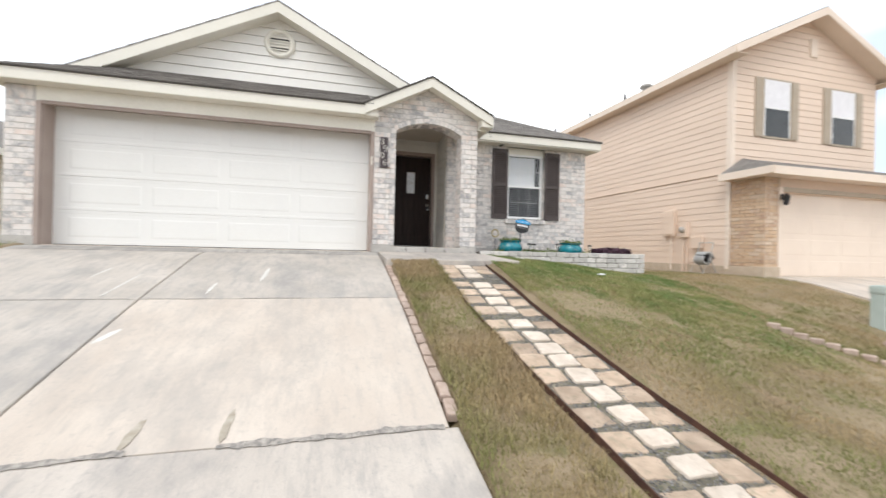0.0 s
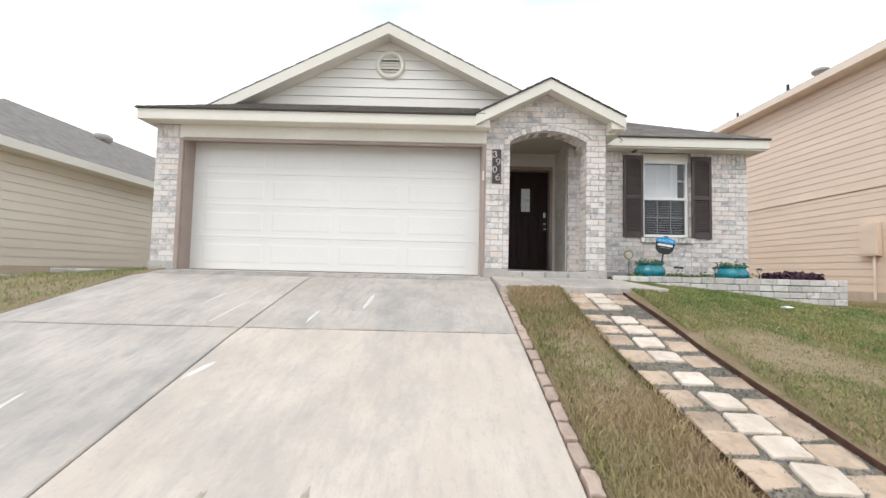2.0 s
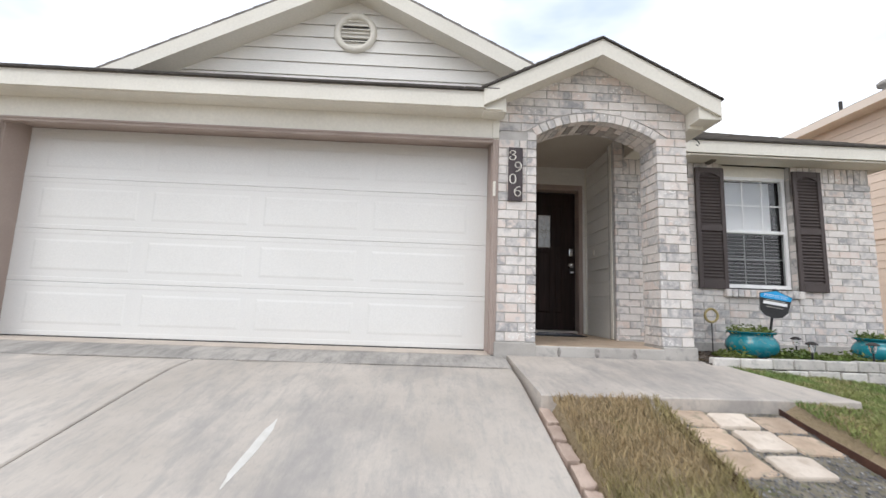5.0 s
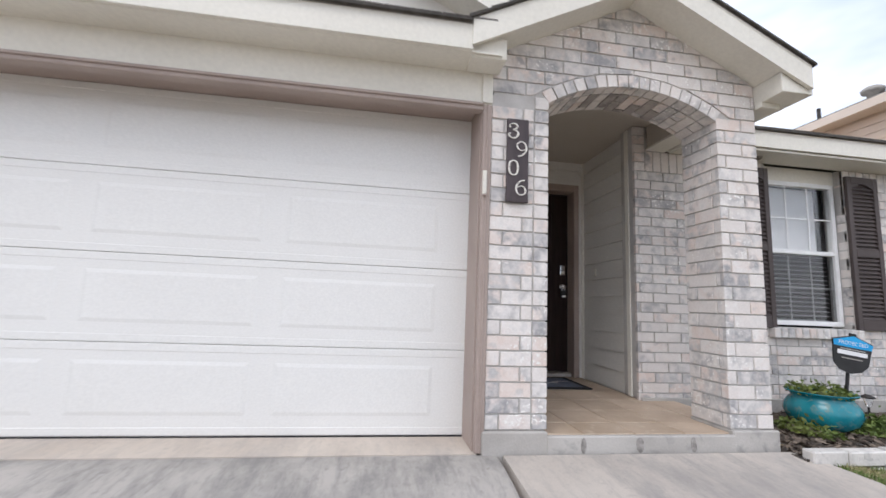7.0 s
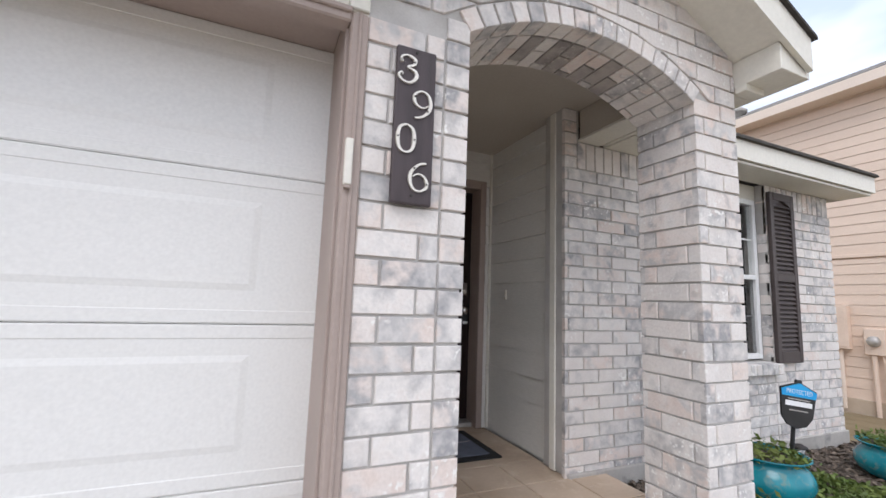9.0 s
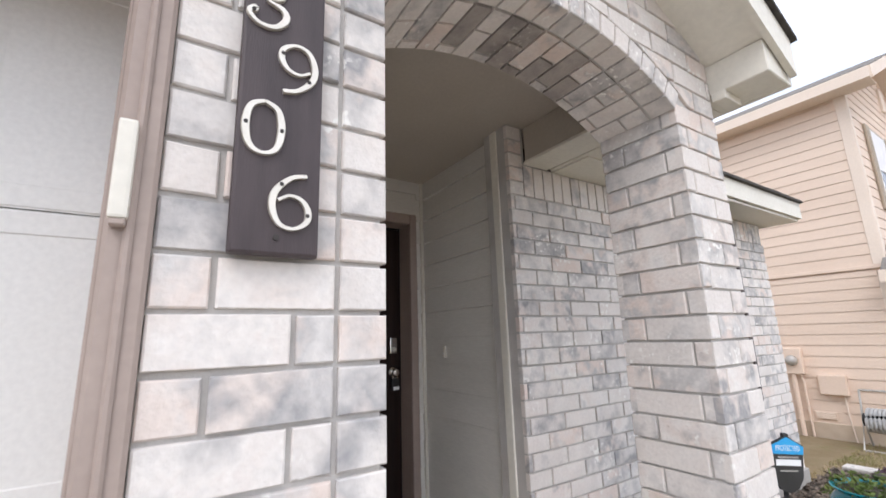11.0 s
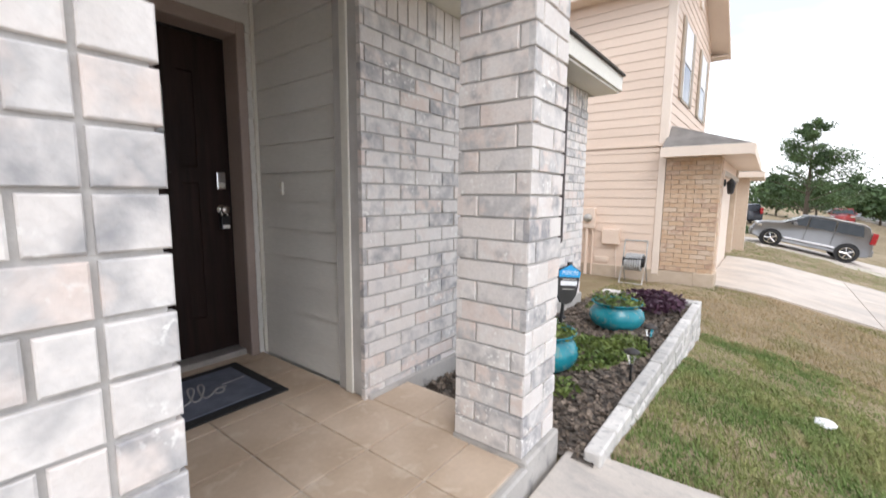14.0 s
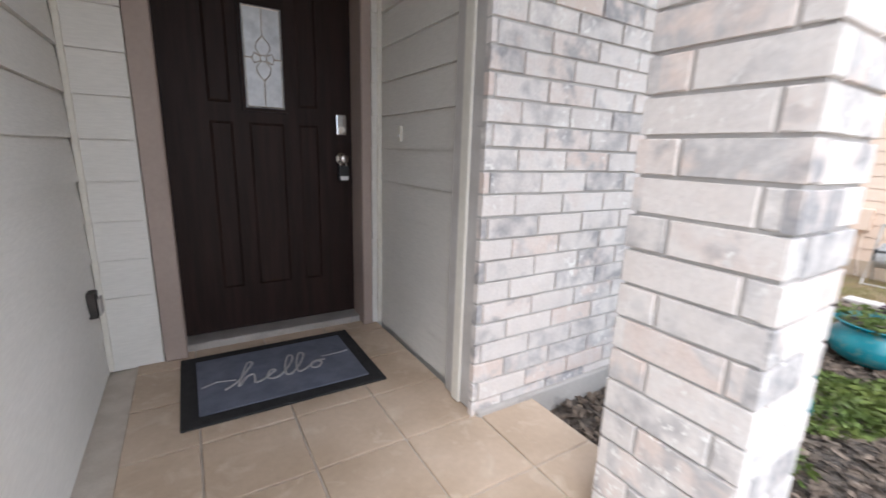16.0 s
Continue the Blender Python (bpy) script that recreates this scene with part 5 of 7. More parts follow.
def doormat():
    m = thing("doormat", (1.68, 9.18, 0.1), "slate-blue doormat with black border and the word hello", "doormat")
    part("border", bbox(-0.42, 0.42, -0.31, 0.31, 0, 0.012, 0.004), M_RUBBER, m)
    part("mat_face", bbox(-0.355, 0.355, -0.245, 0.245, 0.008, 0.0155, 0.002), M_MATBLUE, m)
    # the word hello in one joined-up stroke
    stroke = [(-3.0, -0.6), (-2.55, -0.1), (-2.2, 0.9), (-2.05, 1.5), (-2.3, 1.55), (-2.4, 0.6), (-2.45, -0.55), (-2.2, 0.15), (-1.9, 0.3), (-1.8, -0.1), (-1.75, -0.5), (-1.45, -0.45),
              (-1.1, -0.05), (-0.9, 0.25), (-1.15, 0.3), (-1.25, -0.2), (-1.0, -0.52), (-0.6, -0.3), (-0.2, 0.6), (-0.1, 1.3), (-0.35, 1.4), (-0.45, 0.4), (-0.35, -0.42), (-0.05, -0.35),
              (0.35, 0.6), (0.45, 1.35), (0.2, 1.42), (0.1, 0.4), (0.2, -0.4), (0.55, -0.3), (0.85, 0.1), (1.15, 0.3), (0.85, 0.15), (0.85, -0.3), (1.15, -0.38), (1.35, 0.0), (1.15, 0.28), (1.6, 0.2)]
    pts = []
    for a, b, c, e in zip(stroke[:1] + stroke, stroke, stroke[1:], stroke[2:] + stroke[-1:]):
        for q in range(5):
            t = q / 5
            pts.append(tuple(0.5 * (2 * b[k] + (c[k] - a[k]) * t + (2 * a[k] - 5 * b[k] + 4 * c[k] - e[k]) * t * t + (3 * b[k] - a[k] - 3 * c[k] + e[k]) * t ** 3) for k in (0, 1)))
    part("lettering", tube(bmesh.new(), [(0.055 + 0.098 * u + 0.02 * v, -0.03 + 0.098 * v, 0.0145) for u, v in pts], 0.0062, 6), M_MATLETTER, m, "pale joined-up word hello")
    for s in (-1, 1):
        bm = bmesh.new()
        tube(bm, [(s * 0.20, -0.02 + 0.05 * (s > 0), 0.016), (s * 0.28, 0.0 + 0.03 * (s > 0), 0.016), (s * 0.34, -0.03 + 0.07 * (s > 0), 0.016)], 0.003, 6)
        part("flourish", bm, M_MATLETTER, m)


doormat()


def small_fixtures():
    b = thing("doorbell", (2.35, 9.26, 1.25), "small cream doorbell button on the siding", "doorbell")
    part("case", bbox(-0.016, 0, -0.014, 0.014, -0.04, 0.04, 0.005, 2), M_CREAM, b)
    part("button", tube(bmesh.new(), [(-0.014, 0, -0.012), (-0.02, 0, -0.012)], 0.007, 12), M_VINYL, b)
    o = thing("outdoor_outlet", (0.972, 9.35, 0.50), "weathered grey outlet cover on the porch siding", "outlet")
    part("cover", bbox(0, 0.03, -0.035, 0.035, -0.055, 0.055, 0.006, 2), M_WIRE, o)
    part("flap", bbox(0.034, 0.044, -0.032, 0.032, -0.045, 0.03, 0.004), M_SLAB, o)
    h = thing("plant_hook", (3.02, WING - 0.34, 2.46), "curled dark iron hook under the eave", "hook")
    part("rod", tube(bmesh.new(), [(-0.14, 0.02, 0.0), (-0.07, -0.04, 0.015), (0.0, -0.08, 0.0), (0.05, -0.1, -0.04), (0.075, -0.1, -0.075), (0.055, -0.1, -0.10), (0.03, -0.1, -0.085)], 0.006, 8), M_WIRE, h)


small_fixtures()

# ---- planting bed ----
BED = 0.005


def bed():
    bm = bmesh.new()
    xs, ys = np.linspace(2.64, 6.15, 60), np.linspace(7.32, 8.43, 22)
    v = {}
    for i, x in enumerate(xs):
        for j, y in enumerate(ys):
            v[i, j] = bm.verts.new((x, y, BED + 0.03 * noise.noise((x * 5, y * 5, 0)) + 0.015 * noise.noise((x * 16, y * 16, 4))))
    for i in range(59):
        for j in range(21):
            bm.faces.new((v[i, j], v[i + 1, j], v[i + 1, j + 1], v[i, j + 1]))
    for i in range(59):
        for j, s in ((0, 1), (21, -1)):
            a, b = v[i, j], v[i + 1, j]
            bm.faces.new((a, b, bm.verts.new((b.co.x, b.co.y, -0.6)), bm.verts.new((a.co.x, a.co.y, -0.6))))
    whole("planting_bed", bm, M_MULCH, "raised bed of dark bark mulch before the brick wall", "flower bed", "structure")
    # mulch chips
    rnd = random.Random(9)
    bm = bmesh.new()
    vs, fs = [], []
    for k in range(5200):
        x, y = rnd.uniform(2.66, 6.12), rnd.uniform(7.36, 8.42)
        z = BED + 0.03 * noise.noise((x * 5, y * 5, 0)) + 0.015 * noise.noise((x * 16, y * 16, 4)) + rnd.uniform(0, 0.014)
        a = rnd.uniform(0, math.pi)
        l, w = rnd.uniform(0.012, 0.035), rnd.uniform(0.004, 0.012)
        c, s = math.cos(a), math.sin(a)
        t1, t2 = rnd.uniform(-0.012, 0.012), rnd.uniform(-0.006, 0.006)
        n = len(vs)
        for du, dv, dz in ((-l, -w, -t1 - t2), (l, -w, t1 - t2), (l, w, t1 + t2), (-l, w, -t1 + t2)):
            vs.append((x + du * c - dv * s, y + du * s + dv * c, z + dz))
        fs.append((n, n + 1, n + 2, n + 3))
    bm.free()
    me = bpy.data.meshes.new("mulch_chips")
    me.from_pydata(vs, [], fs)
    me.materials.append(M_CHIP)
    tagged(new("mulch_chips", me), "loose grey-brown bark chips on the bed", "mulch", kind="stuff")
    # dry-laid stone edge, two to four courses as the lawn falls away
    w = thing("bed_wall", (0, 0, 0), "low dry-laid edging wall of pale rectangular stones", "garden wall", kind="structure")
    for course in range(5):
        top = 0.06 - course * 0.098
        x = 2.66 + (0.13 if course % 2 else 0)
        while x < 6.2:
            l = rng.choice((0.20, 0.25, 0.30))
            if top > lawn(x + l / 2, 7.2) - 0.06:
                part("edging_stone", bbox(x, min(x + l - 0.008, 6.24), 7.285 + rng.uniform(-0.008, 0.008), 7.37, top - 0.09, top + rng.uniform(-0.005, 0.005), 0.008), M_BEDSTONE, w)
            x += l
        y = 7.36
        while y < 8.3:
            part("edging_stone", bbox(6.10, 6.24, y, y + 0.24, top - 0.09, top, 0.008), M_BEDSTONE, w)
            y += 0.25


M_CHIP = surface("bark_chip", (0.085, 0.062, 0.047), (0.22, 0.175, 0.135), 30, 0.95, 0, 60, vary=0.5)
bed()


def pot(x, y, r, h, label):
    p = thing("flower_pot", (x, y, BED), label, "flower pot", "teal pots in the bed")
    prof = [(0.55, 0.0), (0.70, 0.04), (0.90, 0.20), (1.0, 0.42), (0.97, 0.60), (0.86, 0.76), (0.78, 0.84), (0.80, 0.90), (0.90, 0.955), (0.94, 0.985), (0.92, 1.0), (0.84, 0.985), (0.76, 0.9), (0.74, 0.85)]
    part("body", lathe([(r * a, h * b) for a, b in prof], 40), M_TEAL, p, "glazed teal body", True)
    part("soil", lathe([(r * 0.76, h * 0.84), (r * 0.77, h * 0.9), (r * 0.3, h * 0.92)], 24), M_MULCH, p)
    rnd = random.Random(int(x * 100))
    me = leaf_cloud(420, lambda q: (r * 0.95 * math.sqrt(q.random()) * math.cos(t := q.uniform(0, 6.283)), r * 0.95 * q.random() ** 0.5 * math.sin(t), h * 0.92 + abs(q.gauss(0, 0.035))), 0.022, rnd)
    me.materials.append(M_LEAF2)
    o = new("foliage", me)
    o.parent = p
    tagged(o, "sparse yellow-green leaves")
    return p


pot(3.55, 7.98, 0.245, 0.275, "glazed teal pot with sparse green plants and a yard sign")
pot(4.84, 7.83, 0.245, 0.25, "squat glazed teal pot with yellowing low plants")


def yard_sign():
    s = thing("yard_sign", (3.67, 7.98, BED + 0.2), "small black and blue shield-shaped security yard sign", "sign")
    s.matrix_basis = pose(3.70, 7.93, BED + 0.12, 0, 9, -8) @ Matrix.Scale(1.4, 4)
    part("stake", tube(bmesh.new(), [(0, 0, -0.1), (0, 0, 0.3)], 0.009, 8), M_BLACK, s)

    def shield(pts, y0, y1):
        bm = bmesh.new()
        loft(bm, [[(u, yy, v) for u, v in pts] for yy in (y0, y1)])
        return bm
    out = [(-0.10, 0.285), (-0.095, 0.27), (-0.06, 0.235), (0, 0.22), (0.06, 0.235), (0.095, 0.27), (0.10, 0.285), (0.115, 0.40), (0.0, 0.435), (-0.115, 0.40)]
    b = part("board", shield([(u * 1.0, v) for u, v in out], -0.018, -0.010), M_BLACK, s)
    part("blue_band", shield([(-0.114, 0.395), (-0.108, 0.365), (0.108, 0.365), (0.114, 0.395), (0.0, 0.43)][::-1], -0.0205, -0.019), M_BLUE, s, "bright blue band")
    text_part("lettering", "PROTECTED", 0.030, pose(0, -0.021, 0.387, 90, 0, 0), M_WHITE, s, 0.0005)
    part("logo_bar", bbox(-0.085, 0.085, -0.0205, -0.019, 0.322, 0.345), M_WHITE, s, "plain white logo bar")
    part("print_line", bbox(-0.07, 0.07, -0.0205, -0.019, 0.351, 0.356), M_SLAB, s)
    part("print_line", bbox(-0.06, 0.06, -0.0205, -0.019, 0.300, 0.305), M_SLAB, s)
    part("top_tab", bbox(-0.02, 0.02, -0.018, -0.006, 0.425, 0.445, 0.003), M_BLACK, s)


yard_sign()


def solar_light(x, y, h):
    s = thing("solar_light", (x, y, BED), "small black stake garden light with a clear lens", "garden light", "garden lights in the bed")
    part("stake", tube(bmesh.new(), [(0, 0, -0.05), (0, 0, h - 0.07)], 0.008, 8), M_BLACK, s)
    part("lens", lathe([(0.018, h - 0.07), (0.030, h - 0.02), (0.032, h)], 16), M_LEADED, s)
    part("cap", lathe([(0.05, h), (0.048, h + 0.012), (0.02, h + 0.028), (0.005, h + 0.03)], 20), M_WIRE, s, "", True)


for lx, ly, lh in ((3.70, 7.42, 0.19), (4.32, 7.44, 0.20), (4.15, 8.1, 0.2), (5.35, 7.9, 0.2)):
    solar_light(lx, ly, lh)


def ring_ornament():
    o = thing("ring_ornament", (3.34, 8.30, BED), "straw-coloured ring ornament on a thin stake", "garden ornament")
    part("stake", tube(bmesh.new(), [(0, 0, -0.05), (0, 0, 0.34)], 0.006, 8), M_WIRE, o)
    part("ring", torus(bmesh.new(), (0, 0, 0.43), 0.075, 0.014, "y"), M_STRAW, o, "", True)


ring_ornament()


def bed_plants():
    rnd = random.Random(21)
    for cx, cy, rx, ry, n in ((3.95, 7.85, 0.40, 0.30, 1500), (4.25, 7.60, 0.30, 0.18, 700), (3.25, 7.85, 0.16, 0.25, 350), (5.4, 8.1, 0.2, 0.2, 250)):
        def at(q, cx=cx, cy=cy, rx=rx, ry=ry):
            t, d = q.uniform(0, 6.283), math.sqrt(q.random())
            return (cx + rx * d * math.cos(t), cy + ry * d * math.sin(t), BED + 0.015 + abs(q.gauss(0, 0.05)) * (1.2 - d))
        me = leaf_cloud(n, at, 0.024, rnd)
        me.materials.append(M_LEAF2)
        tagged(new("ground_cover", me), "low yellow-green ground cover on the mulch", "plant", "ground cover in the bed")
    p = thing("purple_plant", (5.75, 7.72, BED), "sprawling dark purple leafy plant at the bed's end", "plant")
    bm = bmesh.new()
    for k in range(16):
        a = rnd.uniform(0, 6.283)
        r = rnd.uniform(0.2, 0.42)
        tube(bm, [(0, 0, 0), (r * 0.5 * math.cos(a), r * 0.4 * math.sin(a), 0.10), (r * math.cos(a), r * 0.75 * math.sin(a), 0.13 + rnd.uniform(-0.04, 0.05))], [0.008, 0.006, 0.003], 6)
    part("stems", bm, M_PURPLE, p)

    def at2(q):
        t, d = q.uniform(0, 6.283), math.sqrt(q.random())
        return (0.42 * d * math.cos(t), 0.33 * d * math.sin(t), 0.05 + 0.12 * q.random() * (1.25 - 0.5 * d))
    me = leaf_cloud(900, at2, 0.035, rnd)
    me.materials.append(M_PURPLE)
    o = new("leaves", me)
    o.parent = p


bed_plants()


# ---- stone path and edgings ----
def stone_mesh(w, l, h, rnd):
    """A cleft paver: four skewed corners, chipped edges and a slightly uneven top."""
    bm = bmesh.new()
    corners = [(sx * w / 2 * rnd.uniform(0.9, 1.02), sy * l / 2 * rnd.uniform(0.88, 1.03)) for sx, sy in ((-1, -1), (1, -1), (1, 1), (-1, 1))]
    ring = []
    for (ax, ay), (bx, by) in zip(corners, corners[1:] + corners[:1]):
        for t in (0.07, 0.3, 0.55, 0.8, 0.94):
            ring.append((ax + (bx - ax) * t + rnd.uniform(-0.005, 0.005), ay + (by - ay) * t + rnd.uniform(-0.005, 0.005)))
    loft(bm, [[(u, v, -h) for u, v in ring], [(u * 1.01, v * 1.01, -0.012) for u, v in ring], [(u * 0.975, v * 0.975, -0.002 + rnd.uniform(-0.002, 0.002)) for u, v in ring], [(u * 0.6, v * 0.6, 0.002 + rnd.uniform(-0.002, 0.002)) for u, v in ring]])
    return bm


def path_x(y):
    return float(np.interp(y, (-4, 1.8, 2.4, 3.3, 4.0, 4.6, 5.2, 6.6), (2.10, 2.07, 2.05, 1.98, 1.925, 1.91, 1.93, 1.99)))


def stone_path():
    p = thing("stone_path", (0, 0, 0), "garden path of pale and tan stone pavers between rusty edging", "path", kind="structure")
    rnd = random.Random(12)
    ys = [6.10, 5.88, 5.62, 5.21, 4.92, 4.63, 4.34, 4.00, 3.70, 3.46, 3.25, 3.01, 2.76, 2.51, 2.24, 1.98, 1.73] + [1.48 - 0.25 * k for k in range(20)]
    for k, y in enumerate(ys):
        x = path_x(y)
        tilt = math.degrees(math.atan((slope(y + 0.1) - slope(y - 0.1)) / 0.2))
        for c, dx, w, m, lift in ((0, -0.255, 0.245, M_STONE_D, 0.02), (1, -0.005, 0.24, M_STONE_L, 0.035), (2, 0.25, 0.25, M_STONE_D, 0.02)):
            if c != 1 and rnd.random() < (0.20 if 4.0 < y < 6.2 else 0.05):
                continue
            l = rnd.uniform(0.185, 0.215) if c == 1 else rnd.uniform(0.195, 0.235)
            yy = y + (0.0 if c == 1 else (0.045 if c == 0 else -0.03)) + rnd.uniform(-0.02, 0.02)
            ob = part("paver", stone_mesh(w * rnd.uniform(0.92, 1.0), l, 0.06, rnd), m, p)
            ob.matrix_basis = pose(x + dx + rnd.uniform(-0.012, 0.012), yy, slope(yy) + lift, tilt + rnd.uniform(-2, 2), rnd.uniform(-2, 2), rnd.uniform(-7, 7))
    # soil and gravel between
    bm = bmesh.new()
    loft(bm, [[(path_x(y) - 0.385, y, slope(y) - 0.08), (path_x(y) - 0.385, y, slope(y) + 0.008), (path_x(y), y, slope(y) + 0.012), (path_x(y) + 0.385, y, slope(y) + 0.008), (path_x(y) + 0.385, y, slope(y) - 0.08)] for y in np.linspace(-4.0, 6.245, 60)])
    part("path_soil", bm, M_PATHSOIL, p)
    vs, fs = [], []
    for k in range(22000):
        y = rnd.uniform(-2, 6.23)
        x = path_x(y) + rnd.uniform(-0.38, 0.38)
        z = slope(y) + 0.012
        r = rnd.uniform(0.004, 0.011)
        n = len(vs)
        a = rnd.uniform(0, 6.28)
        for q in range(3):
            vs.append((x + r * math.cos(a + q * 2.09), y + r * math.sin(a + q * 2.09), z))
        vs.append((x, y, z + r * 0.9))
        fs += [(n, n + 1, n + 3), (n + 1, n + 2, n + 3), (n + 2, n, n + 3)]
    me = bpy.data.meshes.new("gravel")
    me.from_pydata(vs, [], fs)
    me.materials.append(M_GRAVEL)
    o = new("gravel", me)
    o.parent = p
    tagged(o, kind="stuff")
    for s, dx in ((0, -0.395), (1, 0.395)):
        bm = bmesh.new()
        hgt = 0.04 if s == 0 else 0.05
        rings = []
        for y in np.linspace(-4.0, 6.245, 90):
            x = path_x(y) + dx + 0.012 * noise.noise((y * 0.9, s * 7, 0))
            z = slope(y) + 0.012 * noise.noise((y * 1.4, s * 3, 2))
            rings.append([(x - 0.004, y, z - 0.08), (x + 0.004, y, z - 0.08), (x + 0.004, y, z + hgt), (x - 0.004, y, z + hgt)])
        loft(bm, rings)
        part("steel_edging", bm, M_RUST, p, "rusty steel edging strip")


M_PATHSOIL = surface("grey_path_soil", (0.13, 0.115, 0.085), (0.25, 0.22, 0.165), 8, 1.0, 0.8, 80, c3=(0.11, 0.12, 0.05))
M_GRAVEL = surface("grey_gravel", (0.09, 0.088, 0.088), (0.26, 0.25, 0.24), 40, 0.95, 0, 60, vary=0.5)
stone_path()


def paver_edging():
    p = thing("paver_edging", (0, 0, 0), "row of rose-brown pavers along the driveway", "edging", kind="structure")
    rnd = random.Random(5)
    y = 2.7
    while y < 6.15:
        l = rnd.uniform(0.17, 0.21)
        ob = part("paver", stone_mesh(0.08, l, 0.06, rnd), M_PAVER, p)
        ob.matrix_basis = pose(0.818 + rnd.uniform(-0.008, 0.008), y + l / 2, slope(y + l / 2) + 0.006, math.degrees(math.atan((slope(y + 0.1) - slope(y - 0.1)) / 0.2)), rnd.uniform(-3, 3), rnd.uniform(-4, 4))
        y += l + 0.012
    return p


paver_edging()


def blades(name, count, region, h0, h1, material, label, seed, fade=0.0):
    """Grass blades as single bent triangles pairs over a region of the lawn."""
    r = np.random.RandomState(seed)
    x0, x1, y0, y1 = region
    xs, ys = r.uniform(x0, x1, count), r.uniform(y0, y1, count)
    vs, fs = [], []
    for k in range(count):
        x, y = float(xs[k]), float(ys[k])
        if fade and r.rand() > ((y - y0) / fade if fade > 0 else (y1 - y) / -fade) + 0.4 * noise.noise((x, y, 2.0)):
            continue
        if (x > 2.42 and y > 7.275 and x < 6.27) or (0.76 < x < 2.97 - 0.20 * (y - 6.25) and y > 6.24) or (path_x(y) - 0.39 < x < path_x(y) + 0.39 and r.rand() > 0.22):
            continue
        if -4.36 < x < (0.86 if y > 2.9 + 0.4 * noise.noise((y * 3, 2.0, 0.0)) else 0.815 + 0.04 * noise.noise((y * 5, 0.0, 0.0))) or (x > 9.9 and x < 15.1):
            continue
        if x > 6.3 and y > 8.45 and x > 9.6:
            continue
        patch = noise.noise((x * 0.8, y * 0.8, 7.0)) + 0.5 * noise.noise((x * 2.6, y * 2.6, 1.0))
        if patch < -0.34 and r.rand() < 0.5:
            continue
        z = lawn(x, y) - 0.006
        h = r.uniform(h0, h1) * (1 + 0.5 * patch)
        a, b = r.uniform(0, 6.283), r.uniform(0, 6.283)
        w = r.uniform(0.0022, 0.0042)
        lean = h * r.uniform(0.25, 1.1)
        n = len(vs)
        cx, sx = math.cos(a) * w, math.sin(a) * w
        lx, ly = math.cos(b) * lean, math.sin(b) * lean
        vs += [(x - cx, y - sx, z), (x + cx, y + sx, z), (x + lx * 0.4 + cx * 0.7, y + ly * 0.4 + sx * 0.7, z + h * 0.65), (x + lx * 0.4 - cx * 0.7, y + ly * 0.4 - sx * 0.7, z + h * 0.65), (x + lx, y + ly, z + h * 0.9)]
        fs += [(n, n + 1, n + 2, n + 3), (n + 3, n + 2, n + 4)]
    me = bpy.data.meshes.new(name)
    me.from_pydata(vs, [], fs)
    me.materials.append(material)
    return tagged(new(name, me), label, "grass", kind="stuff")


blades("grass", 34000, (0.745, 1.56, -1.5, 6.30), 0.03, 0.075, M_GRASS, "patchy half-dry grass strip beside the driveway", 1)
blades("grass", 120000, (2.45, 6.5, 3.2, 7.28), 0.022, 0.052, M_GREENGRASS, "greener lawn below the planting bed", 2, 2.6)
blades("grass", 100000, (2.45, 7.5, -1.0, 6.6), 0.022, 0.055, M_GRASS, "dry straw-coloured lawn with thin patches", 3, -2.4)
blades("grass", 34000, (6.2, 9.9, 3.0, 9.0), 0.025, 0.06, M_GRASS, "thin lawn between the two houses", 4)
blades("grass", 16000, (-9.0, -4.36, 2.5, 9.0), 0.03, 0.07, M_GREENGRASS, "green lawn beside the driveway", 5)
blades("grass", 14000, (15.1, 26, 2.0, 8.0), 0.03, 0.08, M_GREENGRASS, "lawn between the neighbouring driveways", 6)

# ---- the neighbouring house with two storeys ----
NX, NY, NG, NZ = 9.70, 8.40, 7.50, -0.46


def window_simple(parent, place_x, y, x0, x1, z0, z1, shut=0.0):
    w = part("window", bbox(x0 - 0.05, x1 + 0.05, y - 0.03, y + 0.02, z0 - 0.05, z1 + 0.05, 0.005), M_TAN, parent)
    part("pane", bbox(x0, x1, y - 0.034, y - 0.031, z0, (z0 + z1) / 2 - 0.02), M_CARGLASS, w)
    part("pane", bbox(x0, x1, y - 0.034, y - 0.031, (z0 + z1) / 2 + 0.02, z1), M_BLIND, w)
    part("sash", bbox(x0 - 0.01, x1 + 0.01, y - 0.045, y - 0.028, (z0 + z1) / 2 - 0.02, (z0 + z1) / 2 + 0.02, 0.003), M_VINYL, w)
    for a, b in ((x0 - 0.01, x0 + 0.02), (x1 - 0.02, x1 + 0.01)):
        part("sash", bbox(a, b, y - 0.045, y - 0.028, z0, z1, 0.003), M_VINYL, w)
    if shut:
        for a in (x0 - 0.06 - shut, x1 + 0.06):
            s = part("shutter", bbox(a, a + shut, y - 0.05, y - 0.014, z0 - 0.03, z1 + 0.03, 0.005), M_TAN, parent)
            bm = bmesh.new()
            for k in range(18):
                z = z0 + 0.03 + k * (z1 - z0 - 0.08) / 18
                box(bm, a + 0.04, a + shut - 0.04, y - 0.056, y - 0.048, z, z + 0.045)
            part("louvre", bm, M_TAN, s)


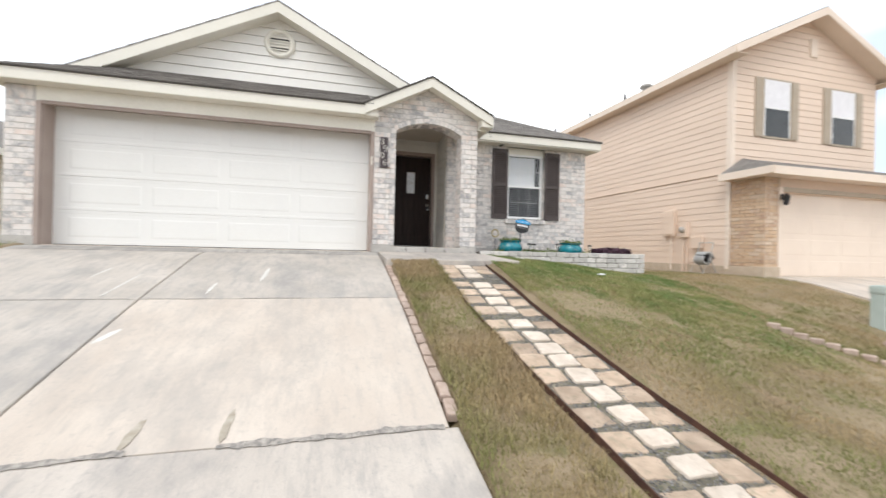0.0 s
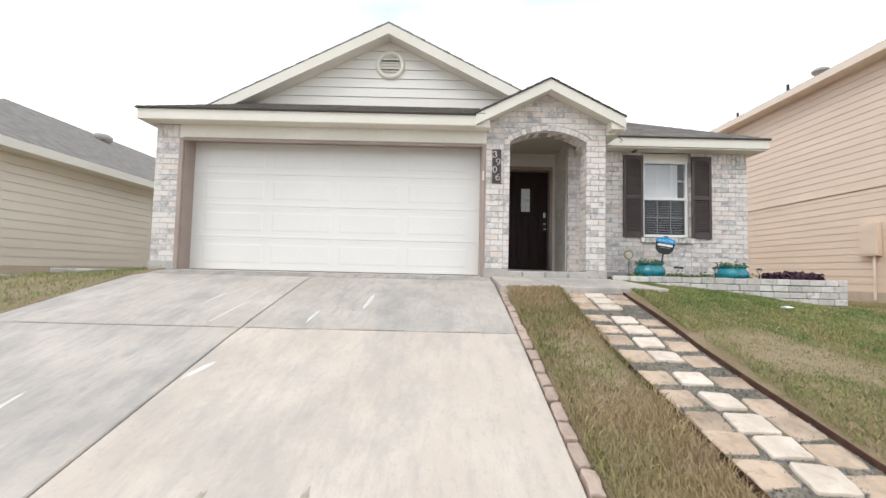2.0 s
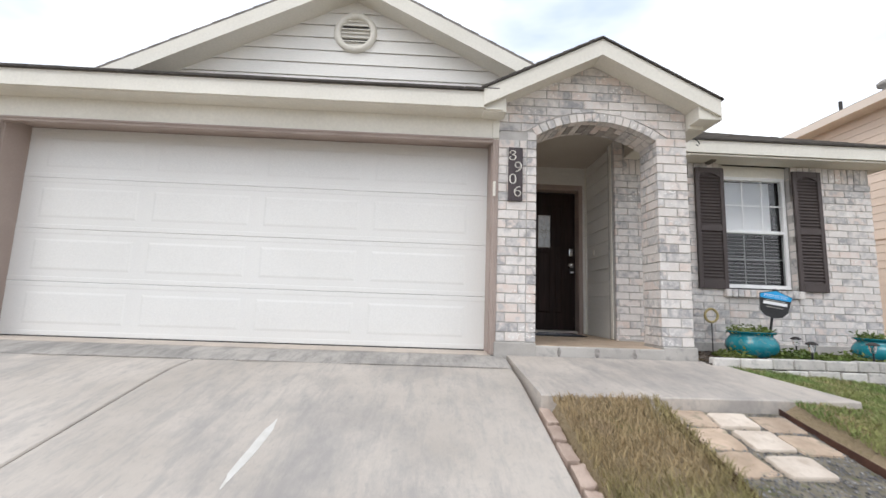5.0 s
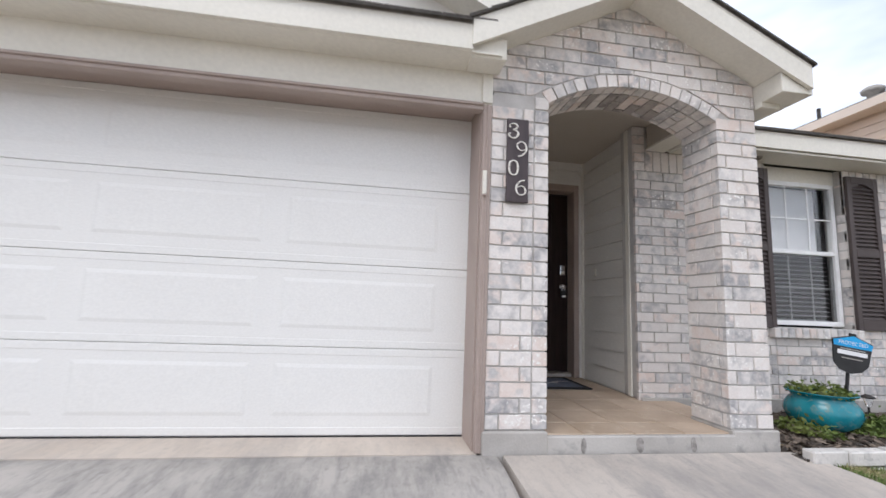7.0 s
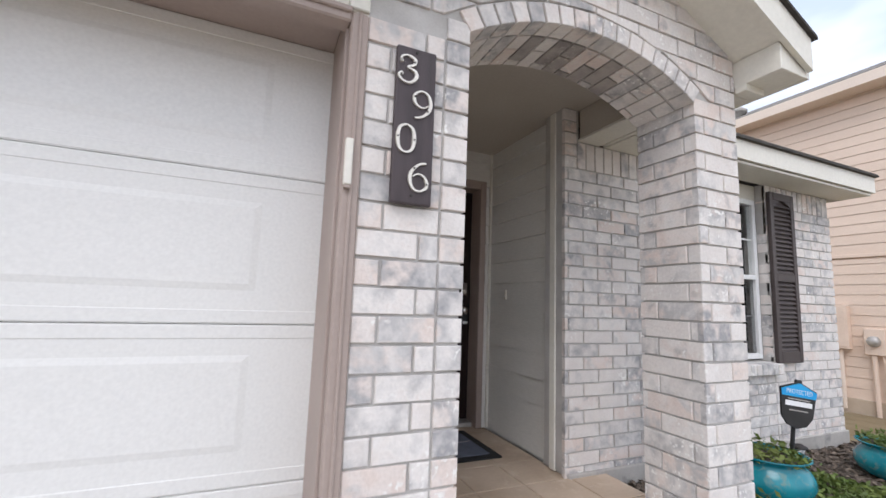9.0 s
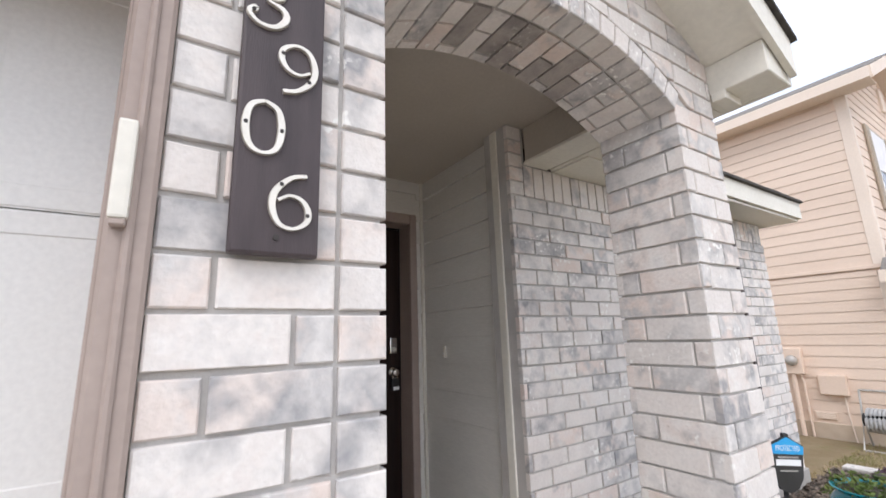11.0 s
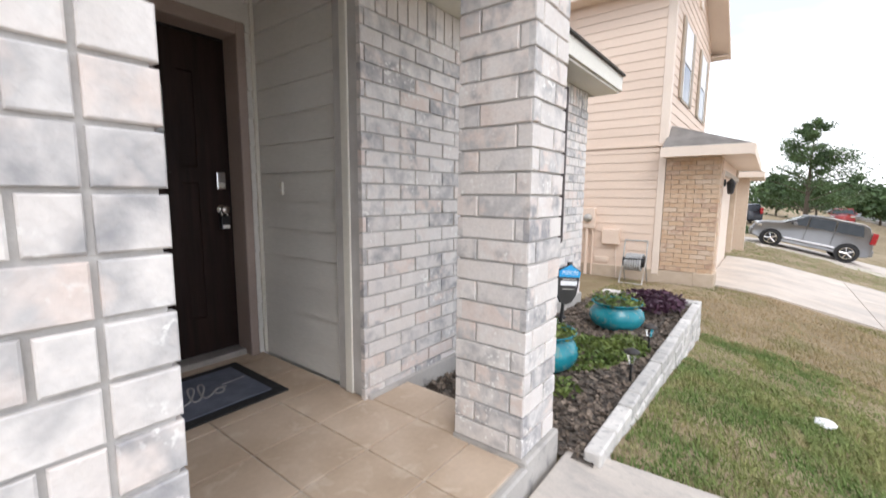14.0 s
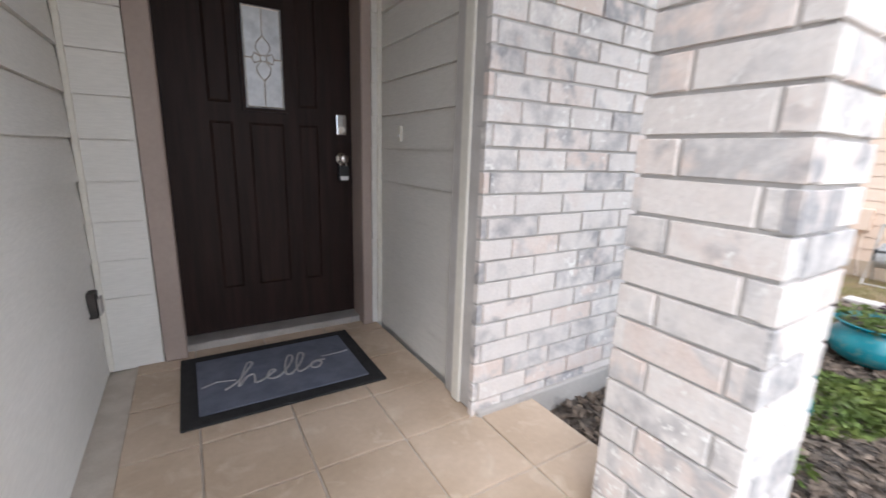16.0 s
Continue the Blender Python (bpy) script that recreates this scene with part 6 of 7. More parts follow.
def neighbour_house():
    h = thing("neighbour_house", (0, 0, 0), "two-storey peach lap-sided house with a tan brick garage front", "house")
    ex, depth, top = 14.85, 18.0, 5.10
    bm = bmesh.new()
    box(bm, NX + 0.02, ex, NY + 0.02, NY + depth, NZ - 0.3, top)
    part("wall", bm, M_PEACH, h)
    siding(h, facing("x", -1, NX), NY + 0.10, NY + depth, NZ + 0.28, 2.14, 0.172, M_PEACH, proud=0.011)
    siding(h, facing("x", -1, NX), NY + 0.10, NY + depth, 2.22, top - 0.02, 0.172, M_PEACH, proud=0.011)
    part("band_board", bbox(NX - 0.03, NX + 0.02, NY + 0.02, NY + depth, 2.165, 2.22, 0.004), M_PEACH, h)
    part("foundation", bbox(NX - 0.02, NX + 0.1, NG + 0.03, NY + depth, NZ - 0.3, NZ + 0.28, 0.006), M_TANMORTAR, h)
    for z0, z1 in ((2.22, top), ):
        part("corner_board", bbox(NX - 0.025, NX + 0.01, NY - 0.02, NY + 0.12, z0, z1, 0.004), M_PEACHTRIM, h)
        part("corner_board", bbox(NX - 0.02, NX + 0.10, NY - 0.03, NY - 0.002, z0, z1, 0.004), M_PEACHTRIM, h)
    part("corner_board", bbox(NX - 0.03, NX + 0.01, NY - 0.02, NY + 0.10, NZ + 0.2, 2.03, 0.004), M_PEACHTRIM, h)
    rx, rz, k = (NX + ex) / 2, 6.60, 0.475
    siding(h, facing("y", -1, NY), NX + 0.10, ex, 2.12, rz - 0.15, 0.172, M_PEACH, [(-k, 1, rz - 0.12 - k * rx), (k, 1, rz - 0.12 + k * rx)], proud=0.011)
    bm = bmesh.new()
    hexa(bm, [(NX, NY + 0.01, top - 0.05), (ex, NY + 0.01, top - 0.05), (ex, NY + 0.2, top - 0.05), (NX, NY + 0.2, top - 0.05), (rx - 0.05, NY + 0.01, rz - 0.15), (rx + 0.05, NY + 0.01, rz - 0.15), (rx + 0.05, NY + 0.2, rz - 0.15), (rx - 0.05, NY + 0.2, rz - 0.15)])
    part("gable", bm, M_PEACH, h)
    # roof
    hw = rx - NX + 0.38
    r = None
    for s in (-1, 1):
        bm = bmesh.new()
        e = rz - k * hw
        hexa(bm, [(rx, NY - 0.42, rz - 0.05), (rx + s * hw, NY - 0.42, e - 0.05), (rx + s * hw, NY + depth + 0.4, e - 0.05), (rx, NY + depth + 0.4, rz - 0.05),
                  (rx, NY - 0.42, rz), (rx + s * hw, NY - 0.42, e), (rx + s * hw, NY + depth + 0.4, e), (rx, NY + depth + 0.4, rz)])
        r = part("roof", bm, M_SHINGLE, h)
        bm = bmesh.new()
        hexa(bm, [(rx, NY - 0.44, rz - 0.22), (rx + s * hw, NY - 0.44, e - 0.22), (rx + s * hw, NY - 0.40, e - 0.22), (rx, NY - 0.40, rz - 0.22),
                  (rx, NY - 0.44, rz - 0.02), (rx + s * hw, NY - 0.44, e - 0.02), (rx + s * hw, NY - 0.40, e - 0.02), (rx, NY - 0.40, rz - 0.02)])
        part("rake_board", bm, M_PEACHTRIM, h)
        part("fascia_board", bbox(rx + s * hw - 0.02, rx + s * hw + 0.02, NY - 0.42, NY + depth + 0.4, e - 0.20, e - 0.02), M_PEACHTRIM, h)
        a, b = sorted((rx + s * hw, rx + s * (hw - 0.40)))
        part("soffit", bbox(a, b, NY - 0.40, NY + depth + 0.4, e - 0.19, e - 0.17), M_PEACHTRIM, h)
        bm = bmesh.new()
        hexa(bm, [(rx, NY - 0.40, rz - 0.20), (rx + s * hw, NY - 0.40, e - 0.20), (rx + s * hw, NY + 0.05, e - 0.20), (rx, NY + 0.05, rz - 0.20),
                  (rx, NY - 0.40, rz - 0.18), (rx + s * hw, NY - 0.40, e - 0.18), (rx + s * hw, NY + 0.05, e - 0.18), (rx, NY + 0.05, rz - 0.18)])
        part("rake_soffit", bm, M_PEACHTRIM, h)
    # roof pipes and a turbine vent
    for x, y, q in ((rx - 2.0, 13.2, 0.25), (rx - 1.9, 15.5, 0.22), (rx - 2.3, 17.6, 0.3)):
        z = rz - k * (rx - x)
        part("vent_pipe", tube(bmesh.new(), [(x, y, z - 0.1), (x, y, z + q)], 0.04, 10), M_WIRE, r)
    x, y = rx - 2.1, 12.0
    z = rz - k * 2.1
    part("turbine_vent", lathe([(0.10, z - 0.1), (0.11, z + 0.05), (0.19, z + 0.08), (0.20, z + 0.14), (0.14, z + 0.19), (0.02, z + 0.21)], 18, x, y), M_SLAB, r, "", True)
    for a, b in ((10.72, 11.58), (13.10, 13.96)):
        window_simple(h, 0, NY, a, b, 3.20, 4.66, 0.24)
    part("gable_vent", bbox(rx + 0.0, rx + 0.26, NY - 0.05, NY + 0.01, 5.45, 5.95, 0.01), M_PEACHTRIM, h)
    # garage projection
    g = part("garage_wall", bbox(NX + 0.02, 10.17, NG + 0.02, NY + 0.05, NZ + 0.2, 1.95), M_TANMORTAR, h)
    part("garage_wall", bbox(10.17, ex, NG + 0.05, NY + 0.05, 1.60, 1.95), M_PEACH, h)
    part("garage_wall", bbox(14.5, ex, NG + 0.02, NY + 0.05, NZ + 0.2, 1.95), M_TANMORTAR, h)
    polys = running_bond(NG, NY - 0.03, NZ + 0.30, 1.92, row=0.085)
    lay(polys, facing("x", -1, NX), M_TANBRICK, g)
    lay(running_bond(NX + 0.005, 10.10, NZ + 0.30, 1.92, row=0.085), facing("y", -1, NG), M_TANBRICK, g)
    part("foundation", bbox(NX - 0.03, 10.15, NG - 0.03, NG + 0.3, NZ - 0.3, NZ + 0.30, 0.01), M_TANMORTAR, h)
    gd = part("garage_door", panelled(10.22, 14.45, NZ + 0.02, 1.60, NG + 0.14, 0.04, [(10.22 + i * 1.05 + 0.06, 10.22 + (i + 1) * 1.05 - 0.06, NZ + 0.08 + j * 0.51, NZ + 0.46 + j * 0.51) for i in range(4) for j in range(4)]), M_PEACHTRIM, h)
    part("door_casing", bbox(10.10, 10.22, NG - 0.02, NG + 0.15, NZ, 1.72, 0.005), M_PEACHTRIM, h)
    part("door_casing", bbox(10.22, 14.5, NG - 0.02, NG + 0.15, 1.62, 1.72, 0.005), M_TAN, h)
    # skirt roof
    bm = bmesh.new()
    a, b, e, t = NX - 0.35, ex + 0.35, 2.10, 2.56
    hexa(bm, [(a, NG - 0.45, e - 0.03), (b, NG - 0.45, e - 0.03), (b, NY, t - 0.3), (a + 0.4, NY, t - 0.3), (a, NG - 0.45, e), (b, NG - 0.45, e), (b, NY, t), (NX + 0.35, NY, t)])
    part("skirt_roof", bm, M_SHINGLE, h)
    part("fascia_board", bbox(a, b, NG - 0.47, NG - 0.43, e - 0.19, e - 0.01), M_PEACHTRIM, h)
    part("fascia_board", bbox(a - 0.02, a + 0.02, NG - 0.45, NY + 0.02, e - 0.17, e + 0.0), M_PEACHTRIM, h)
    part("soffit", bbox(a, b, NG - 0.43, NY, e - 0.16, e - 0.14), M_PEACHTRIM, h)
    bm = bmesh.new()
    hexa(bm, [(a, NG - 0.45, e - 0.02), (NX + 0.3, NG - 0.2, e - 0.02), (NX + 0.3, NY, e - 0.02), (a, NY, e - 0.02), (a + 0.01, NG - 0.44, e + 0.0), (NX + 0.35, NY - 0.05, t), (NX + 0.35, NY, t), (a + 0.01, NY, e)])
    part("skirt_roof", bm, M_SHINGLE, h)
    # coach lamp
    l = part("wall_lamp", bbox(10.13, 10.19, NG - 0.05, NG - 0.02, 1.42, 1.55, 0.005), M_BLACK, h, "black coach lamp")
    part("lantern", lathe([(0.03, 1.28), (0.05, 1.30), (0.07, 1.46), (0.085, 1.47), (0.03, 1.54), (0.005, 1.57)], 8, 10.16, NG - 0.13), M_BLACK, l)


neighbour_house()


def neighbour_utilities():
    p = thing("breaker_panel", (NX - 0.012, 10.26, 0.62), "tall peach-painted breaker panel on the siding", "electric box")
    part("cabinet", bbox(-0.12, 0, -0.20, 0.20, 0, 0.74, 0.01), M_PEACH, p)
    part("cover", bbox(-0.128, -0.118, -0.17, 0.17, 0.04, 0.70, 0.004), M_PEACH, p)
    part("conduit", tube(bmesh.new(), [(-0.05, -0.06, 0.01), (-0.05, -0.06, -0.98)], 0.028, 10), M_PEACHTRIM, p)
    m = thing("electric_meter", (NX - 0.012, 9.74, 0.56), "peach-painted electric meter box with a round dial and conduit", "meter")
    part("box", bbox(-0.11, 0, -0.13, 0.13, 0.0, 0.42, 0.01), M_PEACH, m)
    part("dial", lathe([(0.085, 0.0), (0.085, 0.05), (0.07, 0.085), (0.02, 0.10)], 20), M_CHROMEDULL, m, "glass-domed dial", True).matrix_basis = pose(-0.10, 0, 0.22, 0, -90, 0)
    part("conduit", tube(bmesh.new(), [(-0.06, 0.03, -0.98), (-0.06, 0.03, 0.01)], 0.032, 10), M_PEACH, m)
    part("conduit", tube(bmesh.new(), [(-0.05, -0.09, -0.98), (-0.05, -0.09, -0.12), (-0.05, -0.06, 0.01)], 0.018, 10), M_PEACH, m)
    b = thing("cable_box", (NX - 0.012, 9.28, 0.26), "small peach-painted cable junction box", "junction box")
    part("cover", bbox(-0.10, 0, -0.17, 0.17, 0, 0.31, 0.01), M_PEACH, b)
    part("cable", tube(bmesh.new(), [(-0.03, -0.1, 0.01), (-0.035, -0.11, -0.3), (-0.03, -0.14, -0.68)], 0.010, 8), M_PEACHTRIM, b)
    f = thing("foundation_vent", (NX - 0.012, 9.46, -0.13), "peach-painted wall vent cover", "vent")
    part("frame", bbox(-0.02, 0, -0.14, 0.14, 0, 0.12, 0.006), M_PEACH, f)
    for k in range(4):
        part("slat", bbox(-0.026, -0.016, -0.12, 0.12, 0.015 + 0.025 * k, 0.028 + 0.025 * k, 0.002), M_PEACHTRIM, f)
    r = thing("hose_reel", (9.25, 8.72, lawn(9.25, 8.72)), "grey metal hose reel cart with a coiled pale hose", "hose reel")
    for s in (-0.2, 0.2):
        part("side_frame", tube(bmesh.new(), [(-0.22, s, 0.02), (0.0, s, 0.40), (0.08, s, 0.80)], 0.014, 8), M_CHROMEDULL, r)
        part("leg", tube(bmesh.new(), [(0.2, s, 0.02), (0.0, s, 0.42)], 0.014, 8), M_CHROMEDULL, r)
    part("handle_bar", tube(bmesh.new(), [(0.08, -0.2, 0.80), (0.08, 0.2, 0.80)], 0.014, 8), M_CHROMEDULL, r)
    part("foot_bar", tube(bmesh.new(), [(-0.22, -0.2, 0.02), (-0.22, 0.2, 0.02)], 0.014, 8), M_CHROMEDULL, r)
    bm = tube(bmesh.new(), [((0.15 + 0.012 * math.sin(k * 0.7)) * math.cos(k * 0.35), -0.15 + k * 0.0024, 0.40 + 0.15 * math.sin(k * 0.35)) for k in range(126)], 0.021, 7)
    part("hose", bm, M_GREYHOSE, r, "coiled pale grey hose", True)
    part("drum", tube(bmesh.new(), [(0, -0.19, 0.40), (0, 0.19, 0.40)], 0.09, 14), M_BLACK, r)


M_GREYHOSE = surface("pale_grey_hose", (0.36, 0.36, 0.36), (0.46, 0.46, 0.45), 20, 0.6, 0.1, 60)
neighbour_utilities()


def neighbour_drive():
    d = thing("neighbour_driveway", (0, 0, 0), "pale concrete driveway of the neighbouring house", "driveway", kind="structure")
    zf = (lambda y: slope(y) - 0.43)
    cuts = (-4.5, -2, 0.4, 2.8, 5.2, 7.62)
    for a, b in zip(cuts, cuts[1:]):
        for x0, x1 in ((10.05, 12.46), (12.475, 14.9)):
            bm = bmesh.new()
            strip_slab(bm, x0, x1, list(np.linspace(a + 0.006, b - 0.006, 6)), 0.2, 0.05, zf)
            part("concrete_slab", bm, M_CONCRETE, d)
    d2 = thing("far_driveway", (0, 0, 0), "pale concrete driveway under the parked car", "driveway", kind="structure")
    bm = bmesh.new()
    strip_slab(bm, 22.2, 27.2, list(np.linspace(-4.5, 12, 14)), 0.2, 0.07, lambda y: slope(y) - 0.80)
    part("concrete_slab", bm, M_CONCRETE, d2)


neighbour_drive()


# ---- the neighbouring house with one storey ----
def left_house():
    h = thing("bungalow", (0, 0, 0), "single-storey beige lap-sided house with a grey hip roof", "house")
    x, y0, z0, e = -8.0, 7.72, -0.02, 2.19
    bm = bmesh.new()
    box(bm, -16, x - 0.02, y0 + 0.02, 26, -0.4, e)
    part("wall", bm, M_LSIDING, h)
    siding(h, facing("x", 1, x), y0 + 0.34, 26, z0, e - 0.02, 0.172, M_LSIDING, proud=0.012)
    part("foundation", bbox(-16, x + 0.01, y0 - 0.02, 26, -0.7, z0, 0.01), M_TANMORTAR, h)
    # white ashlar blocks wrap the front corner
    rnd = random.Random(21)
    v = z0 + 0.01
    while v < e - 0.06:
        hgt = min(rnd.choice((0.13, 0.17, 0.24)), e - 0.03 - v)
        u = x + 0.015
        while u > -10.2:
            w = rnd.uniform(0.22, 0.48)
            part("stone_block", bbox(u - w + 0.012, u, y0 - 0.035, y0 + 0.03, v, v + hgt - 0.012, 0.006), M_ASHLAR, h)
            u -= w
        cut = y0 + rnd.uniform(0.12, 0.22)
        for q0, q1 in ((y0 - 0.03, cut - 0.006), (cut + 0.006, y0 + 0.335)):
            part("stone_block", bbox(x - 0.02, x + 0.02, q0, q1, v, v + hgt - 0.012, 0.006), M_ASHLAR, h)
        v += hgt
    ov = 0.4
    for quad in ((((x + ov, y0 - ov, e + 0.05)), (x + ov, 26, e + 0.05), (-12.1, 26, 4.52), (-12.1, 12.15, 4.52)),
                 ((-16.6, y0 - ov, e + 0.05), (x + ov, y0 - ov, e + 0.05), (-12.1, 12.15, 4.52), (-12.1, 12.15, 4.52))):
        bm = bmesh.new()
        q = [Vector(v) for v in quad]
        dn = Vector((0, 0, -0.05))
        top = [bm.verts.new(v) for v in q] if (q[2] - q[3]).length > 0.01 else [bm.verts.new(v) for v in q[:3]]
        low = [bm.verts.new(v.co + dn) for v in top]
        bm.faces.new(top)
        bm.faces.new(low[::-1])
        for i in range(len(top)):
            j = (i + 1) % len(top)
            bm.faces.new((low[i], low[j], top[j], top[i]))
        r = part("roof", bm, M_SHINGLE, h)
    part("fascia_board", bbox(x + ov - 0.02, x + ov + 0.02, y0 - ov, 26, e - 0.13, e + 0.04), M_CREAM, h)
    part("fascia_board", bbox(-16.6, x + ov, y0 - ov - 0.02, y0 - ov + 0.02, e - 0.13, e + 0.04), M_CREAM, h)
    part("soffit", bbox(x, x + ov, y0 - ov, 26, e - 0.12, e - 0.10), M_CREAM, h)
    part("turbine_vent", lathe([(0.12, 3.8), (0.13, 4.05), (0.27, 4.10), (0.30, 4.22), (0.2, 4.30), (0.02, 4.32)], 16, -11.3, 14.5), M_SLAB, r, "", True)
    part("vent_hood", bbox(-10.9, -10.55, 16.6, 16.9, 3.5, 3.9, 0.02), M_WIRE, r)
    # odds and ends on the grass between the houses
    b = thing("splash_block", (-6.3, 8.3, lawn(-6.3, 8.3)), "pale concrete splash block on the grass", "splash block")
    part("block", bbox(-0.5, 0.5, -0.15, 0.15, 0, 0.10, 0.02), M_OLDCONC, b)
    b = thing("stepping_stone", (-7.2, 7.7, lawn(-7.2, 7.7)), "flat pale stepping slab on the lawn", "stepping stone")
    part("slab", bbox(-0.4, 0.4, -0.2, 0.2, -0.01, 0.06, 0.015), M_OLDCONC, b)
    t = thing("mulch_bed", (-8.2, 6.85, lawn(-8.2, 6.85)), "low bed of dark red mulch with a green plastic rim", "flower bed")
    rnd = random.Random(9)
    bm = bmesh.new()
    out = [((1.9 + 0.15 * noise.noise((math.cos(a), math.sin(a), 4.0))) * math.cos(a), 0.55 * math.sin(a)) for a in np.linspace(0, 6.0, 24)]
    loft(bm, [[(u * f, v * f, z + 0.02 * noise.noise((u * 3, v * 3, f))) for u, v in out] for f, z in ((1.0, -0.1), (0.98, 0.05), (0.7, 0.12), (0.3, 0.15))])
    part("mulch", bm, M_TARP, t)
    part("rim", tube(bmesh.new(), [(u, v, 0.04) for u, v in out[-8:] + out[:6]], 0.03, 6), M_GREENRIM, t)
    me = leaf_cloud(500, lambda q: (q.uniform(-1.5, 1.5), q.uniform(-0.35, 0.35), 0.13 + 0.04 * q.random()), 0.05, rnd)
    me.materials.append(M_TARP)
    new("bark_chips", me).parent = t


M_GREENRIM = surface("dull_green_plastic", (0.05, 0.09, 0.07), (0.08, 0.13, 0.10), 8, 0.6, 0.2, 60)
M_ASHLAR = surface("white_limestone_block", (0.66, 0.64, 0.60), (0.77, 0.755, 0.72), 5, 0.9, 0.6, 50, vary=0.08)
M_TARP = surface("red_mulch", (0.075, 0.028, 0.024), (0.16, 0.065, 0.052), 14, 0.95, 0.9, 60)
left_house()


# ---- street side: vehicles, trees, distance ----
def wheel(parent, x, y, z, r=0.33, w=0.2, ax="x"):
    t = part("wheel", torus(bmesh.new(), (x, y, z), r - 0.07, 0.075, ax, 28, 8), M_TYRE, parent, "", True)
    bm = bmesh.new()
    s = 1 if w > 0 else -1
    tube(bm, [(x - 0.03 * s, y, z), (x + 0.04 * s, y, z)], r - 0.12, 24)
    part("hub", bm, M_BLACK, t)
    bm = bmesh.new()
    for k in range(5):
        a = 2 * math.pi * k / 5
        tube(bm, [(x - 0.065 * s, y, z), (x - 0.06 * s, y + (r - 0.1) * math.cos(a), z + (r - 0.1) * math.sin(a))], [0.035, 0.03], 6)
    torus(bm, (x - 0.055 * s, y, z), r - 0.10, 0.022, ax, 24, 6)
    part("rim", bm, M_CHROME, t)


def car(name, loc, rx, rz, paint, label):
    """A boxy small wagon; its nose points to +y in its own frame."""
    c = thing(name, loc, label, "car")
    c.matrix_basis = pose(*loc, rx, 0, rz)
    prof = [(-1.95, 0.32), (-1.98, 0.62), (-1.93, 0.98), (-1.86, 1.05), (-1.72, 1.50), (-1.5, 1.585), (-0.4, 1.62), (0.25, 1.55), (0.98, 1.07), (1.6, 0.98), (1.88, 0.86), (2.0, 0.62), (2.0, 0.34), (1.7, 0.25), (-1.7, 0.25)]
    bm = bmesh.new()
    rings = []
    for u, k in ((-0.86, 0.93), (-0.89, 1.0), (0.89, 1.0), (0.86, 0.93)):
        rings.append([(u * (1.0 if z < 1.06 else 0.86), y * (0.99 if k < 1 else 1), 0.75 + (z - 0.75) * k) for y, z in prof])
    loft(bm, rings)
    bmesh.ops.bevel(bm, geom=bm.edges[:], offset=0.03, segments=2, affect="EDGES")
    b = part("body", bm, paint, c, "", True)
    for s in (-1, 1):
        for y0, y1, t0, t1 in ((-1.58, -0.72, -1.50, -0.72), (-0.66, 0.16, -0.66, 0.16), (0.22, 0.80, 0.22, 0.30)):
            bm = bmesh.new()
            x0, x1 = s * 0.905, s * 0.80
            loft(bm, [[(x0, y0, 1.08), (x0, y1, 1.08), (x1, t1, 1.50), (x1, t0, 1.50)], [(x0 * 0.97, y0, 1.08), (x0 * 0.97, y1, 1.08), (x1 * 0.97, t1, 1.50), (x1 * 0.97, t0, 1.50)]])
            part("side_window", bm, M_CARGLASS, c)
        for y in (-1.27, 1.28):
            bm = bmesh.new()
            tube(bm, [(s * 0.80, y, 0.34), (s * 0.905, y, 0.34)], 0.40, 24)
            part("wheel_arch", bm, M_BLACK, c)
            wheel(c, s * 0.86, y, 0.33, 0.33, -s)
        part("door_mirror", bbox(min(s * 0.9, s * 1.06), max(s * 0.9, s * 1.06), 0.55, 0.68, 1.05, 1.2, 0.03, 2), paint, c)
        part("tail_light", bbox(min(s * 0.70, s * 0.90), max(s * 0.70, s * 0.90), -2.0, -1.82, 0.85, 1.30, 0.03, 2), M_RED, c)
        part("headlight", bbox(min(s * 0.55, s * 0.88), max(s * 0.55, s * 0.88), 1.72, 1.96, 0.76, 0.90, 0.03, 2), M_CHROME, c)
        part("side_moulding", bbox(min(s * 0.89, s * 0.915), max(s * 0.89, s * 0.915), -0.85, 0.85, 0.42, 0.50, 0.01), M_BLIND, c)
        part("door_seam", bbox(min(s * 0.885, s * 0.8985), max(s * 0.885, s * 0.8985), -0.70, -0.685, 0.40, 1.06), M_BLACK, c)
        part("door_seam", bbox(min(s * 0.885, s * 0.8985), max(s * 0.885, s * 0.8985), 0.19, 0.205, 0.40, 1.06), M_BLACK, c)
    bm = bmesh.new()
    loft(bm, [[(-0.70, 0.33, 1.50), (0.70, 0.33, 1.50), (0.80, 0.95, 1.10), (-0.80, 0.95, 1.10)], [(-0.70, 0.30, 1.48), (0.70, 0.30, 1.48), (0.80, 0.92, 1.08), (-0.80, 0.92, 1.08)]])
    part("windscreen", bm, M_CARGLASS, c)
    part("rear_bumper", bbox(-0.85, 0.85, -2.05, -1.9, 0.35, 0.62, 0.04, 2), paint, c)
    part("front_bumper", bbox(-0.85, 0.85, 1.9, 2.06, 0.30, 0.60, 0.04, 2), paint, c)
    part("grille", bbox(-0.5, 0.5, 1.98, 2.065, 0.42, 0.55, 0.02), M_BLACK, c)
    return c


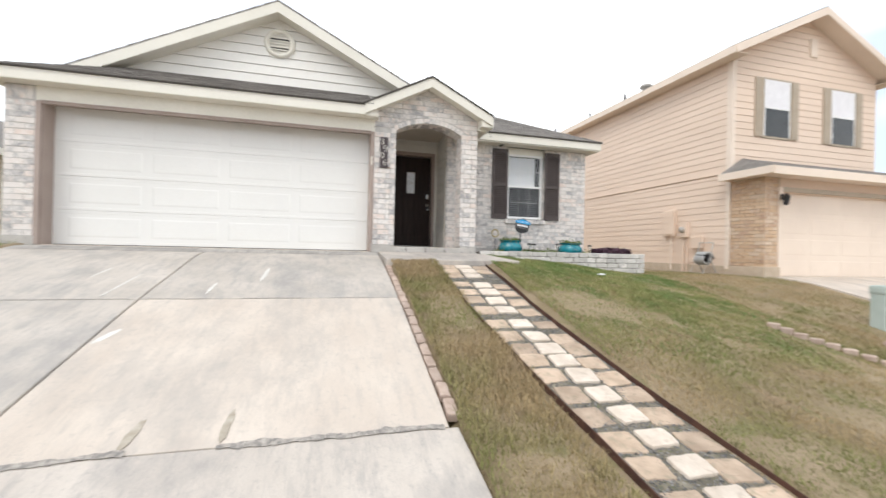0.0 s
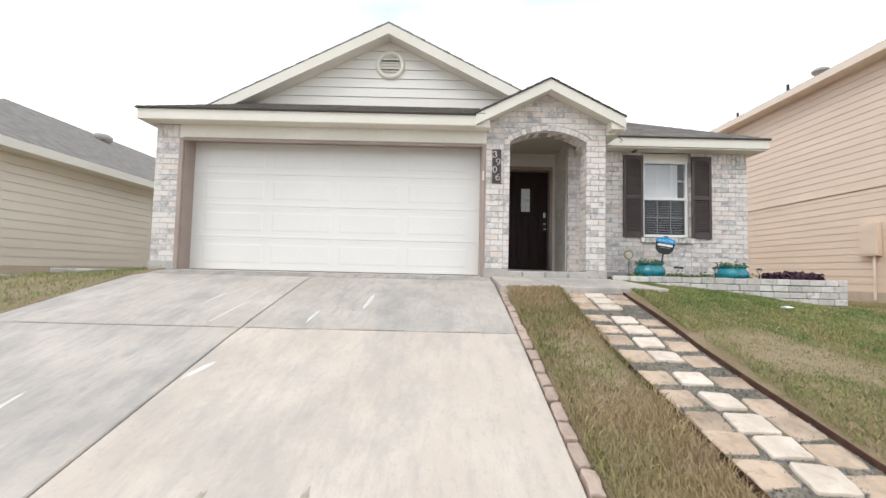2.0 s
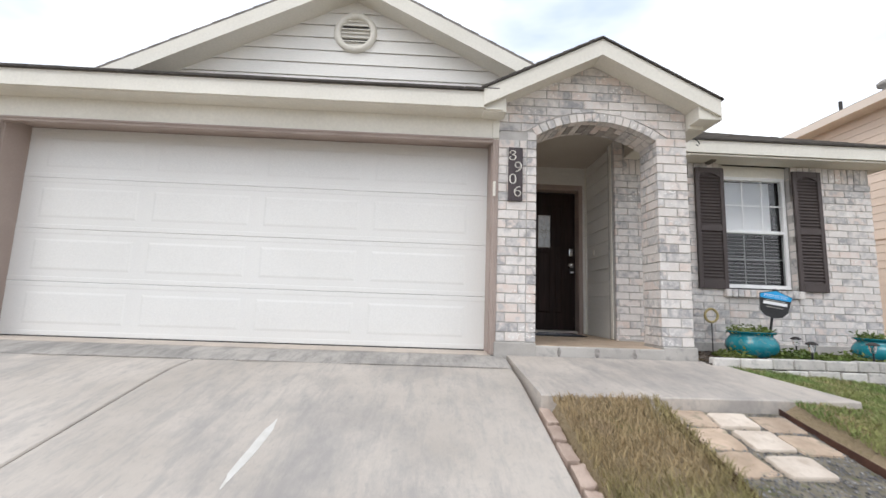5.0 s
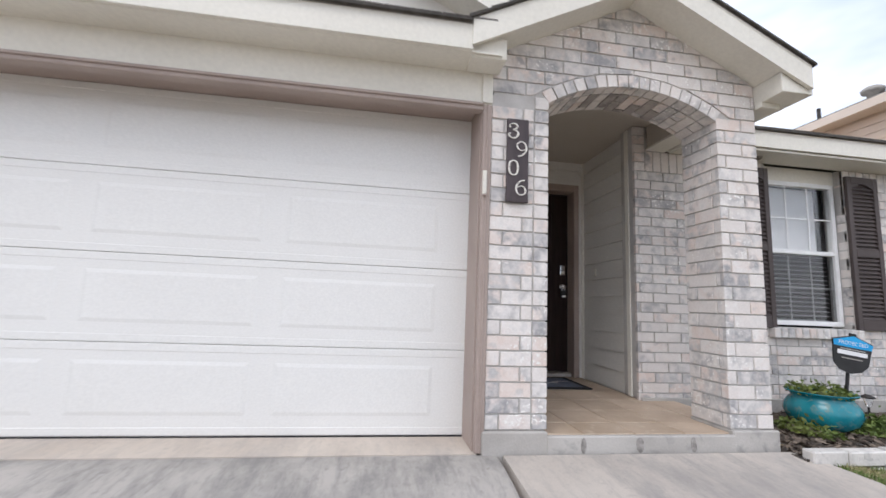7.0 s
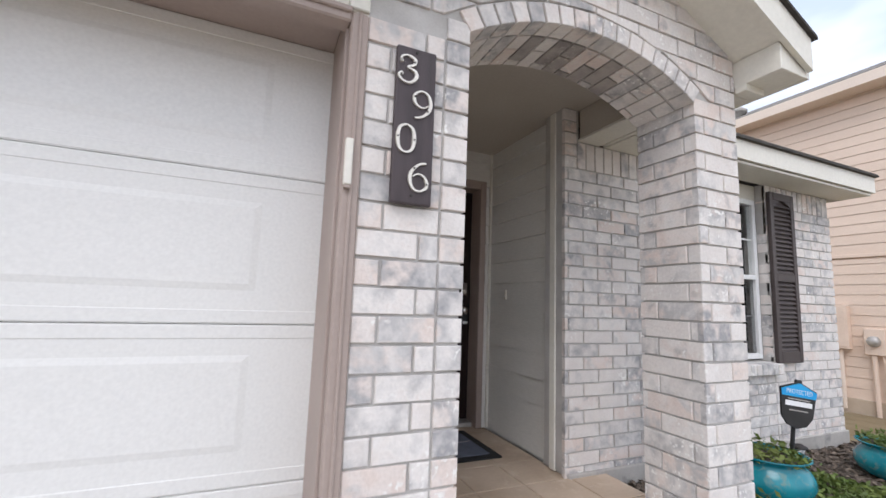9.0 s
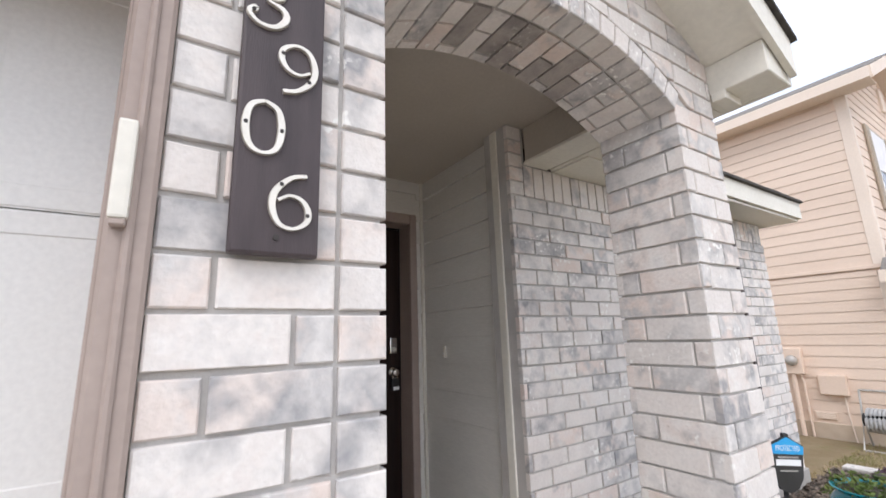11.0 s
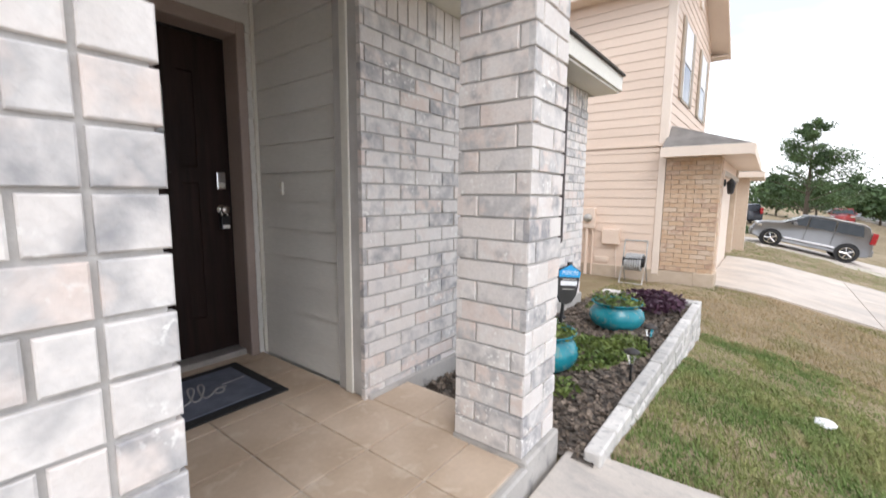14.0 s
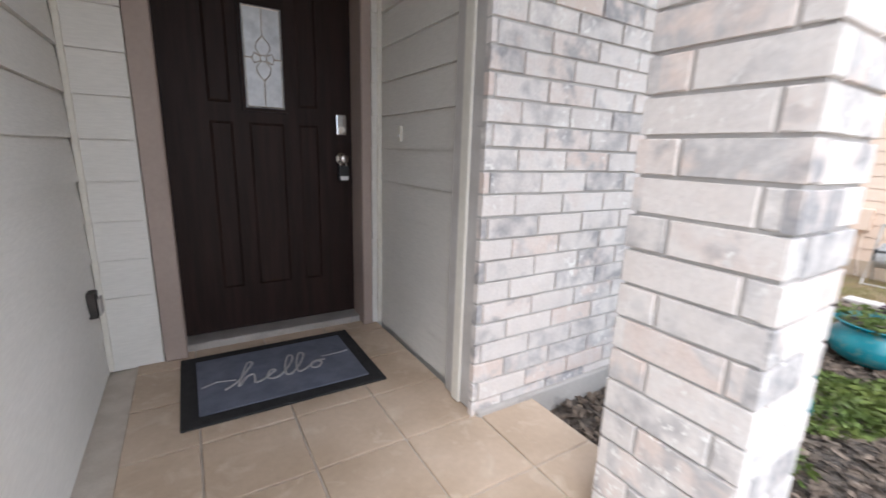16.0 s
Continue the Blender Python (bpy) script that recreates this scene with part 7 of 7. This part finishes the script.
M_DARKPAINT = surface("dark_car_paint", (0.018, 0.02, 0.025), (0.03, 0.032, 0.038), 2, 0.25, 0, 40)
M_REDPAINT = surface("red_car_paint", (0.25, 0.02, 0.018), (0.30, 0.03, 0.025), 2, 0.3, 0, 40)
zc = slope(5.5) - 0.80 + 0.075
car("parked_car", (25.2, 5.5, zc), 11.0, 3, M_SILVER, "silver boxy hatchback parked on a sloping driveway")
car("dark_car", (44, 8.5, slope(8.5) - 0.85), 0, -75, M_DARKPAINT, "dark car parked far down the street")
car("red_car", (58, 1.0, -1.35), 0, 85, M_REDPAINT, "red car parked far down the street")


def tree(name, loc, height, spread, seed, label, leaves=5200, leaf=0.16):
    rnd = random.Random(seed)
    t = thing(name, loc, label, "tree")
    bm = bmesh.new()
    tube(bm, [(0, 0, -0.2), (0.05, 0.02, height * 0.3), (-0.05, 0.04, height * 0.6), (0.02, 0, height * 0.95)], [0.05 + height * 0.018, height * 0.016, height * 0.010, 0.015], 10)
    part("trunk", bm, M_BARK, t)
    limbs = bmesh.new()
    tips = []
    for k in range(44):
        z = height * rnd.uniform(0.1, 0.93)
        a = rnd.uniform(0, 6.283)
        l = spread * (1.12 - z / height) * rnd.uniform(0.55, 1.1)
        p0, p1, p2 = (0, 0, z), (l * 0.5 * math.cos(a), l * 0.5 * math.sin(a), z + l * 0.22), (l * math.cos(a), l * math.sin(a), z + l * 0.40)
        tube(limbs, [p0, p1, p2], [0.05, 0.03, 0.01], 6)
        tips += [(p1, l * 0.30), (p2, l * 0.30), (tuple(0.5 * (q + w) for q, w in zip(p1, p2)), l * 0.32)]
    tagged(part("branchwork", limbs, M_BARK, t), kind="stuff")

    def at(q):
        c, r = q.choice(tips)
        return (c[0] + q.gauss(0, r * 0.55), c[1] + q.gauss(0, r * 0.55), c[2] + q.gauss(0, r * 0.42))
    me = leaf_cloud(leaves, at, leaf, rnd)
    me.materials.append(M_LEAF)
    o = new("crown", me)
    o.parent = t
    return t


tree("tree", (46, 4.4, -1.0), 8.6, 4.0, 3, "tall open-crowned green street tree", 17000, 0.095)
for tx, ty, th, sp, sd in ((56, 15, 5.5, 3.6, 5), (62, 19, 6.5, 4.0, 6), (66, 11, 6, 4.0, 7), (74, 6, 5.5, 4.2, 8), (80, 1.5, 5.0, 4.2, 9), (60, -2.0, 3.4, 2.6, 10), (90, 14, 8, 5, 11), (95, -4, 6, 5, 12)):
    tree("tree", (tx, ty, -1.2), th, sp, sd, "rounded dark green tree far along the street", 6500, 0.26)


def shrub(x, y, z, r, seed):
    rnd = random.Random(seed)

    def at(q):
        a, b = q.uniform(0, 6.283), q.uniform(0, 1.4)
        d = r * (0.75 + 0.3 * q.random())
        return (d * math.cos(a) * math.cos(b), d * math.sin(a) * math.cos(b), d * math.sin(b) * 0.85)
    s = thing("shrub", (x, y, z), "small rounded green shrub", "shrub")
    me = leaf_cloud(900, at, 0.06 + r * 0.03, rnd)
    me.materials.append(M_LEAF)
    o = new("foliage", me)
    o.parent = s
    part("stem", tube(bmesh.new(), [(0, 0, -0.05), (0, 0, r * 0.7)], 0.03, 6), M_BARK, s)


shrub(31, 8.2, slope(8) - 0.85, 0.7, 31)
shrub(8.6, 3.1, lawn(8.6, 3.1), 0.28, 32)


def far_house():
    h = thing("far_house", (70, -7, -1.6), "distant beige house with a grey hip roof", "house")
    part("wall", bbox(0, 12, -16, -2, 0, 3.2), M_LSIDING, h)
    bm = bmesh.new()
    loft(bm, [[(-0.6, -16.6, 3.2), (12.6, -16.6, 3.2), (12.6, -1.4, 3.2), (-0.6, -1.4, 3.2)], [(5.5, -11, 6.6), (6.5, -11, 6.6), (6.5, -7, 6.6), (5.5, -7, 6.6)]])
    part("roof", bm, M_SHINGLE, h)
    for y in (-5, -9, -13):
        part("window", bbox(-0.04, 0.02, y - 0.6, y + 0.6, 1.0, 2.3, 0.01), M_CARGLASS, h)
    n = thing("next_house", (19.0, 8.3, -0.7), "brick-fronted house beyond the neighbour's driveway", "house")
    part("wall", bbox(0, 3.0, 0, 12, 0, 2.9), M_TANMORTAR, n)
    part("garage_front", bbox(-0.01, 0.5, -0.9, 0.0, 0, 2.6), M_TANBRICK, n)
    part("eave", bbox(-0.4, 3.4, -1.3, 12.4, 2.6, 2.8, 0.01), M_PEACHTRIM, n)
    bm = bmesh.new()
    loft(bm, [[(-0.4, -1.3, 2.8), (3.4, -1.3, 2.8), (3.4, 12.4, 2.8), (-0.4, 12.4, 2.8)], [(1.4, 2, 4.0), (1.6, 2, 4.0), (1.6, 9, 4.0), (1.4, 9, 4.0)]])
    part("roof", bm, M_SHINGLE, n)


far_house()


def yard_odds():
    u = thing("utility_pedestal", (8.1, 4.45, lawn(8.1, 4.45)), "pale green plastic utility pedestal on the lawn", "utility box")
    part("post", bbox(-0.10, 0.10, -0.10, 0.10, -0.05, 0.60, 0.03, 2), M_GREYPLASTIC, u)
    part("cap", bbox(-0.115, 0.115, -0.115, 0.115, 0.52, 0.66, 0.04, 2), M_GREYPLASTIC, u)
    b = thing("rock", (7.55, 3.75, lawn(7.55, 3.75)), "low rounded pinkish landscape rock", "rock")
    bm = bmesh.new()
    bmesh.ops.create_icosphere(bm, subdivisions=3, radius=1)
    for v in bm.verts:
        k = 1 + 0.25 * noise.noise(v.co * 1.7)
        v.co = Vector((v.co.x * 0.42 * k, v.co.y * 0.30 * k, max(v.co.z, -0.2) * 0.22 * k))
    part("stone", bm, M_ROCK, b, "", True)
    e = thing("curved_edging", (0, 0, 0), "curved row of tan pavers round a small bed", "edging")
    for k in range(13):
        t = k / 12
        x, y = 5.95 + 0.55 * t + 0.5 * t * t, 4.45 - 1.7 * t
        ob = part("paver", bbox(-0.05, 0.05, -0.07, 0.07, -0.05, 0.05, 0.012), M_PAVER, e)
        ob.matrix_basis = pose(x, y, lawn(x, y) + 0.02, 0, 0, 22 + 18 * t)
    p = thing("litter", (4.55, 6.36, lawn(4.55, 6.36) + 0.03), "crumpled scrap of white paper on the grass", "litter")
    bm = bmesh.new()
    bmesh.ops.create_icosphere(bm, subdivisions=2, radius=0.06)
    for v in bm.verts:
        v.co = Vector((v.co.x * 1.3, v.co.y, v.co.z * 0.3)) * (1 + 0.4 * noise.noise(v.co * 40))
    part("paper", bm, M_WHITE, p)


M_ROCK = surface("pink_rock", (0.36, 0.25, 0.20), (0.46, 0.34, 0.28), 4, 0.9, 0.8, 40)
yard_odds()
